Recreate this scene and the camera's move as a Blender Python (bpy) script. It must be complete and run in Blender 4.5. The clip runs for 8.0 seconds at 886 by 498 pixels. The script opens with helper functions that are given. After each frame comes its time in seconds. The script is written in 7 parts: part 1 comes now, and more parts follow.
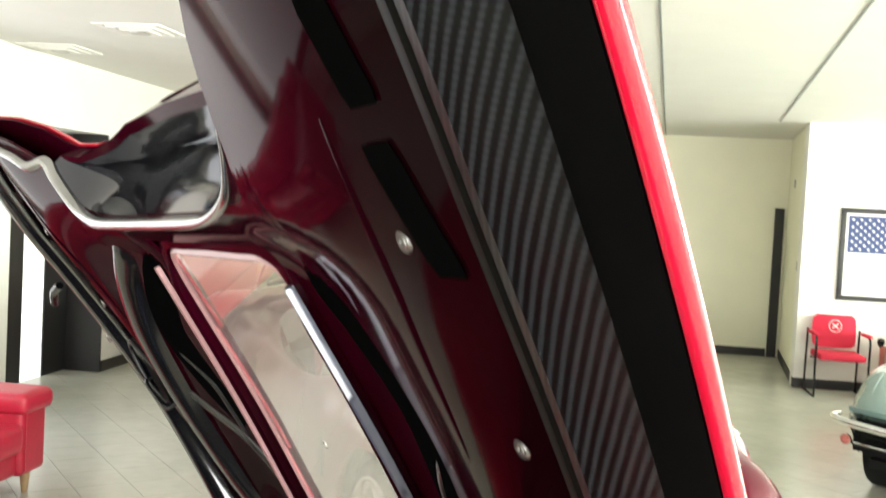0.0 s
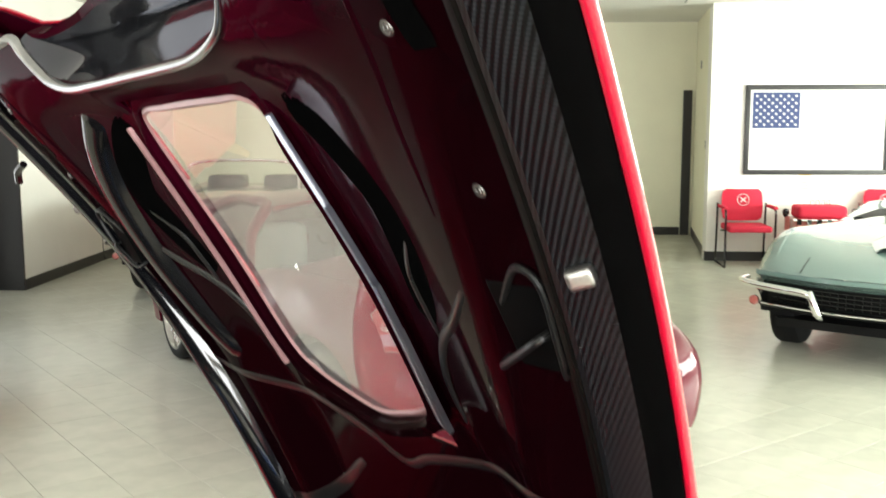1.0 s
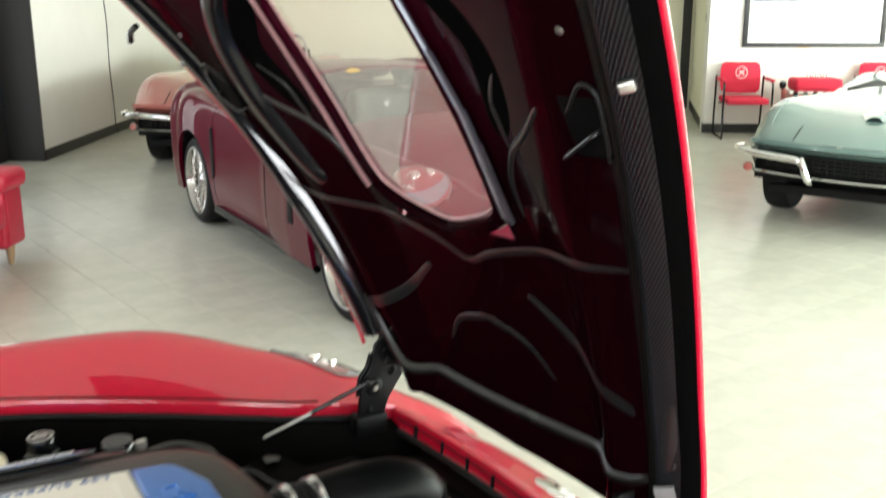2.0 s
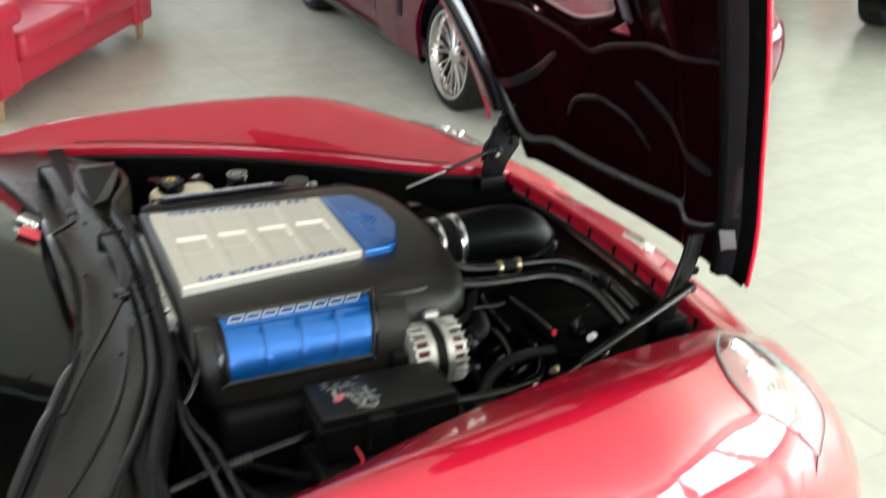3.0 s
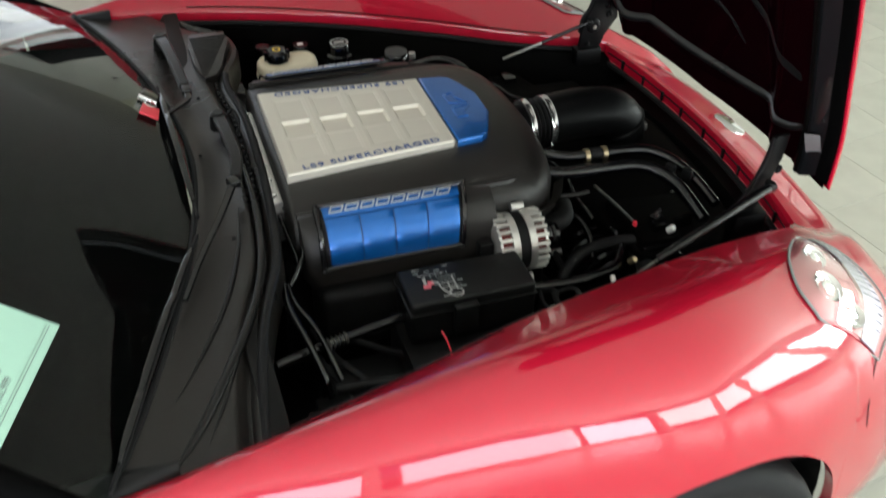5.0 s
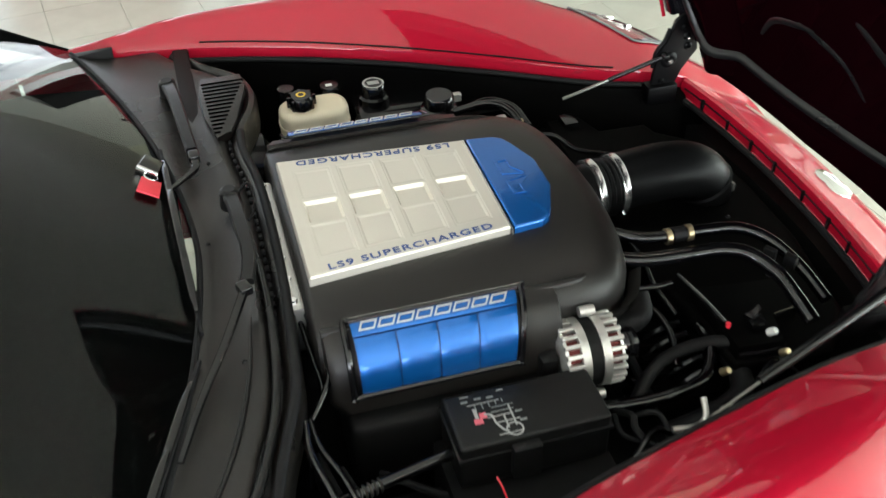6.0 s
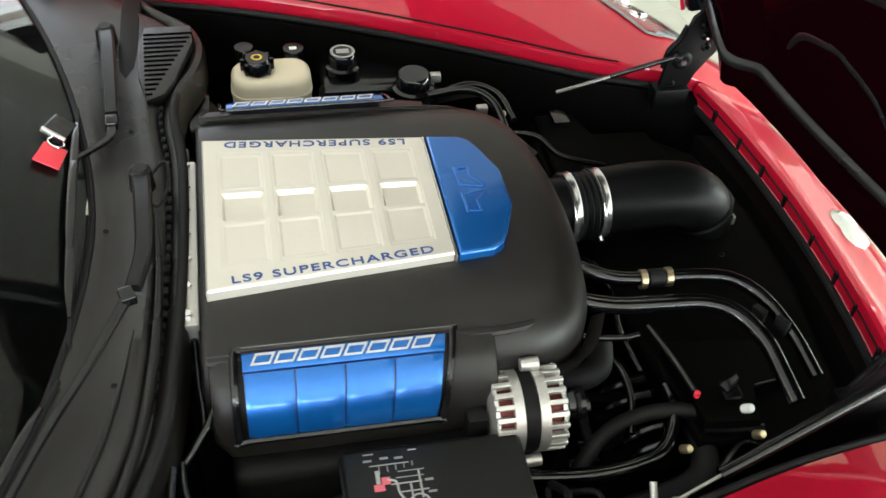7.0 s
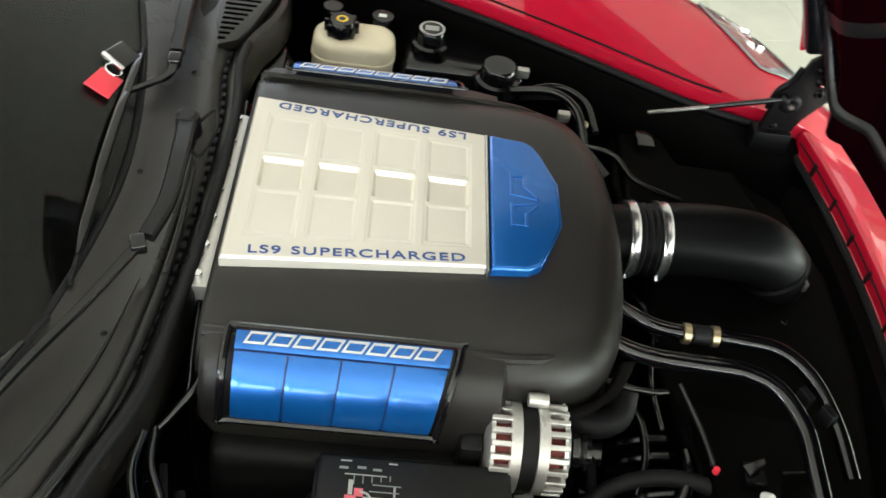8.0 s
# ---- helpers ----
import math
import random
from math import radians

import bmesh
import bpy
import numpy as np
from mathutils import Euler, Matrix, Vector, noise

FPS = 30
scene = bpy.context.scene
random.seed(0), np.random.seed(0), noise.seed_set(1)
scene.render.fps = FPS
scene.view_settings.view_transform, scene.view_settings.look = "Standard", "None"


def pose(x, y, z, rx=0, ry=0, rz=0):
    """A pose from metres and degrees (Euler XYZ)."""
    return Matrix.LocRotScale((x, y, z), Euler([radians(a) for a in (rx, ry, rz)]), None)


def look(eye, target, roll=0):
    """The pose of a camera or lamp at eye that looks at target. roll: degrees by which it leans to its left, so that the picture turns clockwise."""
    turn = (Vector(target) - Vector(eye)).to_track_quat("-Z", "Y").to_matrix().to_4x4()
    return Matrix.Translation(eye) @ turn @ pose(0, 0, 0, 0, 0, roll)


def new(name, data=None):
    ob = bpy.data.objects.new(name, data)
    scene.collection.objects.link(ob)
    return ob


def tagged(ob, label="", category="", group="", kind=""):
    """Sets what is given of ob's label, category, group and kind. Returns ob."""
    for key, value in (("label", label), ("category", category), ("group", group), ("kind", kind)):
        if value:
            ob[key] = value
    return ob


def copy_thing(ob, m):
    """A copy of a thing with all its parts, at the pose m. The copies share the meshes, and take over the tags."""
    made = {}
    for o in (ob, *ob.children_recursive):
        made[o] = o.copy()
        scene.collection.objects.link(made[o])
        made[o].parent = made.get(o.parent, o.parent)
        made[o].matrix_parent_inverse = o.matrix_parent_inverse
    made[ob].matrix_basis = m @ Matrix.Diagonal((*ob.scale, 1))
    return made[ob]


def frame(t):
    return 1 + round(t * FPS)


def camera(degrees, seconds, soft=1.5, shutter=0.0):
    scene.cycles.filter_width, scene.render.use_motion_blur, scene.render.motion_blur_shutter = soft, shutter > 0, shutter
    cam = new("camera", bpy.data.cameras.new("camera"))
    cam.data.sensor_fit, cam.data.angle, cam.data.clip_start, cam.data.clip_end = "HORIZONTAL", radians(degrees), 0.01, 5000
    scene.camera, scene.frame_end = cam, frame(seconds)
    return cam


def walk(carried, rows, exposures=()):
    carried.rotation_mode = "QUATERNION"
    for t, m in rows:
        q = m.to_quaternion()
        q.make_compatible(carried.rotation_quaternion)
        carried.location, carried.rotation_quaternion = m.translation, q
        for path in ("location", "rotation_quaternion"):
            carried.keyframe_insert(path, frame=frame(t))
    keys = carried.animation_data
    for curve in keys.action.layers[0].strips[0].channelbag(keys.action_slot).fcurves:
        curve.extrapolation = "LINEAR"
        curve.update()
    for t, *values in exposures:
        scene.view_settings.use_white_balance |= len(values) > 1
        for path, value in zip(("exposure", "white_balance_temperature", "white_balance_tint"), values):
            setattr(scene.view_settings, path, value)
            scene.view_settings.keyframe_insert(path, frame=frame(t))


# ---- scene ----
cam = camera(47.4, 8.0, shutter=0.5)
PATH = [
    (0, (0.025, -1.083, 1.840), (0.845, 0.740, 1.754), 3.0),
    (0.5, (-0.005, -1.130, 1.798), (0.877, 0.655, 1.608), 1.1),
    (1, (-0.087, -1.238, 1.766), (0.871, 0.495, 1.494), -0.1),
    (1.2, (-0.115, -1.287, 1.753), (0.866, 0.431, 1.459), 0.6),
    (2.3, (-0.512, -1.676, 1.766), (0.413, -0.010, 1.167), 0.1),
    (2.5, (-0.594, -1.776, 1.780), (0.302, -0.108, 1.130), 1.7),
    (2.7, (-0.640, -1.850, 1.804), (0.213, -0.190, 1.070), 1.7),
    (3, (-0.723, -1.945, 1.865), (0.036, -0.316, 0.988), 2.1),
    (3.5, (-0.840, -2.005, 1.953), (-0.176, -0.427, 0.917), 0.5),
    (4, (-0.845, -2.034, 2.070), (-0.317, -0.538, 0.860), 0.4),
    (4.5, (-0.795, -2.043, 2.093), (-0.268, -0.570, 0.846), 1.2),
    (5, (-0.710, -1.968, 2.085), (-0.201, -0.458, 0.876), 0.9),
    (5.2, (-0.680, -1.900, 2.080), (-0.188, -0.364, 0.890), 0.0),
    (6.3, (-0.531, -1.402, 2.065), (-0.138, 0.062, 0.760), -0.1),
    (6.5, (-0.477, -1.348, 2.035), (-0.096, 0.104, 0.714), 1.3),
    (7, (-0.367, -1.264, 2.003), (-0.018, 0.159, 0.641), 4.2),
    (7.5, (-0.311, -1.216, 1.990), (-0.035, 0.195, 0.601), 8.7),
    (8, (-0.254, -1.167, 1.975), (-0.099, 0.239, 0.561), 10.5),
]
EXPOSURES = [(0, 0.48, 6650, 11), (0.5, 0.42, 6600, 11), (1.0, 0.34, 6550, 11), (1.25, 0.29, 6500, 11), (2.3, 0.30, 6250, 12), (2.6, 0.16, 6200, 12), (3.5, 0.06, 6000, 13), (4.5, -0.47, 6100, 13), (5.0, -0.48, 6100, 13), (6.5, 0.37, 6100, 12), (8, 0.40, 6250, 11)]
walk(cam, [(t, look(eye, target, roll)) for t, eye, target, roll in PATH], EXPOSURES)

# ---- light ----
ROOM_TURN = -32.0          # the room's grid against the car's axes, degrees
R_COS, R_SIN = math.cos(radians(ROOM_TURN)), math.sin(radians(ROOM_TURN))


def rm(a, b, z=0.0):
    """Room coordinates (a along the picture wall, b in depth) to the world."""
    return Vector((a * R_COS - b * R_SIN, a * R_SIN + b * R_COS, z))


world = bpy.data.worlds.new("world")
scene.world = world
world.use_nodes = True
sky = world.node_tree.nodes.new("ShaderNodeTexSky")
sky.sky_type, sky.sun_disc = "NISHITA", False
sky.sun_elevation, sky.sun_rotation = radians(48), radians(200)
world.node_tree.links.new(sky.outputs[0], world.node_tree.nodes["Background"].inputs[0])
world.node_tree.nodes["Background"].inputs[1].default_value = 0.12


def area_lamp(name, centre, target, sx, sy, watts, colour):
    lamp = bpy.data.lights.new(name, "AREA")
    lamp.shape, lamp.size, lamp.size_y, lamp.energy, lamp.color = "RECTANGLE", sx, sy, watts, colour
    ob = new(name, lamp)
    ob.matrix_world = look(centre, target)
    return ob


DAY, TINTED = (0.97, 1.0, 1.0), (0.92, 1.0, 0.89)   # clear and faintly green storefront glass
# storefront glazing behind the camera and on the right-hand side of the showroom
BACK_B, RIGHT_A, LEFT_A, FAR_B, PICTURE_B, CORNER_A, CEIL = -6.0, 9.2, -4.1, 13.4, 10.87, 3.05, 2.98
for a in (-2.7, 0.1, 2.9, 5.7, 8.0):
    area_lamp("window_light", rm(a, BACK_B + 0.12, 1.25), rm(a, 4, 1.1), 2.3 if a < 7 else 1.6, 1.9, 150, DAY)
RIGHT_WINDOWS = ((-4.4, 2.4), (-1.5, 2.2), (1.6, 3.0), (5.0, 2.8), (7.9, 2.2))
for b, w in RIGHT_WINDOWS:
    area_lamp("window_light", rm(RIGHT_A - 0.12, b, 1.55), rm(0, b, 1.3), w, 1.8, (84 if b < 4 else 138) * w, TINTED)
for b in (3.0, 5.4):
    area_lamp("window_light", rm(LEFT_A + 0.12, b, 1.45), rm(4, b, 1.3), 2.0, 2.0, 25, DAY)


# ---- materials ----
def mat(name, colour, rough=0.5, metal=0.0, coat=0.0, spec=0.5, grain=0.0, grain_size=40.0, bump=0.0, bump_size=200.0, vary=0.0):
    """A plain surface with slow stains (vary), fine grain in its colour and fine relief."""
    m = bpy.data.materials.new(name)
    m.use_nodes = True
    nt, bsdf = m.node_tree, m.node_tree.nodes["Principled BSDF"]
    bsdf.inputs["Base Color"].default_value = (*colour, 1)
    bsdf.inputs["Roughness"].default_value = rough
    bsdf.inputs["Metallic"].default_value = metal
    bsdf.inputs["Specular IOR Level"].default_value = spec
    if coat:
        bsdf.inputs["Coat Weight"].default_value, bsdf.inputs["Coat Roughness"].default_value = coat, 0.03
    geo = nt.nodes.new("ShaderNodeTexCoord")
    if grain or vary:
        fine, slow = nt.nodes.new("ShaderNodeTexNoise"), nt.nodes.new("ShaderNodeTexNoise")
        fine.inputs["Scale"].default_value, slow.inputs["Scale"].default_value = grain_size, 2.3
        fine.inputs["Detail"].default_value = slow.inputs["Detail"].default_value = 4
        mix = nt.nodes.new("ShaderNodeMath")
        mix.operation = "MULTIPLY_ADD"
        mix.inputs[1].default_value, mix.inputs[2].default_value = 2 * grain, 1 - grain
        add = nt.nodes.new("ShaderNodeMath")
        add.operation = "MULTIPLY_ADD"
        add.inputs[1].default_value = 2 * vary
        nt.links.new(geo.outputs["Object"], fine.inputs["Vector"])
        nt.links.new(geo.outputs["Object"], slow.inputs["Vector"])
        nt.links.new(fine.outputs[0], mix.inputs[0])
        nt.links.new(slow.outputs[0], add.inputs[0])
        nt.links.new(mix.outputs[0], add.inputs[2])
        scale = nt.nodes.new("ShaderNodeMix")
        scale.data_type, scale.blend_type = "RGBA", "MULTIPLY"
        scale.inputs[0].default_value = 1
        scale.inputs[6].default_value = (*colour, 1)
        sub = nt.nodes.new("ShaderNodeMath")
        sub.operation = "SUBTRACT"
        sub.inputs[1].default_value = vary
        nt.links.new(add.outputs[0], sub.inputs[0])
        nt.links.new(sub.outputs[0], scale.inputs[7])
        nt.links.new(scale.outputs[2], bsdf.inputs["Base Color"])
        ro = nt.nodes.new("ShaderNodeMath")
        ro.operation = "MULTIPLY_ADD"
        ro.inputs[1].default_value, ro.inputs[2].default_value = 0.25 * rough, 0.88 * rough
        nt.links.new(slow.outputs[0], ro.inputs[0])
        nt.links.new(ro.outputs[0], bsdf.inputs["Roughness"])
    if bump:
        relief, b = nt.nodes.new("ShaderNodeTexNoise"), nt.nodes.new("ShaderNodeBump")
        relief.inputs["Scale"].default_value, b.inputs["Strength"].default_value = bump_size, bump
        b.inputs["Distance"].default_value = 0.002
        nt.links.new(geo.outputs["Object"], relief.inputs["Vector"])
        nt.links.new(relief.outputs[0], b.inputs["Height"])
        nt.links.new(b.outputs[0], bsdf.inputs["Normal"])
    return m


def glass(name, tint, rough=0.0, ior=1.45):
    m = bpy.data.materials.new(name)
    m.use_nodes = True
    bsdf = m.node_tree.nodes["Principled BSDF"]
    bsdf.inputs["Base Color"].default_value = (*tint, 1)
    bsdf.inputs["Transmission Weight"].default_value, bsdf.inputs["Roughness"].default_value = 1, rough
    bsdf.inputs["IOR"].default_value = ior
    return m


def carbon_weave(name):
    """Twill of dark glossy strands about 4 mm wide under clear lacquer."""
    m = bpy.data.materials.new(name)
    m.use_nodes = True
    nt, bsdf = m.node_tree, m.node_tree.nodes["Principled BSDF"]
    co, wave, wave2 = nt.nodes.new("ShaderNodeTexCoord"), nt.nodes.new("ShaderNodeTexWave"), nt.nodes.new("ShaderNodeTexWave")
    turn = nt.nodes.new("ShaderNodeMapping")
    turn.inputs["Rotation"].default_value = (0, 0, radians(54))
    nt.links.new(co.outputs["Object"], turn.inputs[0])
    for w, s, d in ((wave, 78, "X"), (wave2, 95, "Y")):
        w.inputs["Scale"].default_value, w.bands_direction = s, d
        nt.links.new(turn.outputs[0], w.inputs["Vector"])
    mul, ramp = nt.nodes.new("ShaderNodeMath"), nt.nodes.new("ShaderNodeValToRGB")
    mul.operation = "MULTIPLY"
    nt.links.new(wave.outputs["Fac"], mul.inputs[0])
    soft = nt.nodes.new("ShaderNodeMath")
    soft.operation = "MULTIPLY_ADD"
    soft.inputs[1].default_value, soft.inputs[2].default_value = 0.45, 0.55
    nt.links.new(wave2.outputs["Fac"], soft.inputs[0])
    nt.links.new(soft.outputs[0], mul.inputs[1])
    ramp.color_ramp.elements[0].position, ramp.color_ramp.elements[1].position = 0.25, 0.85
    ramp.color_ramp.elements[0].color, ramp.color_ramp.elements[1].color = (0.0012, 0.0012, 0.0014, 1), (0.015, 0.0168, 0.0190, 1)
    nt.links.new(mul.outputs[0], ramp.inputs[0])
    nt.links.new(ramp.outputs[0], bsdf.inputs["Base Color"])
    bsdf.inputs["Metallic"].default_value, bsdf.inputs["Roughness"].default_value = 0.0, 0.32
    bsdf.inputs["Coat Weight"].default_value = 0.0
    bsdf.inputs["Specular IOR Level"].default_value = 0.12
    return m


RED = mat("red_paint", (0.42, 0.0045, 0.024), 0.35, 0.0, 1.0, 0.1, grain=0.05, grain_size=900)
RED.node_tree.nodes["Principled BSDF"].inputs["Coat IOR"].default_value = 1.65
def shaded_lacquer(name, colour, shade_tone, start, end):
    """Tinted lacquer with shade painted in: darker towards the hinge and the sides, unevenly."""
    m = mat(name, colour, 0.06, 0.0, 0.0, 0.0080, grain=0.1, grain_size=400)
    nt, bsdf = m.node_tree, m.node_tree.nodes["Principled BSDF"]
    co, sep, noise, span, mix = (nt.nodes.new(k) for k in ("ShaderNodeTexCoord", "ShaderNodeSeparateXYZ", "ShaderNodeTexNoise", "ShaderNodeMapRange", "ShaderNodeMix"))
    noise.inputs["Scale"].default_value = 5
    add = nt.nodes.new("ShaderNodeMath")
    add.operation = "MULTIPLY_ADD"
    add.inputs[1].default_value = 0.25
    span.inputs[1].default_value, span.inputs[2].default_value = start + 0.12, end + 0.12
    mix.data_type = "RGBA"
    mix.inputs[6].default_value = (*shade_tone, 1)
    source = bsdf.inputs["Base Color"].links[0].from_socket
    # sides darkened in the colour, in place of dark reflections
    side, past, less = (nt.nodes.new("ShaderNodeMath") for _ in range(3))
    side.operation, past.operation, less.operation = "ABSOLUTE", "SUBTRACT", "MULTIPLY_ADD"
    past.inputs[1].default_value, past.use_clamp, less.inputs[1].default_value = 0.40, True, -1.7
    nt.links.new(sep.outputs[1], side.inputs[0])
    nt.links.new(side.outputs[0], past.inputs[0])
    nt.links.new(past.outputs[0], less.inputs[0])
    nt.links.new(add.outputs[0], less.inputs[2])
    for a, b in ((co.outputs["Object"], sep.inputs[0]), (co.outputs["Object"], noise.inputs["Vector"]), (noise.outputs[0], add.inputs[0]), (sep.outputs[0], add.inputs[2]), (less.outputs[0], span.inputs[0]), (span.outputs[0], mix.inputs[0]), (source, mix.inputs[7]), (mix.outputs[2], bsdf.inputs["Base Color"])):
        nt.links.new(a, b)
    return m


# front of the underside darkened in the colour for its shade
RED_IN = shaded_lacquer("dark_red_lacquer", (0.020, 0.0005, 0.0038), (0.0042, 0.0004, 0.0010), 0.62, 1.08)
RIM = mat("polished_rim", (0.50, 0.49, 0.47), 0.16, 1.0, grain=0.1, grain_size=60)
STRIP = mat("polished_strip", (0.40, 0.42, 0.50), 0.30, 1.0, grain=0.12, grain_size=60)
WETBLACK = mat("polished_black_flange", (0.003, 0.003, 0.004), 0.10, 0, 1.0, 0.5, grain=0.2)
CLAMP = mat("rolled_steel_band", (0.62, 0.62, 0.62), 0.24, 0.95, grain=0.2, grain_size=120)
WALLBLACK = mat("flat_black_paint", (0.0022, 0.0022, 0.0022), 0.5, 0, 0, 0.012, grain=0.2, vary=0.2)
# unlit black for sheets and bars that paint the shade in hollows
SHADE_BLACK = mat("shade_black", (0.0015, 0.0015, 0.0015), 0.9, 0, 0, 0.0, grain=0.2)
PIPE = mat("wet_black_pipe", (0.002, 0.002, 0.0025), 0.05, 0, 0.15, 0.5, grain=0.1)
PRINT = mat("grey_print", (0.34, 0.34, 0.33), 0.5, grain=0.1)
RIB = mat("satin_black_rib", (0.008, 0.008, 0.008), 0.28, 0, 0, 0.35, grain=0.2, grain_size=90)
ELBOW = mat("dark_moulded_elbow", (0.0030, 0.0030, 0.0032), 0.40, 0, 0, 0.10, grain=0.25, grain_size=90, bump=0.1, bump_size=700)
RIB_DARK = mat("dark_satin_rib", (0.0030, 0.0029, 0.0026), 0.42, 0, 0, 0.03, grain=0.25, grain_size=90)
ROSE_BEAD = mat("pink_grey_bead", (0.30, 0.16, 0.16), 0.3, 0.3, grain=0.15, grain_size=200)
MAROON = mat("maroon_paint", (0.095, 0.0016, 0.014), 0.3, 0.0, 0.55, 0.05, grain=0.08, grain_size=900)
TEAL = mat("pale_teal_paint", (0.16, 0.25, 0.24), 0.25, 0.0, 1.0, grain=0.04, grain_size=700)
ROSE = mat("old_red_paint", (0.46, 0.13, 0.11), 0.3, 0.0, 1.0, grain=0.05, grain_size=700)
PLASTIC = mat("black_plastic", (0.0055, 0.0055, 0.0056), 0.38, 0, 0, 0.28, grain=0.25, grain_size=60, bump=0.15, bump_size=900, vary=0.2)
COVER = mat("satin_black_cover", (0.0125, 0.0112, 0.0102), 0.38, 0, 0, 0.38, grain=0.2, grain_size=500, bump=0.12, bump_size=1500, vary=0.15)
GLOSSBLACK = mat("gloss_black", (0.004, 0.004, 0.0045), 0.15, 0, 0.0, 0.5, grain=0.2, grain_size=90, vary=0.2)
DARK = mat("matt_black", (0.004, 0.004, 0.004), 0.6, 0, 0, 0.2, grain=0.4, grain_size=25, vary=0.3)
RUBBER = mat("tyre_rubber", (0.007, 0.007, 0.0075), 0.62, 0, 0, 0.22, grain=0.3, grain_size=80, bump=0.3, bump_size=400, vary=0.2)
COWL = mat("grained_cowl_plastic", (0.0072, 0.0060, 0.0052), 0.28, 0, 0, 0.52, grain=0.3, grain_size=14, bump=0.2, bump_size=900, vary=0.35)
SILVER = mat("silver_lacquer", (0.72, 0.68, 0.60), 0.32, 0.55, 0.2, grain=0.06, grain_size=700, vary=0.06)
BLUE = mat("metallic_blue", (0.007, 0.125, 0.47), 0.26, 0.65, 0.5, grain=0.15, grain_size=1500)
BLUE.node_tree.nodes["Principled BSDF"].inputs["Coat IOR"].default_value = 1.6
BLUE.node_tree.nodes["Principled BSDF"].inputs["Coat Roughness"].default_value = 0.10
BLUE_INK = mat("blue_ink", (0.03, 0.07, 0.22), 0.4, grain=0.1)
DISC = mat("dark_cast_disc", (0.05, 0.048, 0.045), 0.45, 0.8, grain=0.3, grain_size=200)
TITAN = mat("dull_grey_steel", (0.16, 0.155, 0.145), 0.35, 0.9, grain=0.2, grain_size=300)
STEEL = mat("grey_steel", (0.34, 0.33, 0.31), 0.32, 0.9, grain=0.15, grain_size=300)
ALU = mat("cast_aluminium", (0.62, 0.61, 0.58), 0.42, 0.85, 0, grain=0.15, grain_size=300, bump=0.2, bump_size=500, vary=0.1)
CHROME = mat("chrome", (0.86, 0.86, 0.86), 0.07, 1.0, grain=0.03)
HINGE_BLACK = mat("dull_black_steel", (0.0026, 0.0025, 0.0028), 0.42, 0, 0, 0.14, grain=0.25, grain_size=120, bump=0.1, bump_size=500)
SATIN_GREY = mat("flange_sheen_grey", (0.045, 0.052, 0.060), 0.22, 0.6, grain=0.15, grain_size=120)
COPPER = mat("copper_winding", (0.10, 0.016, 0.014), 0.4, 0.6, grain=0.4, grain_size=200)
IVORY = mat("ivory_plastic", (0.72, 0.64, 0.47), 0.42, grain=0.06, grain_size=20, vary=0.12)
YELLOW = mat("yellow_print", (0.75, 0.5, 0.05), 0.5, grain=0.05)
WHITE_INK = mat("white_ink", (0.75, 0.75, 0.73), 0.5, grain=0.05)
GREY_INK = mat("grey_ink", (0.22, 0.24, 0.23), 0.6, grain=0.05)
TAG_RED = mat("red_plastic_tag", (0.80, 0.035, 0.06), 0.4, grain=0.04)
PAPER = mat("pale_green_paper", (0.48, 0.66, 0.56), 0.7, grain=0.03, vary=0.05)
PINK_INK = mat("pink_print", (0.65, 0.12, 0.16), 0.5, grain=0.05)
BRASS = mat("zinc_brass", (0.55, 0.45, 0.28), 0.35, 0.9, grain=0.15, grain_size=200)
CARBON = carbon_weave("carbon_weave")
WS_GLASS = glass("windscreen_glass", (0.86, 0.93, 0.89), 0.0, 1.215)
CLEAR = glass("clear_polycarbonate", (0.88, 0.83, 0.81), 0.0, 1.59)
SCREEN_GLASS = glass("pale_screen_glass", (0.80, 0.88, 0.84), 0.0, 1.5)
LENS = glass("headlamp_lens", (0.98, 0.98, 0.98))
CLEAR.node_tree.nodes["Principled BSDF"].inputs["Transmission Weight"].default_value = 0.955   # pale veil mixed into the pane in place of wall reflections
DARK_GLASS = mat("smoked_glass", (0.007, 0.008, 0.011), 0.03, 0, 0, 0.08, grain=0.1)
WALL = mat("white_wall_paint", (0.84, 0.83, 0.78), 0.75, grain=0.02, grain_size=30, bump=0.1, bump_size=250, vary=0.05)
CREAM = mat("cream_wall_paint", (0.87, 0.86, 0.68), 0.75, grain=0.02, grain_size=30, bump=0.1, bump_size=250, vary=0.05)
CEILING = mat("ceiling_paint", (0.78, 0.77, 0.73), 0.85, grain=0.03, grain_size=60, bump=0.3, bump_size=120, vary=0.05)
TRIM = mat("black_trim", (0.015, 0.014, 0.014), 0.45, grain=0.2, vary=0.1)
TILE = mat("floor_tile", (0.55, 0.55, 0.475), 0.24, 0, 0, 0.30, grain=0.10, grain_size=9, bump=0.04, bump_size=60, vary=0.12)
GROUT = mat("floor_grout", (0.52, 0.51, 0.44), 0.7, grain=0.2, grain_size=60)
LEATHER = mat("red_leather", (0.50, 0.022, 0.052), 0.36, 0, 0, 0.5, grain=0.15, grain_size=40, bump=0.35, bump_size=180, vary=0.2)
FABRIC = mat("red_fabric", (0.62, 0.02, 0.055), 0.85, grain=0.15, grain_size=300, bump=0.4, bump_size=600, vary=0.1)
FLAG_BLUE = mat("flag_blue", (0.03, 0.05, 0.16), 0.6, grain=0.15, grain_size=200)
FLAG_WHITE = mat("flag_white", (0.82, 0.82, 0.80), 0.7, grain=0.04, grain_size=200)
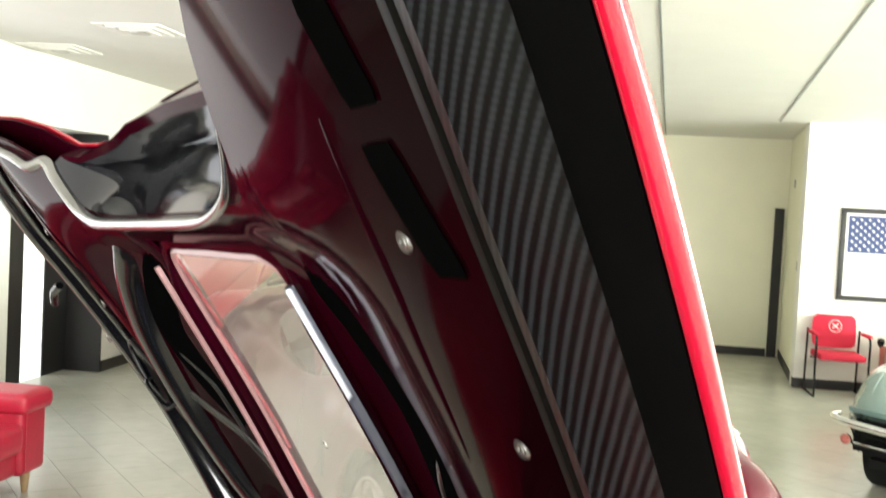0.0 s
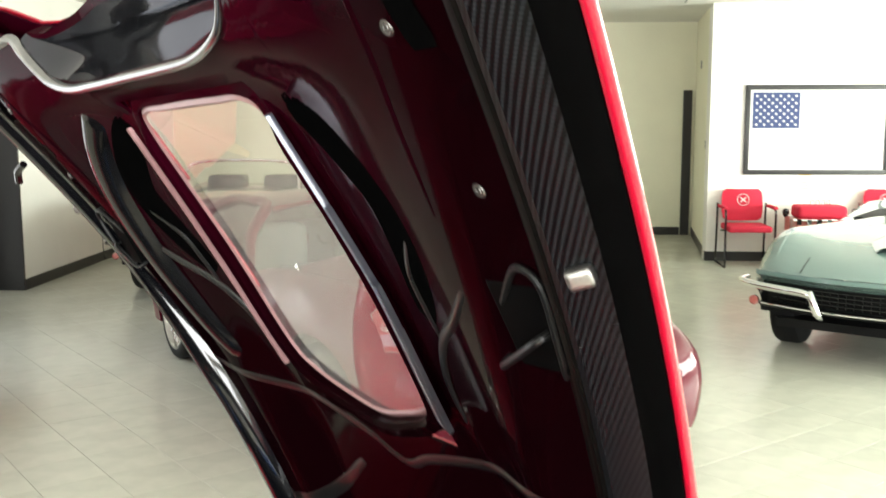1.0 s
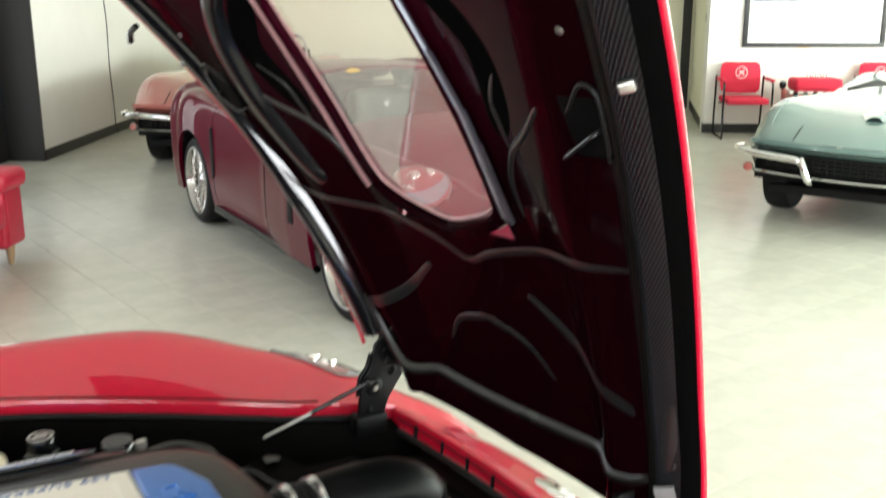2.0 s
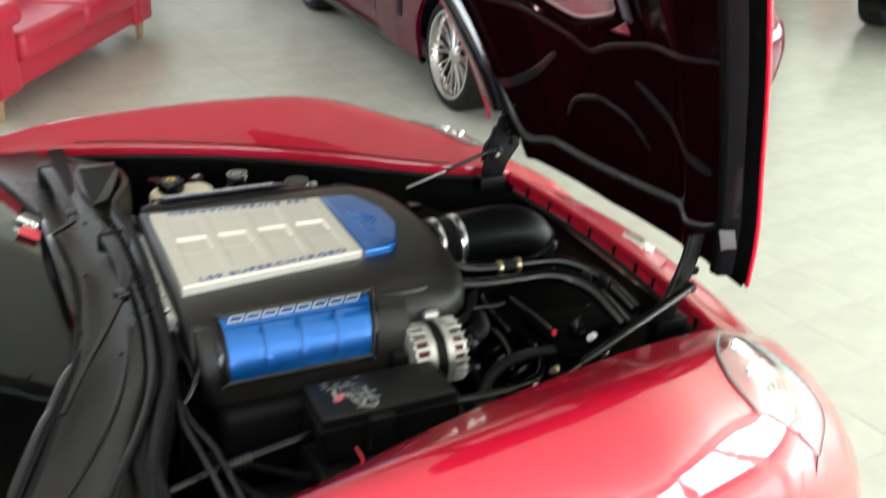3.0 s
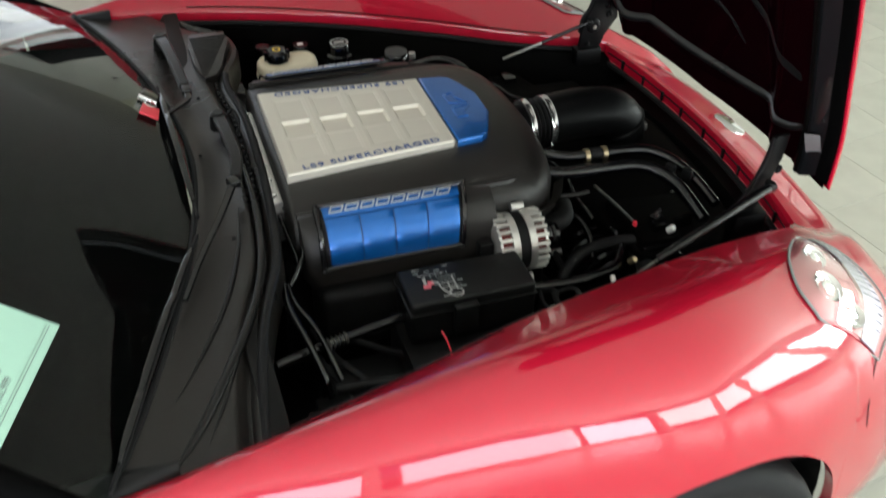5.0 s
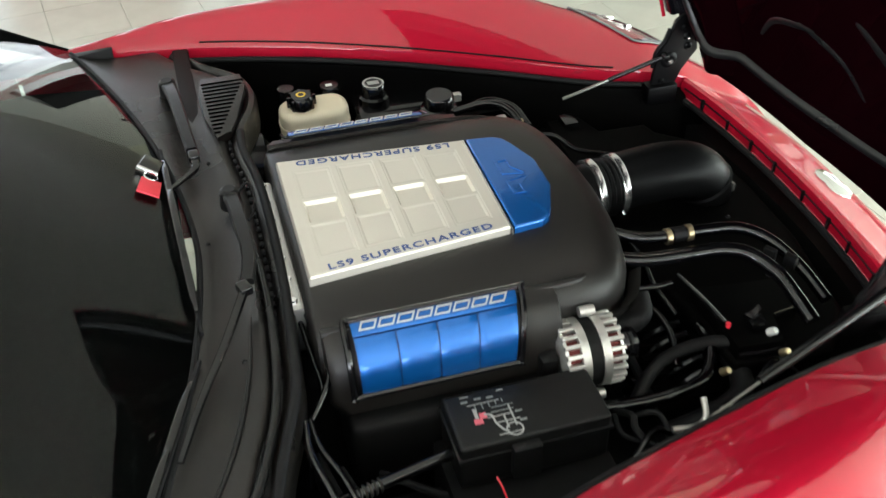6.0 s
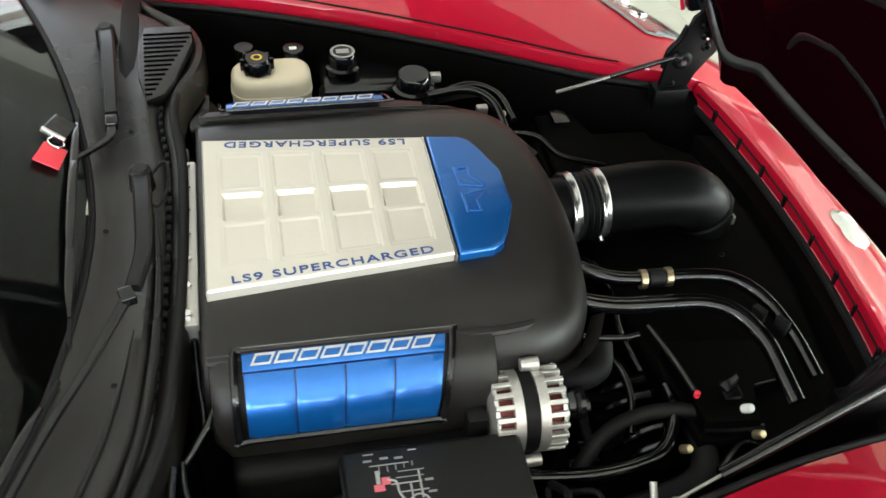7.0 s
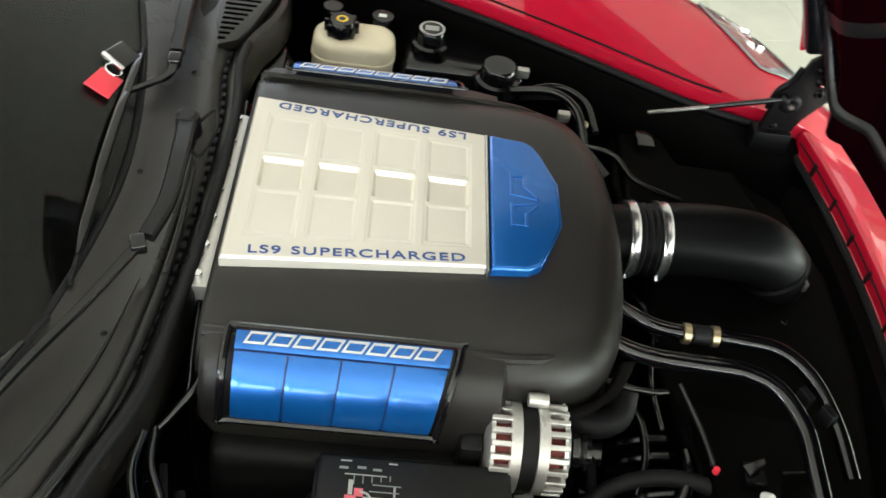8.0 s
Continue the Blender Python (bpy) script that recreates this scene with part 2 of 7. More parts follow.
FLAG_PALE = mat("pale_stripe", (0.80, 0.74, 0.72), 0.7, grain=0.04, grain_size=200)
TAIL_RED = mat("tail_lamp_red", (0.22, 0.006, 0.012), 0.15, 0, 0.5, grain=0.1)
DAYLIGHT = mat("daylit_frosted_glass", (0.8, 0.8, 0.8), 0.4, grain=0.02)
DAYLIGHT.node_tree.nodes["Principled BSDF"].inputs["Emission Color"].default_value = (0.95, 1.0, 0.98, 1)
DAYLIGHT.node_tree.nodes["Principled BSDF"].inputs["Emission Strength"].default_value = 0.9
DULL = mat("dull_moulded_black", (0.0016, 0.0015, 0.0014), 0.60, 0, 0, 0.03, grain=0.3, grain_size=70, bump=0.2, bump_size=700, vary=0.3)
WHEEL_BLACK = mat("satin_black_wheel", (0.004, 0.004, 0.0042), 0.34, 0, 0, 0.20, grain=0.2, grain_size=200)
LEATHER_GREY = mat("pale_grey_leather", (0.20, 0.20, 0.19), 0.5, 0, 0, 0.4, grain=0.1, grain_size=40, vary=0.1)


# ---- mesh helpers ----
def link_mesh(name, bm, material, smooth=True):
    mesh = bpy.data.meshes.new(name)
    bmesh.ops.recalc_face_normals(bm, faces=bm.faces)
    bm.to_mesh(mesh)
    bm.free()
    for m in material if isinstance(material, (list, tuple)) else (material,):
        mesh.materials.append(m)
    if smooth:
        mesh.shade_smooth()
        mesh.set_sharp_from_angle(angle=radians(38))
    return new(name, mesh)


def part(name, bm, material, parent, label="", smooth=True):
    """One mesh object under a thing or a part, in the place where its parent stands."""
    ob = link_mesh(name, bm, material, smooth)
    ob.parent = parent
    return tagged(ob, label) if label else ob


def thing(name, label, category, m=None, group="", kind=""):
    ob = new(name)
    ob.empty_display_size = 0.1
    if m is not None:
        ob.matrix_world = m
    return tagged(ob, label, category, group, kind)


def box(x0, x1, y0, y1, z0, z1, bevel=0.0, segs=2, m=None, bm=None):
    own = bmesh.new()
    bmesh.ops.create_cube(own, size=1)
    for v in own.verts:
        v.co = Vector(((x0 + x1) / 2 + v.co.x * (x1 - x0), (y0 + y1) / 2 + v.co.y * (y1 - y0), (z0 + z1) / 2 + v.co.z * (z1 - z0)))
    if bevel:
        bmesh.ops.bevel(own, geom=own.edges[:], offset=bevel, segments=segs, affect="EDGES", profile=0.6)
    if m is not None:
        bmesh.ops.transform(own, matrix=m, verts=own.verts)
    return merge(bm, own)


def merge(bm, own):
    if bm is None:
        return own
    mesh = bpy.data.meshes.new("tmp")
    own.to_mesh(mesh)
    own.free()
    bm.from_mesh(mesh)
    bpy.data.meshes.remove(mesh)
    return bm


def grid(rows, close_u=False, close_v=False, bm=None):
    """A sheet of quads through rows of points."""
    bm = bm or bmesh.new()
    vs = [[bm.verts.new(p) for p in row] for row in rows]
    nu, nv = len(vs), len(vs[0])
    for i in range(nu if close_u else nu - 1):
        for j in range(nv if close_v else nv - 1):
            q = [vs[i][j], vs[(i + 1) % nu][j], vs[(i + 1) % nu][(j + 1) % nv], vs[i][(j + 1) % nv]]
            try:
                bm.faces.new(q)
            except ValueError:
                pass
    return bm


def thick(bm, d):
    """Gives a sheet a thickness d (against its normals)."""
    bmesh.ops.recalc_face_normals(bm, faces=bm.faces)
    bmesh.ops.solidify(bm, geom=bm.faces[:], thickness=d)
    return bm


def prism(outline, z0, z1, bevel=0.0, segs=2, bm=None, m=None):
    """An upright block over an outline of (x, y)."""
    own = bmesh.new()
    low = [own.verts.new((x, y, z0)) for x, y in outline]
    top = [own.verts.new((x, y, z1)) for x, y in outline]
    n = len(outline)
    own.faces.new(low[::-1])
    face = own.faces.new(top)
    for i in range(n):
        own.faces.new((low[i], low[(i + 1) % n], top[(i + 1) % n], top[i]))
    bmesh.ops.recalc_face_normals(own, faces=own.faces)
    if bevel:
        bmesh.ops.bevel(own, geom=list(face.edges), offset=bevel, segments=segs, affect="EDGES", profile=0.6)
    if m is not None:
        bmesh.ops.transform(own, matrix=m, verts=own.verts)
    return merge(bm, own)


def smooth_path(pts, n=8):
    """A Catmull-Rom path through points."""
    p = [Vector(q) for q in pts]
    p = [2 * p[0] - p[1], *p, 2 * p[-1] - p[-2]]
    out = []
    for a, b, c, d in zip(p, p[1:], p[2:], p[3:]):
        for k in range(n):
            t = k / n
            out.append(0.5 * (2 * b + (c - a) * t + (2 * a - 5 * b + 4 * c - d) * t * t + (3 * b - a - 3 * c + d) * t**3))
    out.append(p[-2])
    return out


def tube(pts, r, sides=12, n=6, bm=None, straight=False):
    """A round bar along a smooth path; r is a radius or a list, one for each point."""
    path = [Vector(q) for q in pts] if straight else smooth_path(pts, n)
    rad = np.interp(np.linspace(0, 1, len(path)), np.linspace(0, 1, len(r)), r).tolist() if isinstance(r, (list, tuple)) else [r] * len(path)
    side, rows = None, []
    for i, c in enumerate(path):
        along = (path[min(i + 1, len(path) - 1)] - path[max(i - 1, 0)]).normalized()
        if side is None:
            side = along.orthogonal().normalized()
        side = (side - along * side.dot(along)).normalized()
        up = along.cross(side)
        rows.append([c + rad[i] * (math.cos(a) * side + math.sin(a) * up) for a in np.linspace(0, 2 * math.pi, sides, endpoint=False).tolist()])
    own = grid(rows, close_v=True)
    own.verts.ensure_lookup_table()
    for k in (0, len(path) - 1):
        own.faces.new([own.verts[k * sides + j] for j in range(sides)])
    return merge(bm, own) if bm else own


def lathe(profile, m=None, sides=40, bm=None):
    """A turned body about z through (radius, z) pairs, from first to last."""
    own = grid([[(r * math.cos(a), r * math.sin(a), z) for r, z in profile] for a in np.linspace(0, 2 * math.pi, sides, endpoint=False)], close_u=True)
    bmesh.ops.remove_doubles(own, verts=own.verts, dist=1e-5)
    if m is not None:
        bmesh.ops.transform(own, matrix=m, verts=own.verts)
    return merge(bm, own) if bm else own


def interp(x, table, col):
    """Smooth (cubic) value at x of a column of a table sorted by its first column."""
    if x <= table[0][0] or x >= table[-1][0]:
        return table[0][col] if x <= table[0][0] else table[-1][col]
    k = next(i for i in range(len(table) - 1) if x < table[i + 1][0])
    x0, x1, y0, y1 = table[k][0], table[k + 1][0], table[k][col], table[k + 1][col]
    d = (y1 - y0) / (x1 - x0)

    def slope(i):
        if i == 0 or i == len(table) - 1:
            return d
        a = (table[i][col] - table[i - 1][col]) / (table[i][0] - table[i - 1][0])
        b = (table[i + 1][col] - table[i][col]) / (table[i + 1][0] - table[i][0])
        wa, wb = table[i + 1][0] - table[i][0], table[i][0] - table[i - 1][0]
        return (a * wa + b * wb) / (wa + wb)
    h, t = x1 - x0, (x - x0) / (x1 - x0)
    return (2 * t**3 - 3 * t * t + 1) * y0 + (t**3 - 2 * t * t + t) * h * slope(k) + (3 * t * t - 2 * t**3) * y1 + (t**3 - t * t) * h * slope(k + 1)


def text_mesh(words, size, extrude=0.0006, spread=1.0, bold=0.0):
    curve = bpy.data.curves.new("words", "FONT")
    curve.body, curve.size, curve.extrude, curve.align_x, curve.align_y = words, size, extrude, "CENTER", "CENTER"
    curve.space_character, curve.offset = spread, bold
    ob = bpy.data.objects.new("words", curve)
    scene.collection.objects.link(ob)
    mesh = bpy.data.meshes.new_from_object(ob)
    bpy.data.objects.remove(ob)
    bm = bmesh.new()
    bm.from_mesh(mesh)
    bpy.data.meshes.remove(mesh)
    return bm


# ---- the room ----
ROOM = pose(0, 0, 0, 0, 0, ROOM_TURN)


def structure(name, bm, material, label="", parent=None, smooth=False):
    ob = link_mesh(name, bm, material, smooth)
    if parent is None:
        ob.matrix_world = ROOM
        return tagged(ob, label, kind="structure")
    ob.parent = parent
    return ob


floor = structure("floor", box(LEFT_A - 0.3, RIGHT_A + 0.3, BACK_B - 0.3, FAR_B + 0.3, -0.2, -0.006), GROUT, "beige polished tile floor of a car showroom")
structure("ceiling", box(LEFT_A - 0.3, RIGHT_A + 0.3, BACK_B - 0.3, FAR_B + 0.3, CEIL, CEIL + 0.15), CEILING, "plain off-white painted ceiling")
bm = box(LEFT_A - 0.2, LEFT_A, BACK_B, 6.9, 0, 0.25)
box(LEFT_A - 0.2, LEFT_A, BACK_B, 6.9, 2.65, CEIL, bm=bm)
for b0, b1 in ((BACK_B, 1.9), (4.1, 4.3), (6.5, 6.9)):
    box(LEFT_A - 0.2, LEFT_A, b0, b1, 0.25, 2.65, bm=bm)
box(LEFT_A - 0.2, LEFT_A, 8.57, FAR_B, 0, CEIL, bm=bm)
box(LEFT_A - 0.2, LEFT_A, 6.9, 8.57, 2.36, CEIL, bm=bm)
structure("wall_left", bm, WALL, "white painted showroom wall")
structure("wall_picture", box(CORNER_A, RIGHT_A, PICTURE_B, PICTURE_B + 0.2, 0, CEIL), WALL, "white wall with framed flag on it")
structure("wall_passage", prism([(CORNER_A + 0.0245, PICTURE_B + 0.2), (CORNER_A + 0.45, PICTURE_B + 0.2), (CORNER_A + 0.55, FAR_B), (CORNER_A + 0.31, FAR_B)], 0, CEIL), CREAM, "cream side wall of the passage")
structure("wall_far", box(LEFT_A, CORNER_A + 0.55, FAR_B, FAR_B + 0.2, 0, CEIL), CREAM, "cream wall at the end of the passage")
# glazed walls: piers and bands round real openings
bm = box(LEFT_A, RIGHT_A, BACK_B - 0.2, BACK_B, 0, 0.25)
box(LEFT_A, RIGHT_A, BACK_B - 0.2, BACK_B, 2.65, CEIL, bm=bm)
for a in (-4.1, -1.3, 1.5, 4.3, 7.0):
    box(a - 0.12, a + 0.12, BACK_B - 0.2, BACK_B, 0.25, 2.65, bm=bm)
structure("wall_back", bm, WALL, "white piers between tall shop windows")
bm = box(RIGHT_A, RIGHT_A + 0.2, BACK_B, FAR_B, 0, 0.25)
box(RIGHT_A, RIGHT_A + 0.2, BACK_B, FAR_B, 2.65, CEIL, bm=bm)
edges = [BACK_B] + [e for b, w in RIGHT_WINDOWS for e in (b - w / 2, b + w / 2)] + [FAR_B]
for b0, b1 in zip(edges[::2], edges[1::2]):
    box(RIGHT_A, RIGHT_A + 0.2, b0, b1, 0.25, 2.65, bm=bm)
structure("wall_right", bm, WALL, "white piers between tall shop windows")
BASE = 0.11
bm = box(CORNER_A - 0.014, RIGHT_A, PICTURE_B - 0.014, PICTURE_B, 0, BASE, 0.003)
structure("baseboard_1", bm, TRIM, "black rubber baseboard")
structure("baseboard_2", prism([(CORNER_A - 0.014, PICTURE_B), (CORNER_A - 0.001, PICTURE_B), (CORNER_A + 0.308, FAR_B - 0.014), (CORNER_A + 0.295, FAR_B - 0.014)], 0, BASE, 0.003), TRIM, "black rubber baseboard")
structure("baseboard_3", box(LEFT_A + 0.014, CORNER_A + 0.13, FAR_B - 0.014, FAR_B, 0, BASE, 0.003), TRIM, "black rubber baseboard")
structure("baseboard_4", box(LEFT_A, LEFT_A + 0.014, 8.58, FAR_B, 0, BASE, 0.003), TRIM, "black rubber baseboard")


def diffuser(a, b):
    """Square ceiling air outlet with stepped frames."""
    ob = thing("ceiling_vent", "square grey-white ceiling air diffuser set in the ceiling", "vent", Matrix.Translation(rm(a, b, CEIL)) @ ROOM, "ceiling vents")
    for k, s in enumerate((0.25, 0.18, 0.11)):
        bm = bmesh.new()
        for x0, x1, y0, y1 in ((-s, s, -s, -s + 0.045), (-s, s, s - 0.045, s), (-s, -s + 0.045, -s + 0.045, s - 0.045), (s - 0.045, s, -s + 0.045, s - 0.045)):
            box(x0, x1, y0, y1, -0.012 - 0.008 * k, 0, 0.003, bm=bm)
        part("frame", bm, WALL, ob)
    part("cone", lathe([(0.0, -0.035), (0.07, -0.035), (0.09, -0.01), (0.09, 0.0)]), ALU, ob)
    return ob


diffuser(-2.60, 5.97)
diffuser(-3.78, 7.02)
for k, (a0, b0, a1, b1) in enumerate(((0.80, 3.0, 1.66, 13.35), (1.80, 3.0, 2.72, 10.85))):
    structure("trim_%d" % (k + 2), prism([(a0 - 0.007, b0), (a0 + 0.007, b0), (a1 + 0.007, b1), (a1 - 0.007, b1)], CEIL - 0.006, CEIL + 0.001), GREY_INK, "thin grey seam across the ceiling")


# ---- sports car bodies: front +x, left +y, front axle at AXLE ----
AXLE, REAR_AXLE, TYRE_R = 0.137, -2.548, 0.326
# x, hood-edge half width and height, crown half width and height, body half width, centre height
SECT = [
    (-3.36, 0.40, 0.76, 0.52, 0.72, 0.70, 0.77), (-3.30, 0.48, 0.92, 0.58, 0.86, 0.80, 0.94), (-2.9, 0.66, 1.00, 0.80, 0.98, 0.95, 1.01), (-2.5, 0.66, 0.98, 0.82, 0.98, 0.965, 0.98),
    (-2.1, 0.78, 0.94, 0.86, 0.94, 0.950, 0.95), (-1.6, 0.882, 0.875, 0.905, 0.872, 0.945, 0.92), (-1.0, 0.905, 0.852, 0.925, 0.850, 0.955, 0.93), (-0.80, 0.882, 0.868, 0.912, 0.885, 0.955, 0.95), (-0.62, 0.845, 0.874, 0.90, 0.920, 0.952, 0.985),
    (-0.35, 0.770, 0.875, 0.87, 0.945, 0.952, 0.98), (-0.10, 0.685, 0.865, 0.845, 0.954, 0.960, 0.965), (0.15, 0.605, 0.84, 0.80, 0.942, 0.960, 0.94),
    (0.38, 0.535, 0.81, 0.70, 0.882, 0.930, 0.885), (0.55, 0.50, 0.79, 0.615, 0.832, 0.880, 0.83), (0.62, 0.485, 0.775, 0.58, 0.800, 0.860, 0.797),
    (0.70, 0.46, 0.734, 0.54, 0.757, 0.832, 0.757), (0.78, 0.43, 0.698, 0.50, 0.716, 0.795, 0.734), (0.93, 0.36, 0.50, 0.42, 0.54, 0.69, 0.53), (1.03, 0.28, 0.35, 0.33, 0.37, 0.50, 0.36), (1.08, 0.20, 0.30, 0.24, 0.31, 0.36, 0.30),
]


def sill(x):
    """The lower edge of the body side: over the wheels the arch."""
    low = 0.20 if x < 0.6 else float(np.interp(x, (0.6, 1.08), (0.20, 0.24)))
    for axle, r in ((AXLE, 0.380), (REAR_AXLE, 0.385)):
        d = r * r - (x - axle) ** 2
        if d > 0:
            low = max(low, 0.325 + math.sqrt(d))
    return low


def half_section(x, n=26):
    """Points (y, z) from the hood's edge over the crown down the side."""
    ey, ez, cy, cz, w = (interp(x, SECT, k) for k in (1, 2, 3, 4, 5))
    low, q = sill(x), min(1.0, (interp(x, SECT, 4) - 0.22) / 0.5)
    w += float(np.interp(x, (-1.1, -0.55, 0.15, 0.60, 0.80), (0, 0.068, 0.062, 0.024, 0)))
    d = w - cy
    ctrl = [(ey, ez), ((ey + cy) / 2, (ez * 0.45 + cz * 0.55)), (cy, cz), (cy + 0.30 * d, cz - 0.013), (cy + 0.53 * d, cz - 0.040 * q), (cy + 0.72 * d, cz - 0.084 * q), (cy + 0.88 * d, cz - 0.152 * q), (cy + 0.975 * d, cz - 0.250 * q), (w, cz - 0.39 * q), (w - 0.004, cz - 0.39 * q - (cz - 0.39 * q - 0.20) * 0.5), (w - 0.03, 0.20)]
    path = smooth_path([(y, z, 0) for y, z in ctrl], 8)
    ys, zs = np.array([p.x for p in path]), np.array([p.y for p in path])
    if low > 0.205:
        top = int(np.argmax(zs))
        keep = [i for i in range(len(zs)) if i <= top or zs[i] > low]
        yl = float(np.interp(-low, -zs[top:], ys[top:]))
        ys, zs = np.append(ys[keep], yl), np.append(zs[keep], low)
    s = np.append(0, np.cumsum(np.hypot(np.diff(ys), np.diff(zs))))
    # the upper part is spaced alike at every station, so that the arch leaves it undisturbed
    top = int(np.argmax(zs))
    level = min(0.712, cz - 0.05)
    cut = float(np.interp(-level, -zs[top:], s[top:]))
    upper = int(n * 0.75)
    t = np.append(np.linspace(0, cut, upper), np.linspace(cut, s[-1], n - upper + 1)[1:])
    return [(float(a), float(b)) for a, b in zip(np.interp(t, s, ys), np.interp(t, s, zs))]


def skin_z(x, y):
    """Height of the fender's upper skin at a place."""
    pts = [p for p in half_section(x, 40)]
    top = max(range(len(pts)), key=lambda i: pts[i][0])
    return float(np.interp(abs(y), [p[0] for p in pts[: top + 1]], [p[1] for p in pts[: top + 1]]))


def stations(x0, x1, step=0.03):
    xs = set(np.round(np.arange(x0, x1, step), 4)) | {x0, x1}
    for axle, r in ((AXLE, 0.380), (REAR_AXLE, 0.385)):
        for k in np.linspace(0, math.pi, 30).tolist():
            xs.add(round(axle + r * math.cos(k), 4))
    return sorted(x for x in xs if x0 <= x <= x1)


def fender_bm(x0, x1, side, lip=True):
    rows = []
    for x in stations(x0, x1):
        sec = half_section(x)
        ey, ez = sec[0]
        lead = [(x, side * (ey - 0.004), ez - 0.05), (x, side * (ey - 0.002), ez - 0.006)] if lip else []
        tail = [(x, side * (sec[-1][0] - 0.03), sec[-1][1] + 0.004)]
        rows.append(lead + [(x, side * y, z) for y, z in sec] + tail)
    return grid(rows)


def full_section(x):
    zc = interp(x, SECT, 6)
    sec = half_section(x)
    ey, ez = sec[0]
    mid = [(ey * k, zc + (ez - zc) * abs(k) ** 2.2) for k in np.linspace(-1, 1, 17)[1:-1]]
    return [(-y, z) for y, z in sec[::-1]] + mid + sec


def wheel_parts(car, x, side, width, rim_mat, spokes=10, rim_r=0.245):
    """Tyre, rim and spokes; the outer face at the body's side."""
    y = side * (interp(x, SECT, 5) - (-0.022 if x > -1 else 0.035))
    m = pose(x, y, TYRE_R, -90 * side, 0, 0)
    w = width
    prof = [(rim_r - 0.012, -w), (rim_r + 0.03, -w - 0.002), (TYRE_R - 0.03, -w + 0.002), (TYRE_R - 0.008, -w + 0.02), (TYRE_R, -w + 0.05), (TYRE_R, -0.05), (TYRE_R - 0.006, -0.022), (TYRE_R - 0.02, -0.006), (rim_r + 0.035, 0.004), (rim_r + 0.012, 0.0), (rim_r, -0.012), (rim_r - 0.01, -0.03)]
    wheel = part("wheel", lathe(prof, m, 56), RUBBER, car, "low-profile black tyre")
    rim = [(rim_r + 0.006, -0.006), (rim_r + 0.008, 0.002), (rim_r - 0.008, 0.002), (rim_r - 0.02, -0.02), (rim_r - 0.03, -0.09), (rim_r - 0.03, -w + 0.02)]
    part("rim", lathe(rim, m, 56), rim_mat, wheel)
    hub = lathe([(0.0, -0.022), (0.03, -0.022), (0.036, -0.03), (0.07, -0.045), (0.075, -0.09), (0.0, -0.09)], m, 28)
    part("hub", hub, rim_mat, wheel)
    for k in range(spokes):
        a = 2 * math.pi * k / spokes
        pair = 0.13 if spokes <= 10 else 0.0
        bm = bmesh.new()
        for s in (-1, 1) if pair else (0,):
            p0, p1 = Vector((0.05 * math.cos(a), 0.05 * math.sin(a), -0.035)), Vector(((rim_r - 0.012) * math.cos(a + s * pair), (rim_r - 0.012) * math.sin(a + s * pair), -0.022))
            d, up = (p1 - p0).normalized(), Vector((0, 0, 1))
            q = d.cross(up) * 0.0072
            rows = [[p + q * f + up * h for f, h in ((1.3, -0.03), (1.0, -0.008), (0.5, 0.0), (-0.5, 0.0), (-1.0, -0.008), (-1.3, -0.03))] for p in (p0, p0.lerp(p1, 0.35) + up * -0.012, p0.lerp(p1, 0.7) + up * -0.012, p1)]
            grid(rows, bm=bm)
        bmesh.ops.transform(bm, matrix=m, verts=bm.verts)
        part("spoke", bm, rim_mat, wheel)
    part("brake_disc", lathe([(0.05, -0.14), (0.17, -0.14), (0.17, -0.16), (0.05, -0.16)], m, 36), DISC, wheel)
    liner = grid([[(x + 0.40 * math.cos(a), side * yy, 0.325 + 0.40 * math.sin(a)) for yy in (0.55, min(interp(x, SECT, 5), interp(x + 0.40 * math.cos(a), SECT, 5)) - 0.03)] for a in np.linspace(-0.1, math.pi + 0.1, 22).tolist()])
    part("wheel_liner", liner, DARK, car)


# windscreen: base curve and header
def ws_base(y):
    k = min(abs(y) / 0.94, 1.0)
    return Vector((-0.617 - 0.250 * k**1.7, y, 0.876 - 0.012 * k**2))


def ws_point(u, v):
    """u across (-1 to 1), v from the cowl (0) to the header (1)."""
    b = ws_base(0.92 * u)
    t = Vector((-1.38 - 0.10 * u * u, 0.60 * u, 1.225 - 0.05 * u * u))
    p = b.lerp(t, v)
    p.y = u * (0.92 - 0.32 * v**1.6)
    p.z += 0.10 * v * (1 - v) * (1 - 0.3 * u * u)
    return p


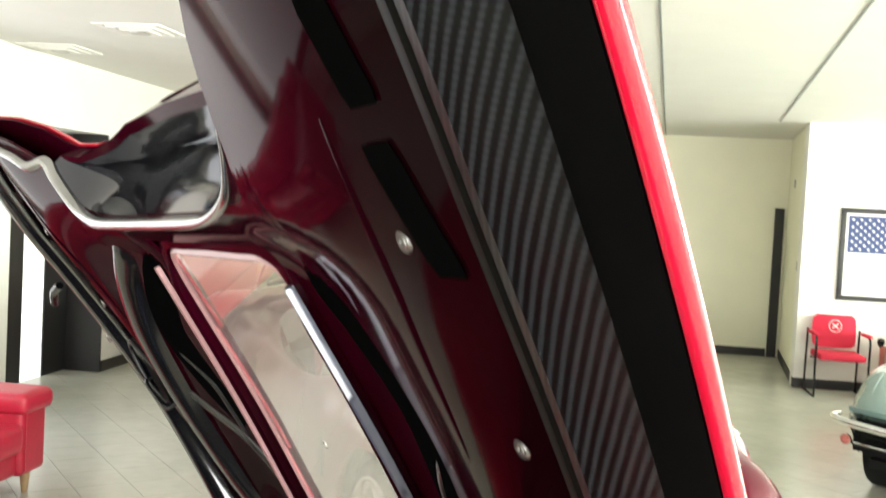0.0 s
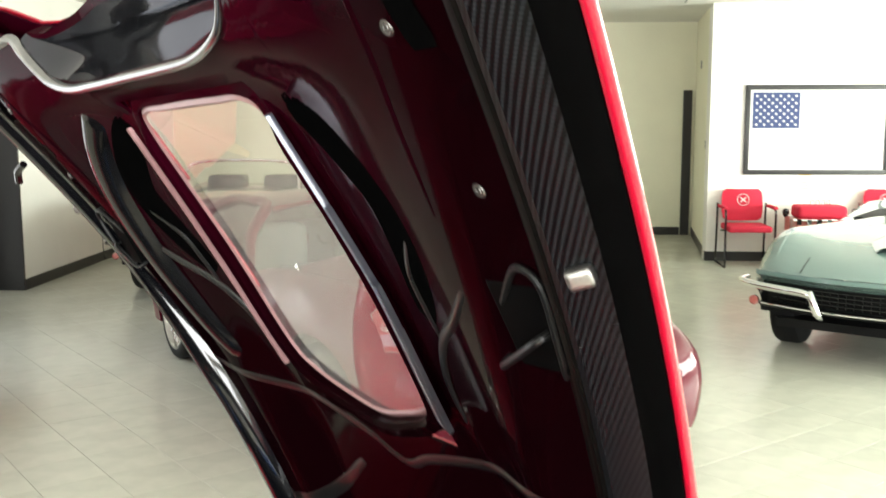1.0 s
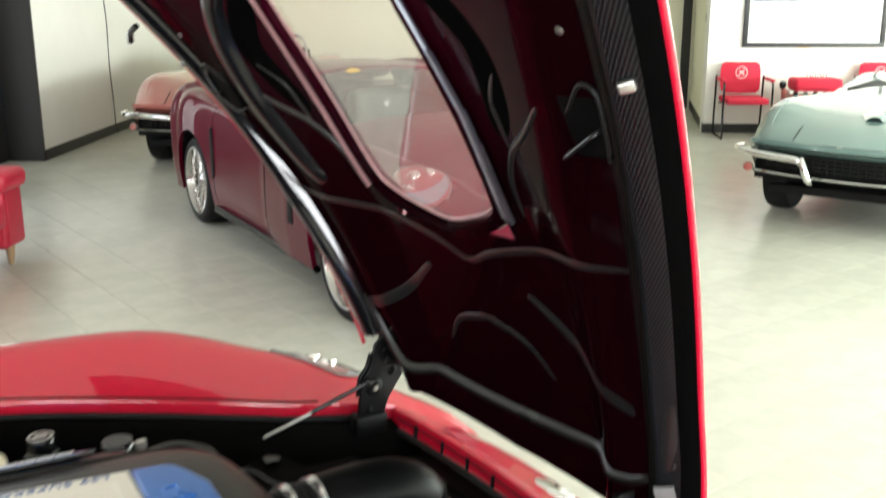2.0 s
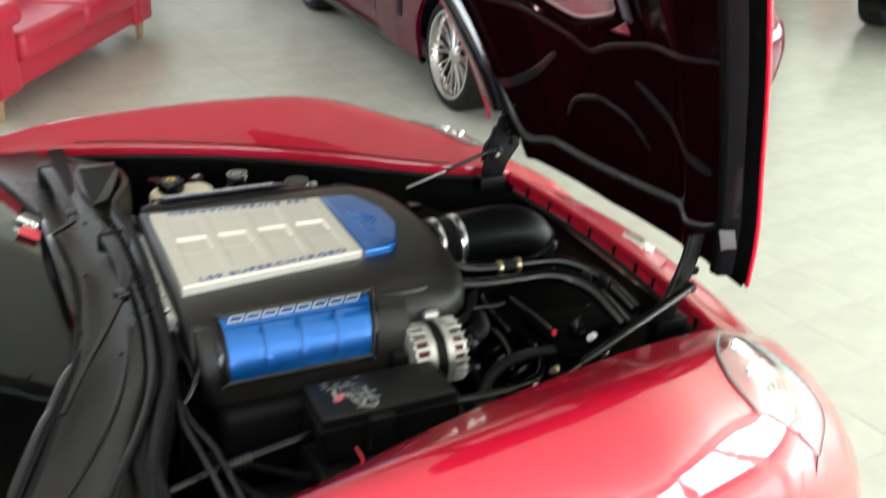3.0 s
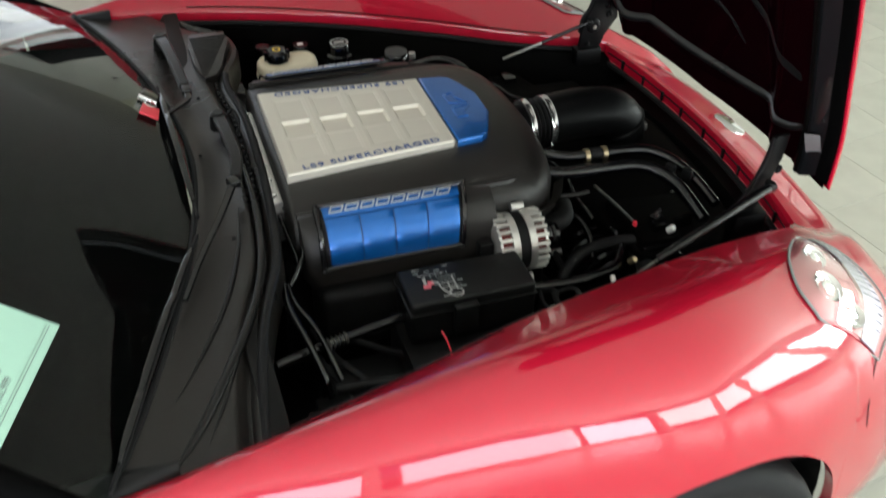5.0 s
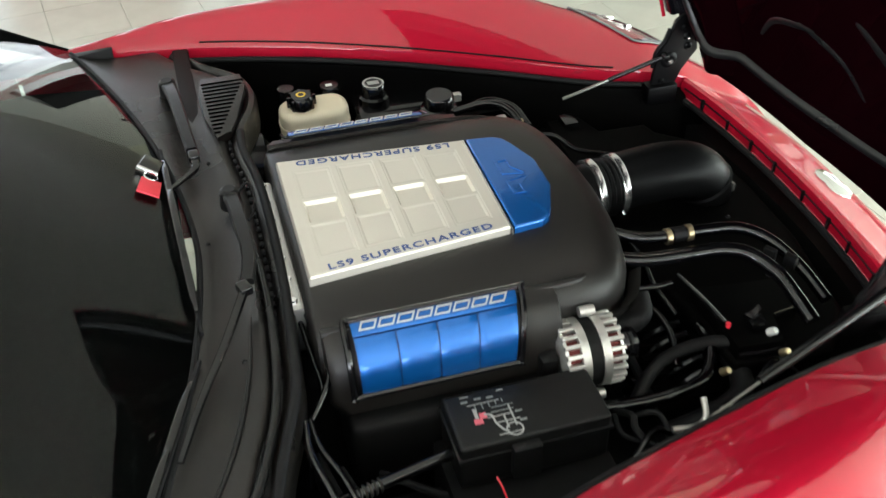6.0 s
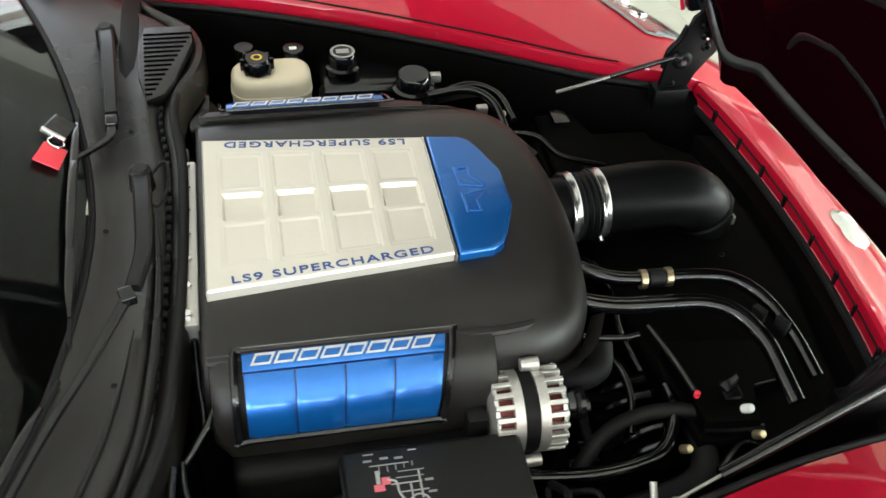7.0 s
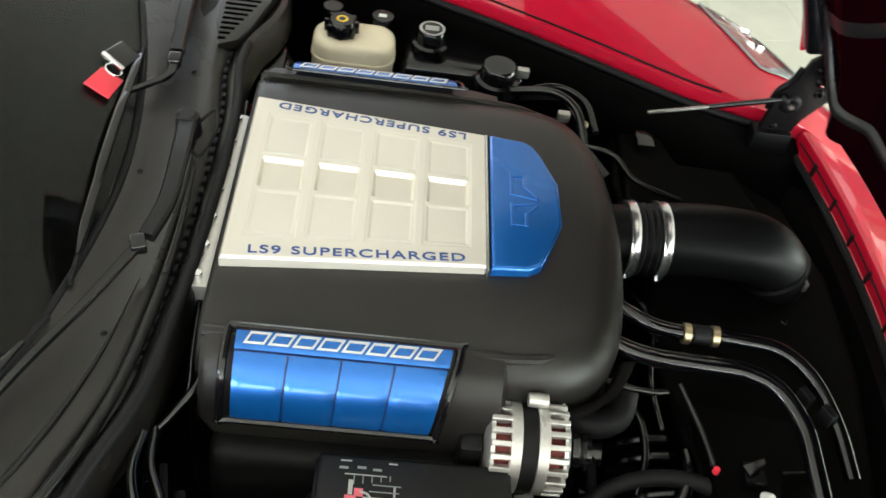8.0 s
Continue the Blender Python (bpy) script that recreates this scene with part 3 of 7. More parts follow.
def greenhouse(car, paint, glass_mat):
    """Roof, pillars, side and rear glass above the belt line."""
    roof = [[Vector((x, 0.60 * u * s, z - 0.05 * u * u)) for u in np.linspace(-1, 1, 13).tolist()] for x, s, z in ((-1.375, 1.0, 1.226), (-1.6, 1.0, 1.243), (-1.9, 0.98, 1.240), (-2.15, 0.95, 1.22))]
    part("roof", thick(grid(roof), 0.03), paint, car)
    back = [[Vector((x, w * u, z - d * u * u)) for u in np.linspace(-1, 1, 13).tolist()] for x, w, z, d in ((-2.16, 0.57, 1.216, 0.05), (-2.5, 0.58, 1.16, 0.06), (-2.9, 0.58, 1.045, 0.035), (-3.05, 0.58, 1.00, 0.0))]
    part("rear_window", thick(grid(back), 0.006), DARK_GLASS, car)
    for s in (-1, 1):
        top = [Vector((-1.40, s * 0.60, 1.165)), Vector((-1.7, s * 0.60, 1.185)), Vector((-2.1, s * 0.57, 1.165)), Vector((-2.3, s * 0.58, 1.13))]
        low = [Vector((-1.02, s * 0.885, 0.872)), Vector((-1.5, s * 0.87, 0.885)), Vector((-2.0, s * 0.78, 0.945)), Vector((-2.4, s * 0.70, 0.985))]
        part("side_window", thick(grid([low, [a.lerp(b, 0.5) + Vector((0, s * 0.02, 0)) for a, b in zip(low, top)], top]), 0.005), DARK_GLASS, car)
        pillar = tube([ws_point(s, 0.0) + Vector((-0.01, 0, -0.01)), ws_point(s, 0.5), ws_point(s, 1.0), (-1.75, s * 0.605, 1.195), (-2.15, s * 0.575, 1.172), (-2.45, s * 0.60, 1.09), (-2.9, s * 0.60, 1.01)], [0.016, 0.036, 0.038, 0.030, 0.03, 0.05, 0.05], 12)
        part("pillar", pillar, WALLBLACK if paint is GLOSSBLACK else paint, car)
    ws = [[ws_point(u, v) for u in np.linspace(-1, 1, 25).tolist()] for v in np.linspace(0, 1, 10).tolist()]
    pane = part("windscreen", thick(grid(ws), 0.005), glass_mat, car, "dark reflective raked windscreen")
    pane.visible_shadow = False
    return pane


def door_parts(car, paint):
    for s in (-1, 1):
        rows = []
        for x in stations(-2.07, -1.012):
            rows.append([(x, s * y, z) for y, z in half_section(x)])
        part("door", thick(grid(rows), 0.02), paint, car)


def rear_body(car, paint):
    for s in (-1, 1):
        part("quarter_panel", fender_bm(-3.30, -2.078, s, False), paint, car)
    deck = [[(x, interp(x, SECT, 1) * u, interp(x, SECT, 6) + (interp(x, SECT, 2) - interp(x, SECT, 6)) * abs(u) ** 2.2) for u in np.linspace(-1, 1, 17).tolist()] for x in np.linspace(-3.3, -2.4, 14).tolist()]
    part("rear_deck", thick(grid(deck), 0.02), paint, car)
    tail = [[(x, y, z) for y, z in full_section(x)] for x in (-3.30, -3.34, -3.36)]
    tail.append([(-3.36, y * 0.9, 0.25 + (z - 0.25) * 0.9) for y, z in full_section(-3.36)])
    tail.append([(-3.33, y * 0.5, 0.25 + (z - 0.25) * 0.5) for y, z in full_section(-3.36)])
    tail.append([(-3.33, 0.0, 0.3) for y, z in full_section(-3.36)])
    part("rear_bumper", grid(tail), paint, car)
    part("underbody", box(-3.2, 0.60, -0.72, 0.72, 0.14, 0.19, 0.01), DARK, car)


def front_bumper(car, paint, blunt=False):
    """The nose; blunt stands it more upright, with fuller corners."""
    xs = [0.685, 0.70, 0.74, 0.78, 0.83, 0.88, 0.93, 0.98, 1.03, 1.06, 1.08]
    rows = [[(x, y, z) for y, z in full_section(x)] for x in xs]
    rows.append([(1.085, y * 0.8, 0.33 + (z - 0.33) * 0.7) for y, z in full_section(1.08)])
    if blunt:
        rows = [[(0.685 + 0.415 * (1 - max(0.0, 1.085 - x) ** 2.8 / 0.40**2.8) - 0.10 * abs(y) ** 2 * (x - 0.685) / 0.4, y * (1 + 0.06 * (x - 0.685)) * (1 - 0.30 * max(0.0, 0.58 - z) * min(1.0, (x - 0.685) * 6)), z) for x, y, z in row] for row in rows]
    bumper = part("front_bumper", grid(rows), paint, car)
    lipp = [(0.53, 0.86), (0.72, 0.755), (0.89, 0.625), (1.005, 0.475), (1.06, 0.285)]
    lipp = [(x, -y) for x, y in lipp] + [(1.07, 0.0)] + lipp[::-1]
    part("splitter", tube([(x, y, 0.195) for x, y in lipp], [0.006, 0.012, 0.012, 0.012, 0.006], 8), GLOSSBLACK, bumper, "black carbon front splitter lip")
    return bumper


def headlight(car, s):
    """Clear lens in the fender with a bowl, reddened for reflections, and two projector eyes behind it."""
    rear = [(0.522, 0.596), (0.480, 0.640), (0.440, 0.696), (0.417, 0.765), (0.432, 0.822)]
    front = [(0.548, 0.590), (0.632, 0.606), (0.692, 0.660), (0.702, 0.735), (0.600, 0.836)]
    a, b = smooth_path([(x, y, 0) for x, y in rear], 5), smooth_path([(x, y, 0) for x, y in front], 5)

    def over(c, lift):
        return (c.x, s * c.y, skin_z(c.x, c.y) + lift)

    def sheet(lift, shrink, base=0.004, k0=0.0, k1=1.0):
        rows = []
        for p, q in zip(a, b):
            row = []
            for k in np.linspace(max(k0, shrink), min(k1, 1 - shrink), 11).tolist():
                c = p.lerp(q, k)
                row.append(over(c, base + lift * math.sin(math.pi * k) ** 0.6 if 0 < k < 1 else base))
            rows.append(row)
        return grid(rows)
    lamp = part("headlight", thick(sheet(0.007, 0.0), 0.002), LENS, car, "clear-lensed headlamp with reddened bowl")
    lamp.visible_shadow = False
    # red reflections in the bowl are put into its colour
    part("bowl", sheet(0.0005, 0.01, 0.0025), mat("reddened_bowl", (0.34, 0.085, 0.095), 0.32, 0.45, grain=0.2, grain_size=120), lamp)
    part("light_strip", sheet(0.003, 0.02, 0.004, 0.66, 0.90), mat("lilac_reflector", (0.36, 0.32, 0.40), 0.30, 0.5, grain=0.2, grain_size=300), lamp, "ribbed silver strip")
    for k in range(26):
        i = 2 + int(k * (len(a) - 5) / 25)
        c0, c1 = a[i].lerp(b[i], 0.67), a[i].lerp(b[i], 0.89)
        part("strip_rib", tube([over(c0, 0.0085), over(c1, 0.0085)], 0.0012, 5, straight=True), GREY_INK, lamp)
    rim = [over(p, 0.004) for p in a] + [over(p, 0.004) for p in b[::-1]]
    part("gasket", tube(rim + [rim[0]], 0.0030, 6, 1), GREY_INK, lamp)
    for x, y, r in ((0.520, 0.665, 0.026), (0.500, 0.745, 0.034), (0.535, 0.790, 0.030)):
        z = skin_z(x, y) - 0.003
        part("projector", lathe([(r * 0.55, 0.004), (r, 0.011), (r * 1.06, 0.003), (r, -0.004)], pose(x, s * y, z, 22 * -s, 18, 0), 24), CHROME, lamp)
        part("bulb", lathe([(0, 0.011), (r * 0.4, 0.008), (r * 0.55, 0.0)], pose(x, s * y, z, 22 * -s, 18, 0), 20), CHROME, lamp)
    part("side_marker", box(-0.04, 0.04, -0.004, 0.004, -0.012, 0.012, 0.003, m=pose(0.70, s * (interp(0.70, SECT, 5) - 0.002), 0.50, 0, 0, -28 * s)), YELLOW, lamp, "amber side marker")


# ---- the red car with its hood up ----
car = thing("sports_car", "bright red low sports car, front-hinged hood raised, standing on tiles", "car")
for s in (-1, 1):
    part("fender", fender_bm(-1.004, 0.685, s), RED, car)
    headlight(car, s)
    for x, w in ((AXLE, 0.285), (REAR_AXLE, 0.33)):
        wheel_parts(car, x, s, w, WHEEL_BLACK, 7)
    part("seam", tube([(x, s * (interp(x, SECT, 5) - 0.03 + 0.030 * k), 0.70 - 0.055 * k) for k, x in enumerate((0.59, 0.565, 0.548))], 0.0016, 6), DARK, car)
front_bumper(car, RED)
door_parts(car, RED)
rear_body(car, RED)
greenhouse(car, GLOSSBLACK, WS_GLASS)
# interior seen through the screen
dash = [[(x, y, z - 0.05 * (y / 0.7) ** 2) for y in np.linspace(-0.80, 0.80, 15).tolist()] for x, z in ((-0.66, 0.845), (-0.80, 0.875), (-0.98, 0.89), (-1.12, 0.88), (-1.20, 0.84), (-1.22, 0.70))]
part("dashboard", thick(grid(dash), 0.02), mat("dull_black_dash", (0.0016, 0.0017, 0.0017), 0.7, 0, 0, 0.02, grain=0.3, grain_size=120, vary=0.2), car, "black dashboard top")
part("cabin_floor", box(-2.3, -0.7, -0.78, 0.78, 0.24, 0.28), DARK, car)
part("rear_bulkhead", box(-2.34, -2.3, -0.70, 0.70, 0.28, 0.98), DARK, car)
for s in (-1, 1):
    bm = box(-2.0, -1.55, s * 0.36 - 0.24, s * 0.36 + 0.24, 0.30, 0.46, 0.05, 3)
    box(-2.12, -1.95, s * 0.36 - 0.23, s * 0.36 + 0.23, 0.42, 1.02, 0.06, 3, bm=bm)
    part("seat", bm, GLOSSBLACK, car)
    rows = []
    for x in np.linspace(-2.05, -0.76, 24).tolist():
        ey, ez = interp(x, SECT, 1), interp(x, SECT, 2)
        f = min(1.0, (-0.74 - x) / 0.12)
        rows.append([(x, s * (ey + 0.002), ez + 0.001), (x, s * (ey - 0.002), ez + 0.010), (x, s * (ey - 0.018 * f - 0.004), ez + 0.018), (x, s * (ey - 0.036 * f - 0.006), ez + 0.016), (x, s * (ey - 0.040 * f - 0.008), ez - 0.01)])
    part("window_trim", grid(rows), PLASTIC, car, "black rubber trim below the side window")

# bay: inner aprons, floor, firewall
for s in (-1, 1):
    rows = [[(x, s * (interp(x, SECT, 1) - 0.006), interp(x, SECT, 2) - 0.030), (x, s * (interp(x, SECT, 1) - 0.03), interp(x, SECT, 2) - 0.036), (x, s * (interp(x, SECT, 1) - 0.055), 0.72), (x, s * (interp(x, SECT, 1) - 0.06), 0.45)] for x in np.linspace(-0.62, 0.655, 33).tolist()]
    part("apron", grid(rows), DULL, car, "black inner fender apron")
    seal = [(x, s * (interp(x, SECT, 1) - 0.020), interp(x, SECT, 2) - 0.028) for x in np.linspace(-0.60, 0.58, 18).tolist()]
    part("seal_strip", tube(seal, 0.007, 8, 3), RUBBER, car)
shut = [(x, interp(x, SECT, 1) + 0.008, skin_z(x, interp(x, SECT, 1) + 0.008) + 0.0004) for x in np.linspace(-0.55, 0.44, 20).tolist()]
part("shut_line", tube(shut, 0.0024, 6, 2), DARK, car, "dark groove along the fender's inner flange")
part("bay_floor", box(-0.62, 0.64, -0.80, 0.80, 0.38, 0.40), DARK, car)
part("firewall", box(-0.62, -0.58, -0.84, 0.84, 0.38, 0.87, 0.006), DARK, car)
# front header: inner painted rail with slots, along the opening's front edge
def head_x(y):
    return 0.664 - 0.055 * abs(y / 0.48) ** 2.0


def nose_z(x, y):
    """Height of the nose's skin between the hood's edges."""
    e = interp(x, SECT, 1)
    return interp(x, SECT, 6) + (interp(x, SECT, 2) - interp(x, SECT, 6)) * min(abs(y) / e, 1.0) ** 2.2


rows = []
for y in np.linspace(-0.475, 0.475, 41).tolist():
    h = head_x(y)
    z = nose_z(h + 0.012, y)
    rows.append([(0.686, y, nose_z(0.686, y)), ((0.686 + h + 0.012) / 2, y, nose_z((0.698 + h) / 2, y)), (h + 0.012, y, z), (h + 0.003, y, z - 0.003), (h, y, z - 0.010), (h - 0.002, y, z - 0.040), (h - 0.010, y, z - 0.046)])
part("header_panel", grid(rows), RED, car)
slots = random.Random(3)
for k in range(9):
    y = -0.40 + 0.098 * k + slots.uniform(-0.012, 0.012)
    w, z = slots.uniform(0.003, 0.005), nose_z(head_x(y) + 0.012, y)
    part("header_slot", box(head_x(y) - 0.006, head_x(y) + 0.0005, y - w, y + w, z - 0.042, z - 0.014, 0.0006), DARK, car)
part("header_seam", tube([(head_x(y) - 0.0012, y, nose_z(head_x(y) + 0.012, y) - 0.020) for y in np.linspace(-0.46, 0.46, 25).tolist()], 0.0022, 6, 2), DARK, car)
part("header_lip", tube([(head_x(y) - 0.008, y, nose_z(head_x(y) + 0.012, y) - 0.048) for y in np.linspace(-0.46, 0.46, 21).tolist()], 0.008, 8, 3), RUBBER, car, "black rubber edge below the header")
part("front_bulkhead", prism([(head_x(y) - 0.004, y) for y in np.linspace(-0.46, 0.46, 15).tolist()] + [(0.70, 0.46), (0.70, -0.46)], 0.38, 0.665), DARK, car, "black wall at the bay's front")
part("nose_emblem", prism([(0.055 * math.cos(a), 0.038 * math.sin(a) * (0.6 + 0.4 * abs(math.cos(a)))) for a in np.linspace(0, 2 * math.pi, 24, endpoint=False).tolist()], 0.0, 0.004, 0.0015, m=Matrix.Translation((0.745, 0.0, nose_z(0.745, 0) - 0.002)) @ pose(0, 0, 0, 0, math.degrees(math.atan2(nose_z(0.725, 0) - nose_z(0.765, 0), 0.04)), 0) @ pose(0, 0, 0, 0, 0, 90)), CHROME, car, "small bright emblem of plain shapes on the nose")


# ---- hood: r runs from the hinge to the rear edge, y across, n outwards; swung up about the front hinge ----
HINGE, SWING = Vector((0.60, 0, 0.84)), radians(63)
hood = new("hood")
hood.parent = car
tagged(hood, "raised red hood with dark red underside and clear window")
hood.matrix_local = Matrix(((-math.cos(SWING), 0, math.sin(SWING), HINGE.x), (0, -1, 0, 0), (math.sin(SWING), 0, math.cos(SWING), HINGE.z), (0, 0, 0, 1))) @ pose(0, 0, 0, 5.5, 0, 0)
HOOD_W = [(0.0, 0.504), (0.3, 0.565), (0.54, 0.635), (0.8, 0.725), (0.95, 0.78), (1.06, 0.82), (1.16, 0.845), (1.3, 0.86)]
HOOD_LIP = [(0.0, 0.025), (0.12, 0.066), (0.3, 0.095), (0.54, 0.108), (0.8, 0.090), (0.95, 0.066), (1.06, 0.045), (1.16, 0.032), (1.30, 0.020)]
HOOD_FLANGE = [(0.0, 0.008), (0.12, 0.050), (0.3, 0.080), (0.54, 0.094), (0.8, 0.076), (0.95, 0.052), (1.06, 0.031), (1.16, 0.018), (1.30, 0.006)]
WIN_R = [(0.49, 0.17), (0.56, 0.195), (0.75, 0.205), (1.0, 0.210)]
WIN_N = [(0.40, 0.150), (0.53, 0.139), (0.75, 0.130), (0.90, 0.117), (0.98, 0.108), (1.01, 0.100), (1.035, 0.080), (1.055, 0.062), (1.10, 0.058)]
PANE_N = [(0.40, 0.150), (0.53, 0.139), (0.75, 0.130), (1.0, 0.106), (1.1, 0.096)]


def hw(r):
    return interp(r, HOOD_W, 1)


def rear_r(y):
    """The rear edge of the hood across its width."""
    a = abs(y)
    if y > 0.37:
        return float(np.interp(y, (0.37, 0.40, 0.43, 0.50, 0.60, 0.85), (1.142, 1.158, 1.190, 1.232, 1.262, 1.292)))
    return float(np.interp(a, (0, 0.20, 0.30, 0.37, 0.50, 0.60, 0.85), (1.172, 1.168, 1.152, 1.142, 1.195, 1.225, 1.275)))


def front_r(y):
    """The front edge of the hood across its width."""
    return max(0.0, -y) * 0.07 + max(0.0, -y - 0.40) * 0.15


def pocket(r, y):
    """Hollow at the hood's far corner, shaped so that the hinge shows from the camera."""
    return 0.040 * float(np.interp(-y, (0.33, 0.42), (0, 1))) * float(np.interp(r, (0.13, 0.21), (1, 0)))


def skin_n(r, y):
    """The outer skin over the lip: crowned, with a raised middle dome."""
    k = min(abs(y) / hw(r), 1)
    dome = 0.08 * max(0.0, 1 - (abs(y) / 0.40) ** 4) * float(np.interp(r, (1.03, 1.11), (0, 1)))
    lp = interp(r, HOOD_LIP, 1)
    full = lp + max(interp(min(r, 1.0), WIN_N, 1) + 0.022 - lp, 0.03) * (1 - k * k) * float(np.interp(r, (0, 0.3), (0.26, 1))) + dome
    t = min(max(abs(y) - win_half(r), WIN_R[0][0] - r, r - WIN_R[-1][0], 0.0) / 0.10, 1.0)
    t = t * t * (3 - 2 * t)
    low = interp(min(r, 1.0), WIN_N, 1) + 0.022
    return low + (full - low) * t + pocket(r, y)


def panel_n(r, y):
    """The inner panel: from the flange up to the level of the window."""
    f = interp(r, HOOD_FLANGE, 1)
    w = sum(interp(r + d, WIN_N, 1) for d in (-0.024, -0.012, 0.0, 0.012, 0.024)) / 5
    e = hw(r) - 0.19
    t = min(max((e - abs(y)) / max(e - 0.24, 0.05), 0), 1)
    t = t * t * (3 - 2 * t)
    low = f + 0.008
    return low + (w - low) * t * float(np.interp(r, (0.0, 0.25, 0.45), (0.35, 0.6, 1))) + pocket(r, y)


def win_half(r):
    return float(np.interp(r, [w[0] for w in WIN_R], [w[1] for w in WIN_R]))


def scoop_r(y):
    """The front edge of the rear scoop: straight across, turning back sharply at its sides."""
    return 1.055 + 0.095 * (abs(y) / 0.40) ** 7


def hood_sheet(name, height, outer, material, thickness, label="", hole=0.0, rear=0.0):
    us, ts = sorted(np.linspace(-1, 1, 81).tolist() + [k * s for s in (-1, 1) for k in np.linspace(0.505, 0.645, 12).tolist()]), np.linspace(0, 1, 71).tolist()
    pts = []
    for t in ts:
        row = []
        for u in us:
            r = t * 1.2
            for _ in range(3):
                y = u * (hw(r) - outer)
                cut = max(rear_r(y) - 0.003 - scoop_r(y), 0.0) if rear else 0.0
                r0 = outer * 0.2 + front_r(y)
                r = r0 + t * (rear_r(y) - cut - r0)
            row.append(Vector((r, y, height(r, y))))
        pts.append(row)
    bm = bmesh.new()
    vs = [[bm.verts.new(p) for p in row] for row in pts]
    for i in range(len(ts) - 1):
        for j in range(len(us) - 1):
            c = (pts[i][j] + pts[i + 1][j + 1]) / 2
            if hole and WIN_R[0][0] - hole < c.x < WIN_R[-1][0] + hole and abs(c.y) < win_half(c.x) + hole:
                continue
            bm.faces.new((vs[i][j], vs[i + 1][j], vs[i + 1][j + 1], vs[i][j + 1]))
    bmesh.ops.delete(bm, geom=[v for v in bm.verts if not v.link_faces], context="VERTS")
    for f in bm.faces:
        if f.normal.z > 0:
            f.normal_flip()
    bm.normal_update()
    bmesh.ops.solidify(bm, geom=bm.faces[:], thickness=thickness)
    return part(name, bm, material, hood, label)


hood_sheet("outer_skin", skin_n, 0.0, RED, 0.004, "bright red outer skin", 0.045)
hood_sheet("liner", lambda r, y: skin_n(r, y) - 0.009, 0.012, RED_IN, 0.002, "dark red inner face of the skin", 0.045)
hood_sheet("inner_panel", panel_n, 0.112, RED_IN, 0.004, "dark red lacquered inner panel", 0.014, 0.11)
for s in (-1, 1):
    rs = np.linspace(0.015 if s > 0 else 0.165, 1.24, 50).tolist()
    wall, strip, rib = [], [], []
    for r in rs:
        lp, w = interp(r, HOOD_LIP, 1), hw(r)
        wall.append([Vector((r, s * (w - d), lp + h)) for d, h in ((0.004, -0.006), (0.012, -0.008), (0.034, -0.006), (0.045, -0.004))])
        deep = 0.0 if s > 0 else float(np.interp(r, (0.05, 0.15, 0.50, 0.72), (0.6, 1, 1, 0)))
        strip.append([Vector((r, s * (w - d - e * deep), lp + h - k * deep)) for d, h, e, k in ((0.045, -0.002, 0, 0), (0.050, -0.007, 0.002, 0.005), (0.064, -0.018, 0.002, 0.008), (0.074, -0.024, 0.010, 0.010), (0.082, -0.023, 0.014, 0.012))])
        rib.append([Vector((r, s * (w - d - e * deep), lp + h + k * deep)) for d, h, e, k in ((0.081, -0.021, 0.014, -0.012), (0.086, -0.024, 0.020, -0.012), (0.094, -0.023, 0.022, -0.009), (0.102, -0.016, 0.024, 0.0), (0.108, -0.009, 0.024, 0.006), (0.113, -0.007, 0.025, 0.011), (0.120, -0.006, 0.026, 0.014))])
    part("side_wall", thick(grid(wall), 0.002), WALLBLACK if s > 0 else WETBLACK, hood, "black inner wall of the hood's edge")
    part("carbon_strip", thick(grid(strip), 0.002), CARBON if s > 0 else RIB, hood, "exposed carbon weave flange")
    part("edge_rib", thick(grid(rib), 0.002), RIB_DARK if s > 0 else WETBLACK, hood)
    lip = [(r, s * hw(r), interp(r, HOOD_LIP, 1) - 0.002) for r in np.linspace(0.015 if s > 0 else 0.10, 1.26, 26).tolist()]
    part("lip", tube(lip, 0.0048, 20, 3), RED, hood)
# window: clear pane, dark frame with a pale inner edge
r0, r1 = 0.49, 0.998
corner = [(0.998, 0.0), (0.997, 0.10), (0.995, 0.165), (0.972, 0.206), (0.90, 0.213), (0.70, 0.205), (0.575, 0.192), (0.535, 0.160), (0.508, 0.085), (0.490, 0.0), (0.508, -0.085), (0.535, -0.150), (0.575, -0.188), (0.70, -0.203), (0.90, -0.208), (0.978, -0.200), (0.996, -0.172), (0.997, -0.10)]
loop = smooth_path([(r, y, 0) for r, y in corner] + [(corner[0][0], corner[0][1], 0)], 6)[:-1]
rows = []
for p in loop:
    c = Vector((0.74, 0, 0))
    out = (p - c).normalized()
    n, low = interp(p.x, PANE_N, 1), float(np.interp(p.x, (0.93, 0.985), (1.0, 0.15)))
    rows.append([Vector((p.x, p.y, n)) + d * out + Vector((0, 0, h)) for d, h in ((0.030, 0.006), (0.026, -0.010 * low), (0.010, -0.014 * low), (0.002, -0.010 * low), (0.0, 0.004))])
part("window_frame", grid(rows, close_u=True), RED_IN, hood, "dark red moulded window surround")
rows = [[Vector((p.x, p.y, interp(p.x, PANE_N, 1))) + d * (p - Vector((0.74, 0, 0))).normalized() + Vector((0, 0, h)) for d, h in ((0.001, 0.003), (-0.006, 0.0), (-0.010, 0.004))] for p in loop]
part("window_bead", grid(rows, close_u=True), ROSE_BEAD, hood, "pale pink-grey bead round the pane")
bm = bmesh.new()
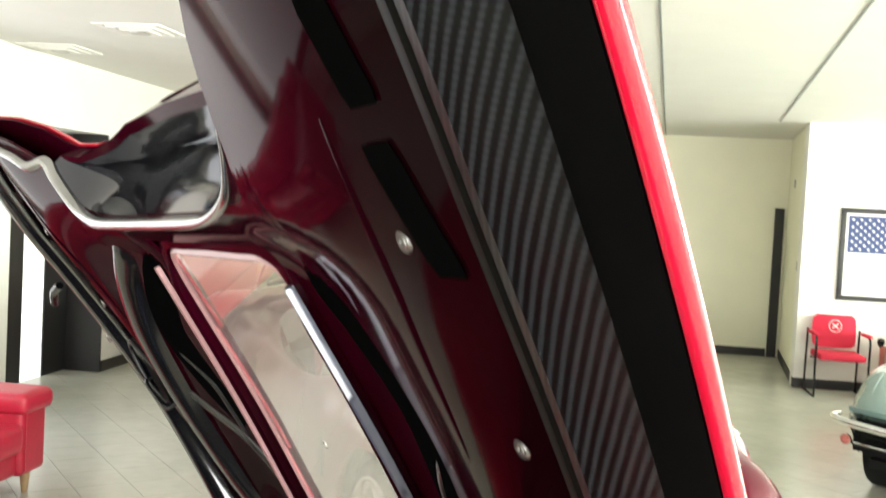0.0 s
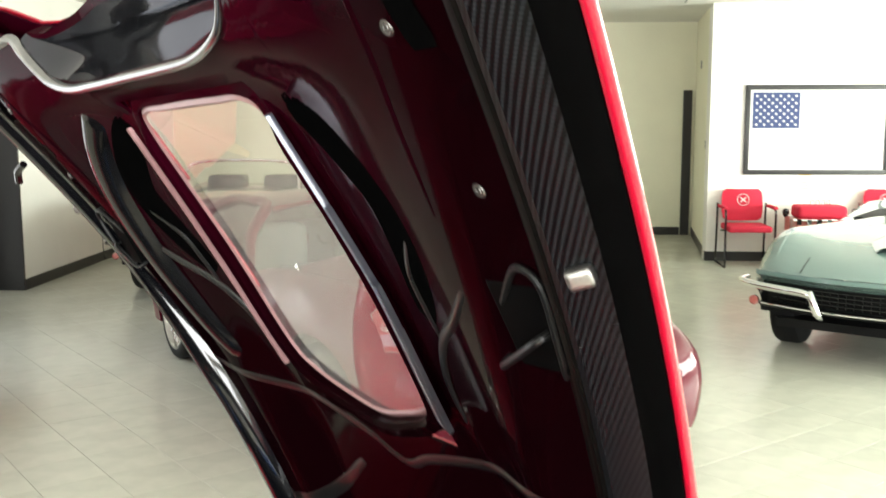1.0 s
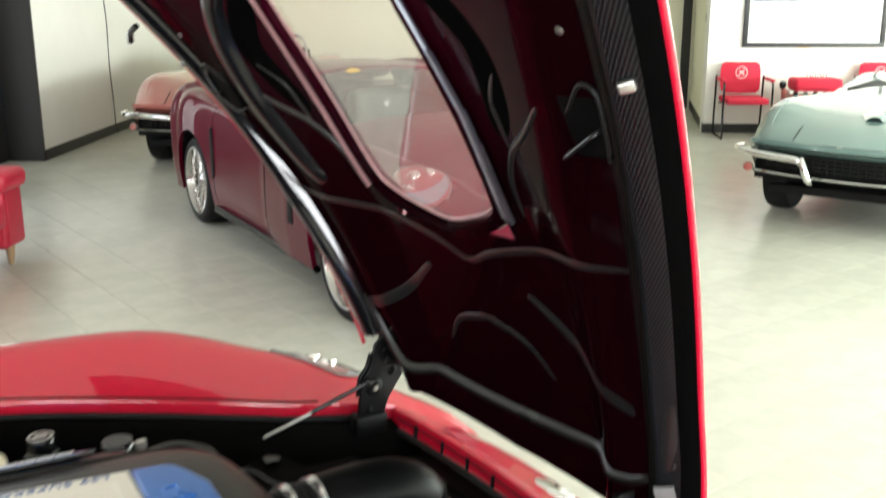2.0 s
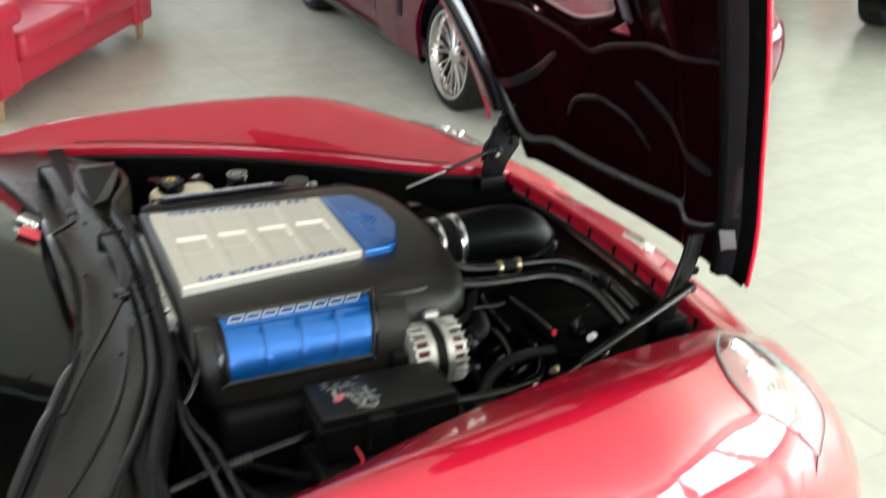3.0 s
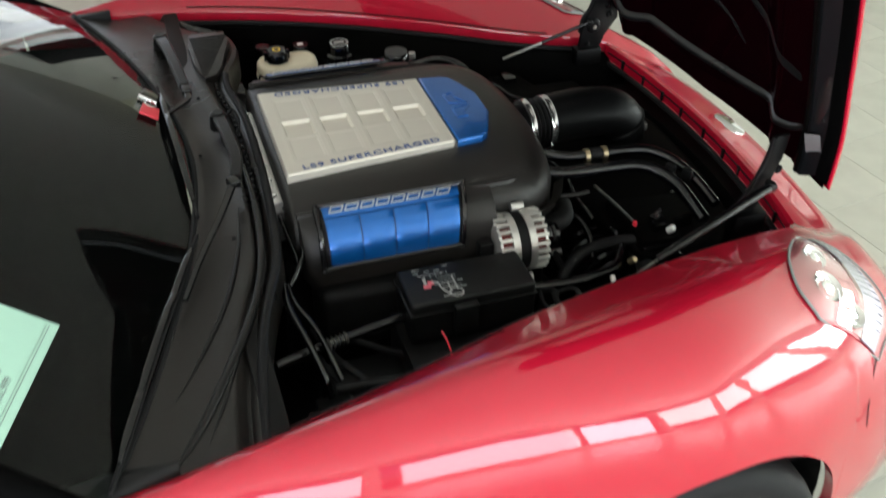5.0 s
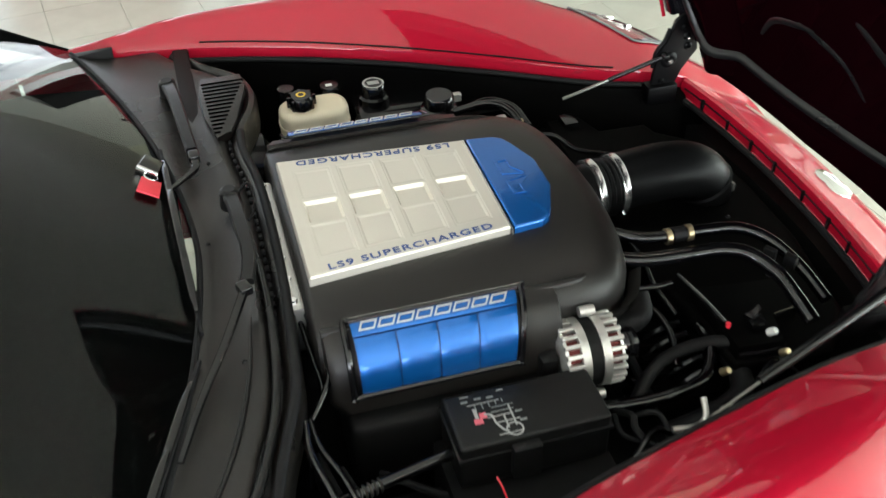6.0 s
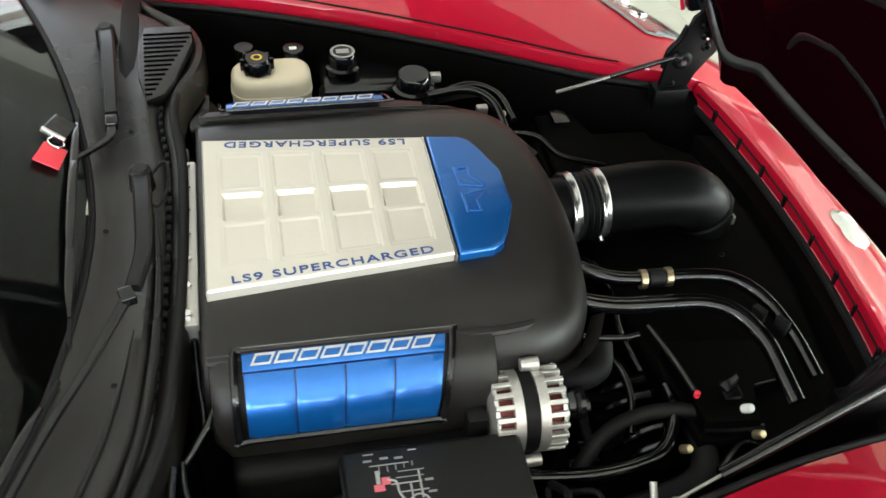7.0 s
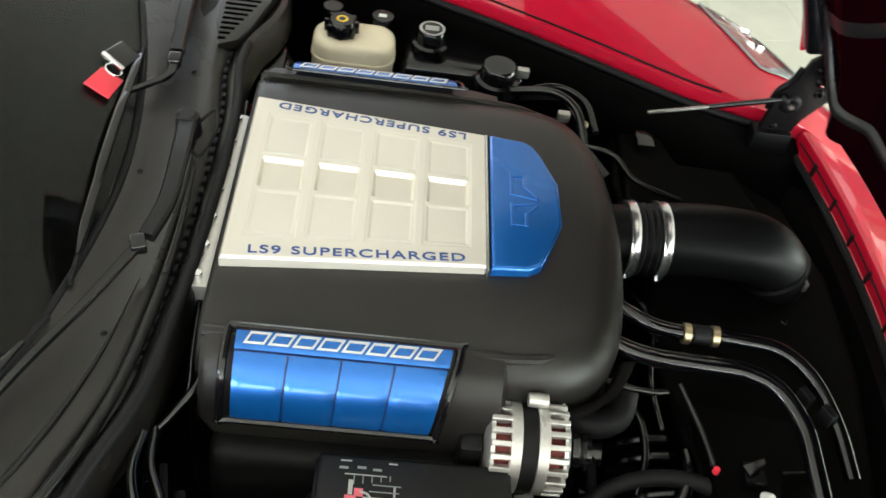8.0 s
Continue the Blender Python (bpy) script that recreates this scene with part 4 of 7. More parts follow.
rows = [[Vector((0.74 + (p.x - 0.74) * k, p.y * k, interp(0.74 + (p.x - 0.74) * k, PANE_N, 1) + 0.006)) for k in (1.01, 0.8, 0.6, 0.4, 0.2, 0.02)] for p in loop]
pane = part("window_pane", thick(grid(rows, close_u=True), 0.003), CLEAR, hood, "clear polycarbonate pane")
pane.visible_shadow = False


def ridge(pts, wide, high, s, flare=0.0):
    """A pressed ridge standing out of the underside, fading at both ends."""
    path = smooth_path([(r, y, 0) for r, y in pts], 8)
    rows = []
    for i, p in enumerate(path):
        along = (path[min(i + 1, len(path) - 1)] - path[max(i - 1, 0)]).normalized()
        across = Vector((-along.y, along.x, 0))
        f = max(math.sin(math.pi * i / (len(path) - 1)), 0.0) ** 0.4
        row = []
        for k in (-1.0, -0.75, -0.45, 0.0, 0.45, 0.75, 1.0):
            q = p + across * k * (wide * (0.5 + 0.5 * f) + flare * (i / (len(path) - 1)) ** 2)
            row.append(Vector((q.x, s * q.y, panel_n(q.x, abs(q.y)) + 0.0015 - (high * f + 0.0005) * (1 - abs(k) ** 2.5))))
        rows.append(row)
    return grid(rows)


# bead along the front of the underside, and the pressed channel over each hinge
part("front_bead", ridge([(0.260, -0.425), (0.190, -0.395), (0.135, -0.362), (0.098, -0.31), (0.086, -0.22), (0.078, -0.08), (0.078, 0.08), (0.082, 0.24), (0.092, 0.36), (0.115, 0.420)], 0.012, 0.012, 1), RIB, hood, "satin black bead along the front edge")
for s in (-1, 1):
    part("hinge_channel", ridge([(0.30, s * 0.500), (0.22, s * 0.475), (0.15, s * 0.455), (0.075, s * 0.445)] if s > 0 else [(0.36, -0.520), (0.30, -0.500), (0.25, -0.488), (0.21, -0.480)], 0.024, 0.016, 1), RIB, hood)
part("short_rib", ridge([(0.150, 0.455), (0.158, 0.470), (0.166, 0.485)], 0.006, 0.008, 1), RIB, hood)
# rear scoop: bright moulded channel between the panel's end and the raised rear edge
rows, flange = [], []
for k in np.linspace(-1, 1, 45).tolist():
    y = 0.392 * math.copysign(abs(k) ** 0.75, k)
    k = max(0.0, 1 - (abs(y) / 0.40) ** 5)
    e, f0 = rear_r(y) - 0.024 * k, scoop_r(y)
    rows.append([Vector((f0, y, 0.057)), Vector((f0 + 0.006, y, 0.060 + 0.014 * k)), Vector((f0 + 0.018 * k + 0.007, y, 0.062 + 0.055 * k)), Vector((f0 + 0.040 * k + 0.008, y, 0.066 + 0.082 * k)), Vector((e - 0.038 * k - 0.006, y, 0.070 + 0.086 * k)), Vector((e - 0.020 * k - 0.004, y, 0.069 + 0.072 * k)), Vector((e - 0.003, y, 0.067 + 0.062 * k))])
    flange.append([Vector((e - 0.003, y, 0.066 + 0.062 * k)), Vector((e + 0.012 * k, y, 0.068 + 0.062 * k)), Vector((rear_r(y) - 0.002, y, skin_n(rear_r(y), y) - 0.008))])
part("rear_scoop", grid([[Vector((max(p.x for p in row[: i + 1]), row[i].y, row[i].z)) for i in range(len(row))] for row in rows]), mat("smoky_chrome", (0.085, 0.086, 0.10), 0.045, 0.9, 0.0, grain=0.15, grain_size=30), hood, "smoky bright scoop at the hood's rear edge")
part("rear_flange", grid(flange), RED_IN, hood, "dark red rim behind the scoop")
BRIGHT = mat("grey_moulding", (0.30, 0.30, 0.30), 0.12, 0.9, grain=0.2)
seal = [(rear_r(y) - 0.022, y, panel_n(rear_r(y) - 0.022, y) - 0.004) for y in (-0.66, -0.58, -0.50, -0.45)] + [(scoop_r(y), y, 0.053) for y in (-0.40, -0.385, -0.36, -0.32, -0.24, -0.12, 0.0, 0.12, 0.24, 0.32, 0.36, 0.385, 0.40)]
part("rear_seal", tube(seal, [0.006, 0.008, 0.008, 0.008, 0.007, 0.006, 0.0035, 0.003], 12), BRIGHT, hood, "bright moulding along the scoop")
for s in (-1, 1):
    # recesses, ribs and mouldings of the underside
    for pts, wide, high, m, name in (
        ([(0.40, -0.03), (0.405, 0.02), (0.43, 0.08), (0.462, 0.20), (0.478, 0.28), (0.505, 0.40), (0.53, 0.55)], 0.010, 0.0035, RIB, "rib"),
        ([(0.36, 0.15), (0.345, 0.18), (0.275, 0.29), (0.235, 0.43)], 0.010, 0.0035, RIB, "rib"),
        ([(0.279, -0.03), (0.270, 0.03), (0.245, 0.11), (0.18, 0.17)], 0.009, 0.0035, RIB, "rib"),
        ([(0.54, 0.38), (0.62, 0.42), (0.74, 0.455), (0.86, 0.45), (0.95, 0.41), (1.00, 0.36)], 0.034, 0.020, GLOSSBLACK, "bulge"),
        # flat sheet, black for the shade of a hollow
        ([(0.985, 0.262), (0.94, 0.325), (0.87, 0.372), (0.79, 0.352), (0.70, 0.30)], 0.050, 0.003, SHADE_BLACK, "recess"),
        ([(0.54, 0.255), (0.62, 0.272), (0.684, 0.322), (0.735, 0.40), (0.79, 0.475)], 0.008, 0.006, RIB, "rib"),
        ([(0.684, 0.318), (0.73, 0.325), (0.78, 0.34), (0.84, 0.40)], 0.007, 0.005, RIB, "rib"),
        ([(1.13, 0.612), (1.038, 0.582), (0.965, 0.545), (0.865, 0.505)], 0.006, 0.003, RED_IN, "crease"),
    ):
        if name != "bulge" or s < 0:
            part(name, ridge(pts, wide, high, s, 0.014 if pts[0] == (0.36, 0.15) else 0.0), m, hood)
    # dark slot beside the flange with its moulded rim, bolts and the rubbing pad
    def slab(r0, r1, y0, y1, drop, h):
        rr = []
        for t in np.linspace(0, 1, 9).tolist():
            r = r0 + (r1 - r0) * t
            e = 0.86 if t in (0.0, 1.0) else 1.0
            ym, yh = (y0 + y1) / 2, (y1 - y0) / 2 * e
            rr.append([Vector((r, s * (ym + yh * u), panel_n(r, ym + yh * u) - h + (drop if abs(u) == 1 else 0))) for u in (-1, -0.5, 0, 0.5, 1)])
        return grid(rr)
    # slots are flat sheets with their inner shade as colour
    part("slot", slab(1.030, 1.104, 0.640, 0.672, 0.0, 0.0015), SHADE_BLACK, hood, "flat black patch painted for a slot's shade")
    part("slot", slab(1.122, 1.176, 0.650, 0.682, 0.0, 0.0015), SHADE_BLACK, hood, "flat black patch painted for a hollow's shade")
    for r, y in ((1.05, 0.625), (0.910, 0.606)):
        scr = lathe([(0.0, 0.0), (0.0018, 0.0), (0.0022, -0.0012), (0.0034, -0.0012), (0.0038, -0.0004), (0.0058, -0.0006), (0.0068, 0.0012)], pose(r, s * y, panel_n(r, y) - 0.0006), 18)
        part("bolt", scr, TITAN, hood)
    fl = interp(0.842, HOOD_LIP, 1)
    part("pad", box(-0.0075, 0.0075, -0.0105, 0.0105, -0.008, 0.005, 0.004, 3, m=pose(0.842, s * (hw(0.842) - 0.058), fl - 0.016, 38 * s, 0, 0)), STEEL, hood, "bright rubbing pad on the flange")
    # latch: loop and plate
    ln = panel_n(0.77, 0.56)
    latch = part("latch", box(0.725, 0.815, s * 0.565 - 0.035, s * 0.565 + 0.035, ln - 0.006, ln + 0.01, 0.005, 3), WALLBLACK, hood, "black latch plate with a wire striker")
    part("striker", tube([(0.73, s * 0.515, ln - 0.002), (0.73, s * 0.520, ln - 0.018), (0.748, s * 0.553, ln - 0.020), (0.767, s * 0.587, ln - 0.018), (0.768, s * 0.592, ln - 0.002)], 0.0032, 8, 5), RIB, latch)
    part("spring_loop", tube([(0.79, s * 0.540, ln - 0.003), (0.833, s * 0.590, ln - 0.010), (0.820, s * 0.616, ln - 0.012), (0.766, s * 0.607, ln - 0.012), (0.722, s * 0.585, ln - 0.003)], 0.0035, 8, 6), PLASTIC, latch)
    if s > 0:
        part("label_plate", box(-0.045, 0.045, -0.016, 0.016, -0.0012, 0.0, 0.0004, m=pose(0.095, hw(0.095) - 0.060, interp(0.095, HOOD_LIP, 1) - 0.0185, 38, 0, 12)), mat("grey_label", (0.13, 0.13, 0.13), 0.5, grain=0.1), hood, "small grey printed label")
    # polished strips down the window's sides: one long, the rest fanning out towards the hinge
    for gap, end, half in ((0.0, 0.975, 0.0032), (0.0095, 0.975, 0.0012), (0.0150, 0.86, 0.0022), (0.0215, 0.76, 0.0026), (0.0290, 0.70, 0.0022))[: 5 if s > 0 else 1]:
        rows = []
        for r in np.linspace(0.548, end, 14).tolist():
            fan = 1 + 0.9 * max(0.0, 0.80 - r)
            y0 = float(np.interp(r, (0.53, 0.75, 0.975), (0.215, 0.240, 0.240))) + gap * fan
            h0 = interp(r, PANE_N, 1) - 0.35 * gap
            rows.append([Vector((r, s * (y0 + y), h0 + h)) for y, h in ((-half * 1.2, -0.009), (-half, -0.015), (half * 0.2, -0.0165), (half, -0.015), (half * 1.2, -0.009))])
        # far strip has the pink-grey of its reflection as a painted colour
        part("window_strip", grid(rows), STRIP if s > 0 else ROSE_BEAD, hood, "polished metal strip beside the window" if s > 0 else "")
    if s < 0:
        part("corner_bracket", tube([(0.95, -0.745, 0.035), (0.94, -0.775, 0.025), (0.92, -0.795, 0.020)], 0.007, 8), GLOSSBLACK, hood)



# ---- hinges and gas struts ----
for s in (-1, 1):
    plate = [(0.512, 0.782), (0.517, 0.830), (0.523, 0.872), (0.541, 0.898), (0.552, 0.930), (0.558, 0.952), (0.574, 0.966), (0.600, 0.982), (0.615, 0.952), (0.622, 0.905), (0.627, 0.868), (0.610, 0.845), (0.590, 0.815), (0.579, 0.784)]
    if s < 0:
        plate = [(0.502, 0.782), (0.513, 0.815), (0.538, 0.865), (0.556, 0.920), (0.566, 0.975), (0.602, 0.975), (0.596, 0.920), (0.582, 0.870), (0.562, 0.820), (0.552, 0.782)]
    hy = 0.460 if s > 0 else -0.410
    bm = prism(plate, -0.005, 0.005, 0.003, m=pose(0, hy, 0, 90, 0, 0))
    hinge = part("hinge", bm, HINGE_BLACK, car, "black pressed hood hinge arm")
    inner = hy - s * 0.005
    for x, z, r, m in ((0.552, 0.850, 0.017, STEEL), (0.592, 0.908, 0.008, CHROME), (0.599, 0.881, 0.0085, HINGE_BLACK), (0.583, 0.934, 0.007, HINGE_BLACK), (0.538, 0.794, 0.006, CHROME)):
        seat = pose(x, inner, z, 90 * s, 0, 0)
        part("hinge_bolt", lathe([(0.0, 0.008), (r * 0.45, 0.008), (r * 0.5, 0.004), (r * 0.75, 0.005), (r, 0.004), (r * 1.3, 0.0)], seat, 20), HINGE_BLACK, hinge)
        part("bolt_head", lathe([(0.0, 0.012), (r * 0.34, 0.012), (r * 0.42, 0.009), (r * 0.42, 0.004)], seat, 6), m, hinge)
    part("hinge_flange", tube([(x - 0.003, hy + s * 0.004, z) for x, z in plate[1:5]], 0.0055, 8), HINGE_BLACK, hinge)
    part("hinge_foot", box(0.500, 0.580, hy - 0.020, hy + 0.020, 0.735, 0.785, 0.006), HINGE_BLACK, hinge)
# grey sheet added for flange sheen where the far arm meets the hood
part("flange_sheen", thick(grid([[(0.548 + 0.060 * u - 0.026 * v, 0.456 - 0.010 * math.sin(math.pi * v), 0.978 + 0.060 * v - 0.006 * math.cos(math.pi * u)) for u in np.linspace(0, 1, 9).tolist()] for v in np.linspace(0, 1, 9).tolist()]), 0.003), SATIN_GREY, car, "grey sheet for the sheen on the hood's flange")
strut = part("gas_strut", tube([(0.40, 0.468, 0.812), (0.530, 0.446, 0.866)], 0.0055, 12, straight=True), GLOSSBLACK, car, "slim black gas strut")
part("rod", tube([(0.29, 0.486, 0.768), (0.41, 0.466, 0.816)], 0.004, 8, straight=True), STEEL, strut)
part("ball_joint", lathe([(0.0, 0.012), (0.007, 0.009), (0.009, 0.0), (0.007, -0.009), (0.0, -0.012)], pose(0.534, 0.444, 0.868, 90, 0, 0), 14), PLASTIC, strut)
strut = part("gas_strut", tube([(0.25, -0.525, 0.795), (0.560, -0.442, 0.866)], 0.0105, 12, straight=True), GLOSSBLACK, car, "slim black gas strut")
part("rod", tube([(0.12, -0.56, 0.76), (0.26, -0.523, 0.797)], 0.003, 8, straight=True), STEEL, strut)
part("ball_joint", lathe([(0.0, 0.016), (0.009, 0.012), (0.012, 0.0), (0.009, -0.012), (0.0, -0.016)], pose(0.562, -0.440, 0.867, 90, 0, 0), 14), PLASTIC, strut)


# ---- cowl, wipers, things at the screen ----
COWL_EDGE = [(-0.88, -0.616), (-0.75, -0.602), (-0.62, -0.580), (-0.51, -0.550), (-0.40, -0.514), (-0.26, -0.497), (0.0, -0.484), (0.20, -0.486), (0.36, -0.500), (0.43, -0.490), (0.50, -0.462), (0.60, -0.452), (0.68, -0.478), (0.75, -0.54), (0.88, -0.62)]


def cowl_front(y):
    return interp(y, COWL_EDGE, 1)


rows = []
for y in np.linspace(-0.875, 0.86, 90).tolist():
    f, g = cowl_front(y), ws_base(y)
    gx = g.x - 0.014
    d = 0.02 * (abs(y) / 0.86) ** 2
    row = [(f + 0.004, 0.80), (f + 0.003, 0.862 - d), (f - 0.003, 0.878 - d), (f - 0.014, 0.883 - d), (f - 0.024, 0.878 - d), (f - 0.031, 0.866 - d), (f - 0.040, 0.868 - d), (f - 0.050, 0.880 - d), (f - 0.060, 0.884 - d)]
    x9 = f - 0.060
    row += [(x9 + (gx - x9) * k, 0.884 - d + (g.z + 0.014 - 0.884 + d) * k - 0.012 * math.sin(math.pi * k)) for k in (0.2, 0.4, 0.6, 0.8, 0.95)] + [(gx - 0.004, g.z + 0.012), (gx - 0.006, g.z - 0.01)]
    rows.append([(x, y, z) for x, z in row])
cowl = part("cowl_panel", thick(grid(rows), 0.004), COWL, car, "black grained plastic cowl panel")


def cowl_z(x, y):
    """Height of the cowl's flat strip over a place."""
    f, g = cowl_front(y) - 0.060, ws_base(y)
    k = min(max((x - f) / (g.x - 0.014 - f), 0.0), 1.0)
    d = 0.02 * (abs(y) / 0.86) ** 2
    return 0.884 - d + (g.z + 0.014 - 0.884 + d) * k - 0.012 * math.sin(math.pi * k)


part("cowl_seal", tube([(cowl_front(y) - 0.008, y, 0.882 - 0.02 * (abs(y) / 0.86) ** 2) for y in np.linspace(-0.85, 0.40, 25).tolist()], 0.009, 10, 3), RUBBER, cowl, "ribbed rubber edge seal")
for pts, rad in (([(-0.535, 0.05), (-0.530, -0.10), (-0.534, -0.25), (-0.552, -0.40), (-0.590, -0.53), (-0.650, -0.66), (-0.716, -0.78), (-0.775, -0.868)], [0.003, 0.006, 0.008, 0.008, 0.008, 0.009, 0.008, 0.002]), ([(-0.610, -0.573), (-0.640, -0.656), (-0.675, -0.745), (-0.71, -0.82)], [0.001, 0.004, 0.004, 0.001]), ([(-0.565, -0.20), (-0.585, -0.33), (-0.625, -0.47), (-0.685, -0.60), (-0.750, -0.72)], [0.001, 0.004, 0.005, 0.004, 0.001])):
    part("cowl_ridge", tube([(x, y, cowl_z(x, y)) for x, y in pts], rad, 10), RIB, cowl)
part("screen_seal", tube([ws_base(y) + Vector((-0.018, 0, 0.012)) for y in np.linspace(-0.88, 0.88, 25).tolist()], 0.006, 8, 3), RUBBER, cowl)
# fresh-air grille: a raised lobe with slits that shorten towards the middle
part("grille_lobe", prism([(-0.556, 0.375), (-0.524, 0.395), (-0.506, 0.44), (-0.488, 0.51), (-0.470, 0.575), (-0.474, 0.64), (-0.566, 0.64), (-0.578, 0.56), (-0.574, 0.46)], 0.868, 0.888, 0.003), COWL, cowl)
for k in range(14):
    y = 0.395 + 0.0165 * k
    x0, x1 = -0.560 - 0.0006 * k, -0.546 + 0.0058 * k
    # bars painted black as the shade inside the slits
    part("louvre", box(x0, x1, y - 0.0028, y + 0.0034, 0.884, 0.8892, 0.0010), SHADE_BLACK, cowl)
for k in range(30):
    y = -0.34 + 0.0245 * k
    part("seal_clip", box(cowl_front(y) - 0.036, cowl_front(y) - 0.029, y - 0.006, y + 0.006, 0.862, 0.874, 0.001), RUBBER, cowl)
for x, y in ((-0.590, -0.30), (-0.615, 0.02), (-0.585, 0.30)):
    part("push_rivet", lathe([(0.0, 0.003), (0.003, 0.003), (0.005, 0.0)], pose(x, y, cowl_z(x, y)), 12), DARK, cowl)


def screen_at(x, y):
    """Height of the windscreen's outer face over a place (for what lies on it)."""
    b = ws_base(y)
    v = max(0.0, (b.x - x) / (b.x + 1.40))
    return ws_point(min(max(y / (0.92 - 0.32 * v**1.6), -1), 1), v).z


def flat_bar(pts, wide, high, n=6):
    """A flat bar with rounded shoulders along a path; widths are given at the points."""
    path = smooth_path(pts, n)
    ws = np.interp(np.linspace(0, 1, len(path)), np.linspace(0, 1, len(wide)), wide).tolist()
    rows = []
    for i, p in enumerate(path):
        along = (path[min(i + 1, len(path) - 1)] - path[max(i - 1, 0)]).normalized()
        side = along.cross(Vector((0, 0, 1))).normalized()
        up = side.cross(along)
        rows.append([p + side * ws[i] * a + up * high * b for a, b in ((-0.5, -0.5), (-0.5, 0.2), (-0.36, 0.5), (0.36, 0.5), (0.5, 0.2), (0.5, -0.5))])
    bm = grid(rows, close_v=True)
    bm.verts.ensure_lookup_table()
    for k in (0, len(path) - 1):
        bm.faces.new([bm.verts[k * 6 + j] for j in range(6)])
    return bm


def wiper(arm, joint, stem, blade, lift):
    """Cast arm with a knuckle, a slim stem that hooks on to the blade, and a bridged blade."""
    w = part("wiper", flat_bar(arm, [0.030, 0.028, 0.026, 0.024], 0.014), PLASTIC, car, "black wiper arm and blade")
    part("pivot", lathe([(0.0, 0.012), (0.012, 0.012), (0.019, 0.006), (0.022, -0.03)], pose(*arm[0]), 20), PLASTIC, w)
    part("knuckle", box(-0.014, 0.014, -0.011, 0.011, -0.008, 0.010, 0.004, 3, m=pose(*joint[:3], 0, 0, joint[3])), GLOSSBLACK, w)
    part("stem", flat_bar(stem, [0.016, 0.013, 0.010], 0.006), GLOSSBLACK, w)
    pts = [Vector(blade[0]).lerp(Vector(blade[1]), k) for k in np.linspace(0, 1, 13).tolist()]
    pts = [Vector((p.x, p.y, max(screen_at(p.x, p.y), cowl_z(p.x, p.y)) + lift)) for p in pts]
    bl = part("blade", flat_bar([p - Vector((0, 0, 0.004)) for p in pts], [0.006, 0.010, 0.010, 0.010, 0.006], 0.006, 2), RUBBER, w)
    for i, j, h in ((1, 5, 0.006), (7, 11, 0.006), (3, 9, 0.013)):
        a, b = pts[i], pts[j]
        part("bridge", flat_bar([a, a.lerp(b, 0.25) + Vector((0, 0, h)), a.lerp(b, 0.75) + Vector((0, 0, h)), b], [0.006, 0.013, 0.013, 0.006], 0.004, 3), GLOSSBLACK, bl)
    part("blade_rubber", tube([p - Vector((0, 0, 0.009)) for p in pts], 0.0028, 6, 2), RUBBER, bl)
    return w


wiper([(-0.557, 0.115, 0.922), (-0.550, 0.02, 0.930), (-0.547, -0.09, 0.932), (-0.560, -0.165, 0.930)], (-0.567, -0.182, 0.930, -70), [(-0.565, -0.18, 0.932), (-0.612, -0.30, 0.930), (-0.662, -0.41, 0.925), (-0.706, -0.52, 0.918)], [(-0.660, -0.30, 0.88), (-0.862, -0.90, 0.88)], 0.016)
wiper([(-0.642, 0.625, 0.895), (-0.632, 0.545, 0.908), (-0.622, 0.42, 0.914), (-0.613, 0.30, 0.914)], (-0.611, 0.275, 0.914, -88), [(-0.612, 0.28, 0.916), (-0.612, 0.232, 0.916), (-0.636, 0.205, 0.914), (-0.664, 0.18, 0.912)], [(-0.676, 0.345, 0.88), (-0.650, -0.235, 0.88)], 0.014)
part("washer_hose", tube([(-0.550, 0.13, 0.895), (-0.520, 0.155, 0.912), (-0.512, 0.11, 0.905), (-0.530, 0.06, 0.892), (-0.555, 0.10, 0.886), (-0.558, 0.15, 0.886)], 0.0028, 6), RUBBER, cowl)


# ---- engine cover ----
half = smooth_path([(-0.02, 0.318, 0), (0.050, 0.308, 0), (0.106, 0.272, 0), (0.140, 0.205, 0), (0.158, 0.105, 0), (0.164, 0.0, 0)], 5)
plan = [(-0.472, 0.30), (-0.468, 0.312), (-0.455, 0.318), (-0.25, 0.318)] + [(p.x, p.y) for p in half]
plan = plan + [(x, -y) for x, y in plan[::-1][1:]]
rows = []
for inset, z in ((0.012, 0.745), (0.0, 0.77), (0.0, 0.835), (0.008, 0.862), (0.028, 0.888), (0.060, 0.902), (0.105, 0.908), (0.150, 0.911)):
    ring = []
    for x, y in plan:
        sx = -0.15 + (x + 0.15) * (1 - inset / 0.32) if x > -0.15 else x + inset * 0.12
        ring.append((sx, y * (1 - inset / 0.32), z if x > -0.45 or z < 0.9 else z - 0.002))
    rows.append(ring)
bm = grid(rows, close_v=True)
bm.verts.ensure_lookup_table()
n = len(plan)
bm.faces.new([bm.verts[(len(rows) - 1) * n + j] for j in range(n)])
engine_cover = part("engine_cover", bm, COVER, car, "satin black plastic engine cover")
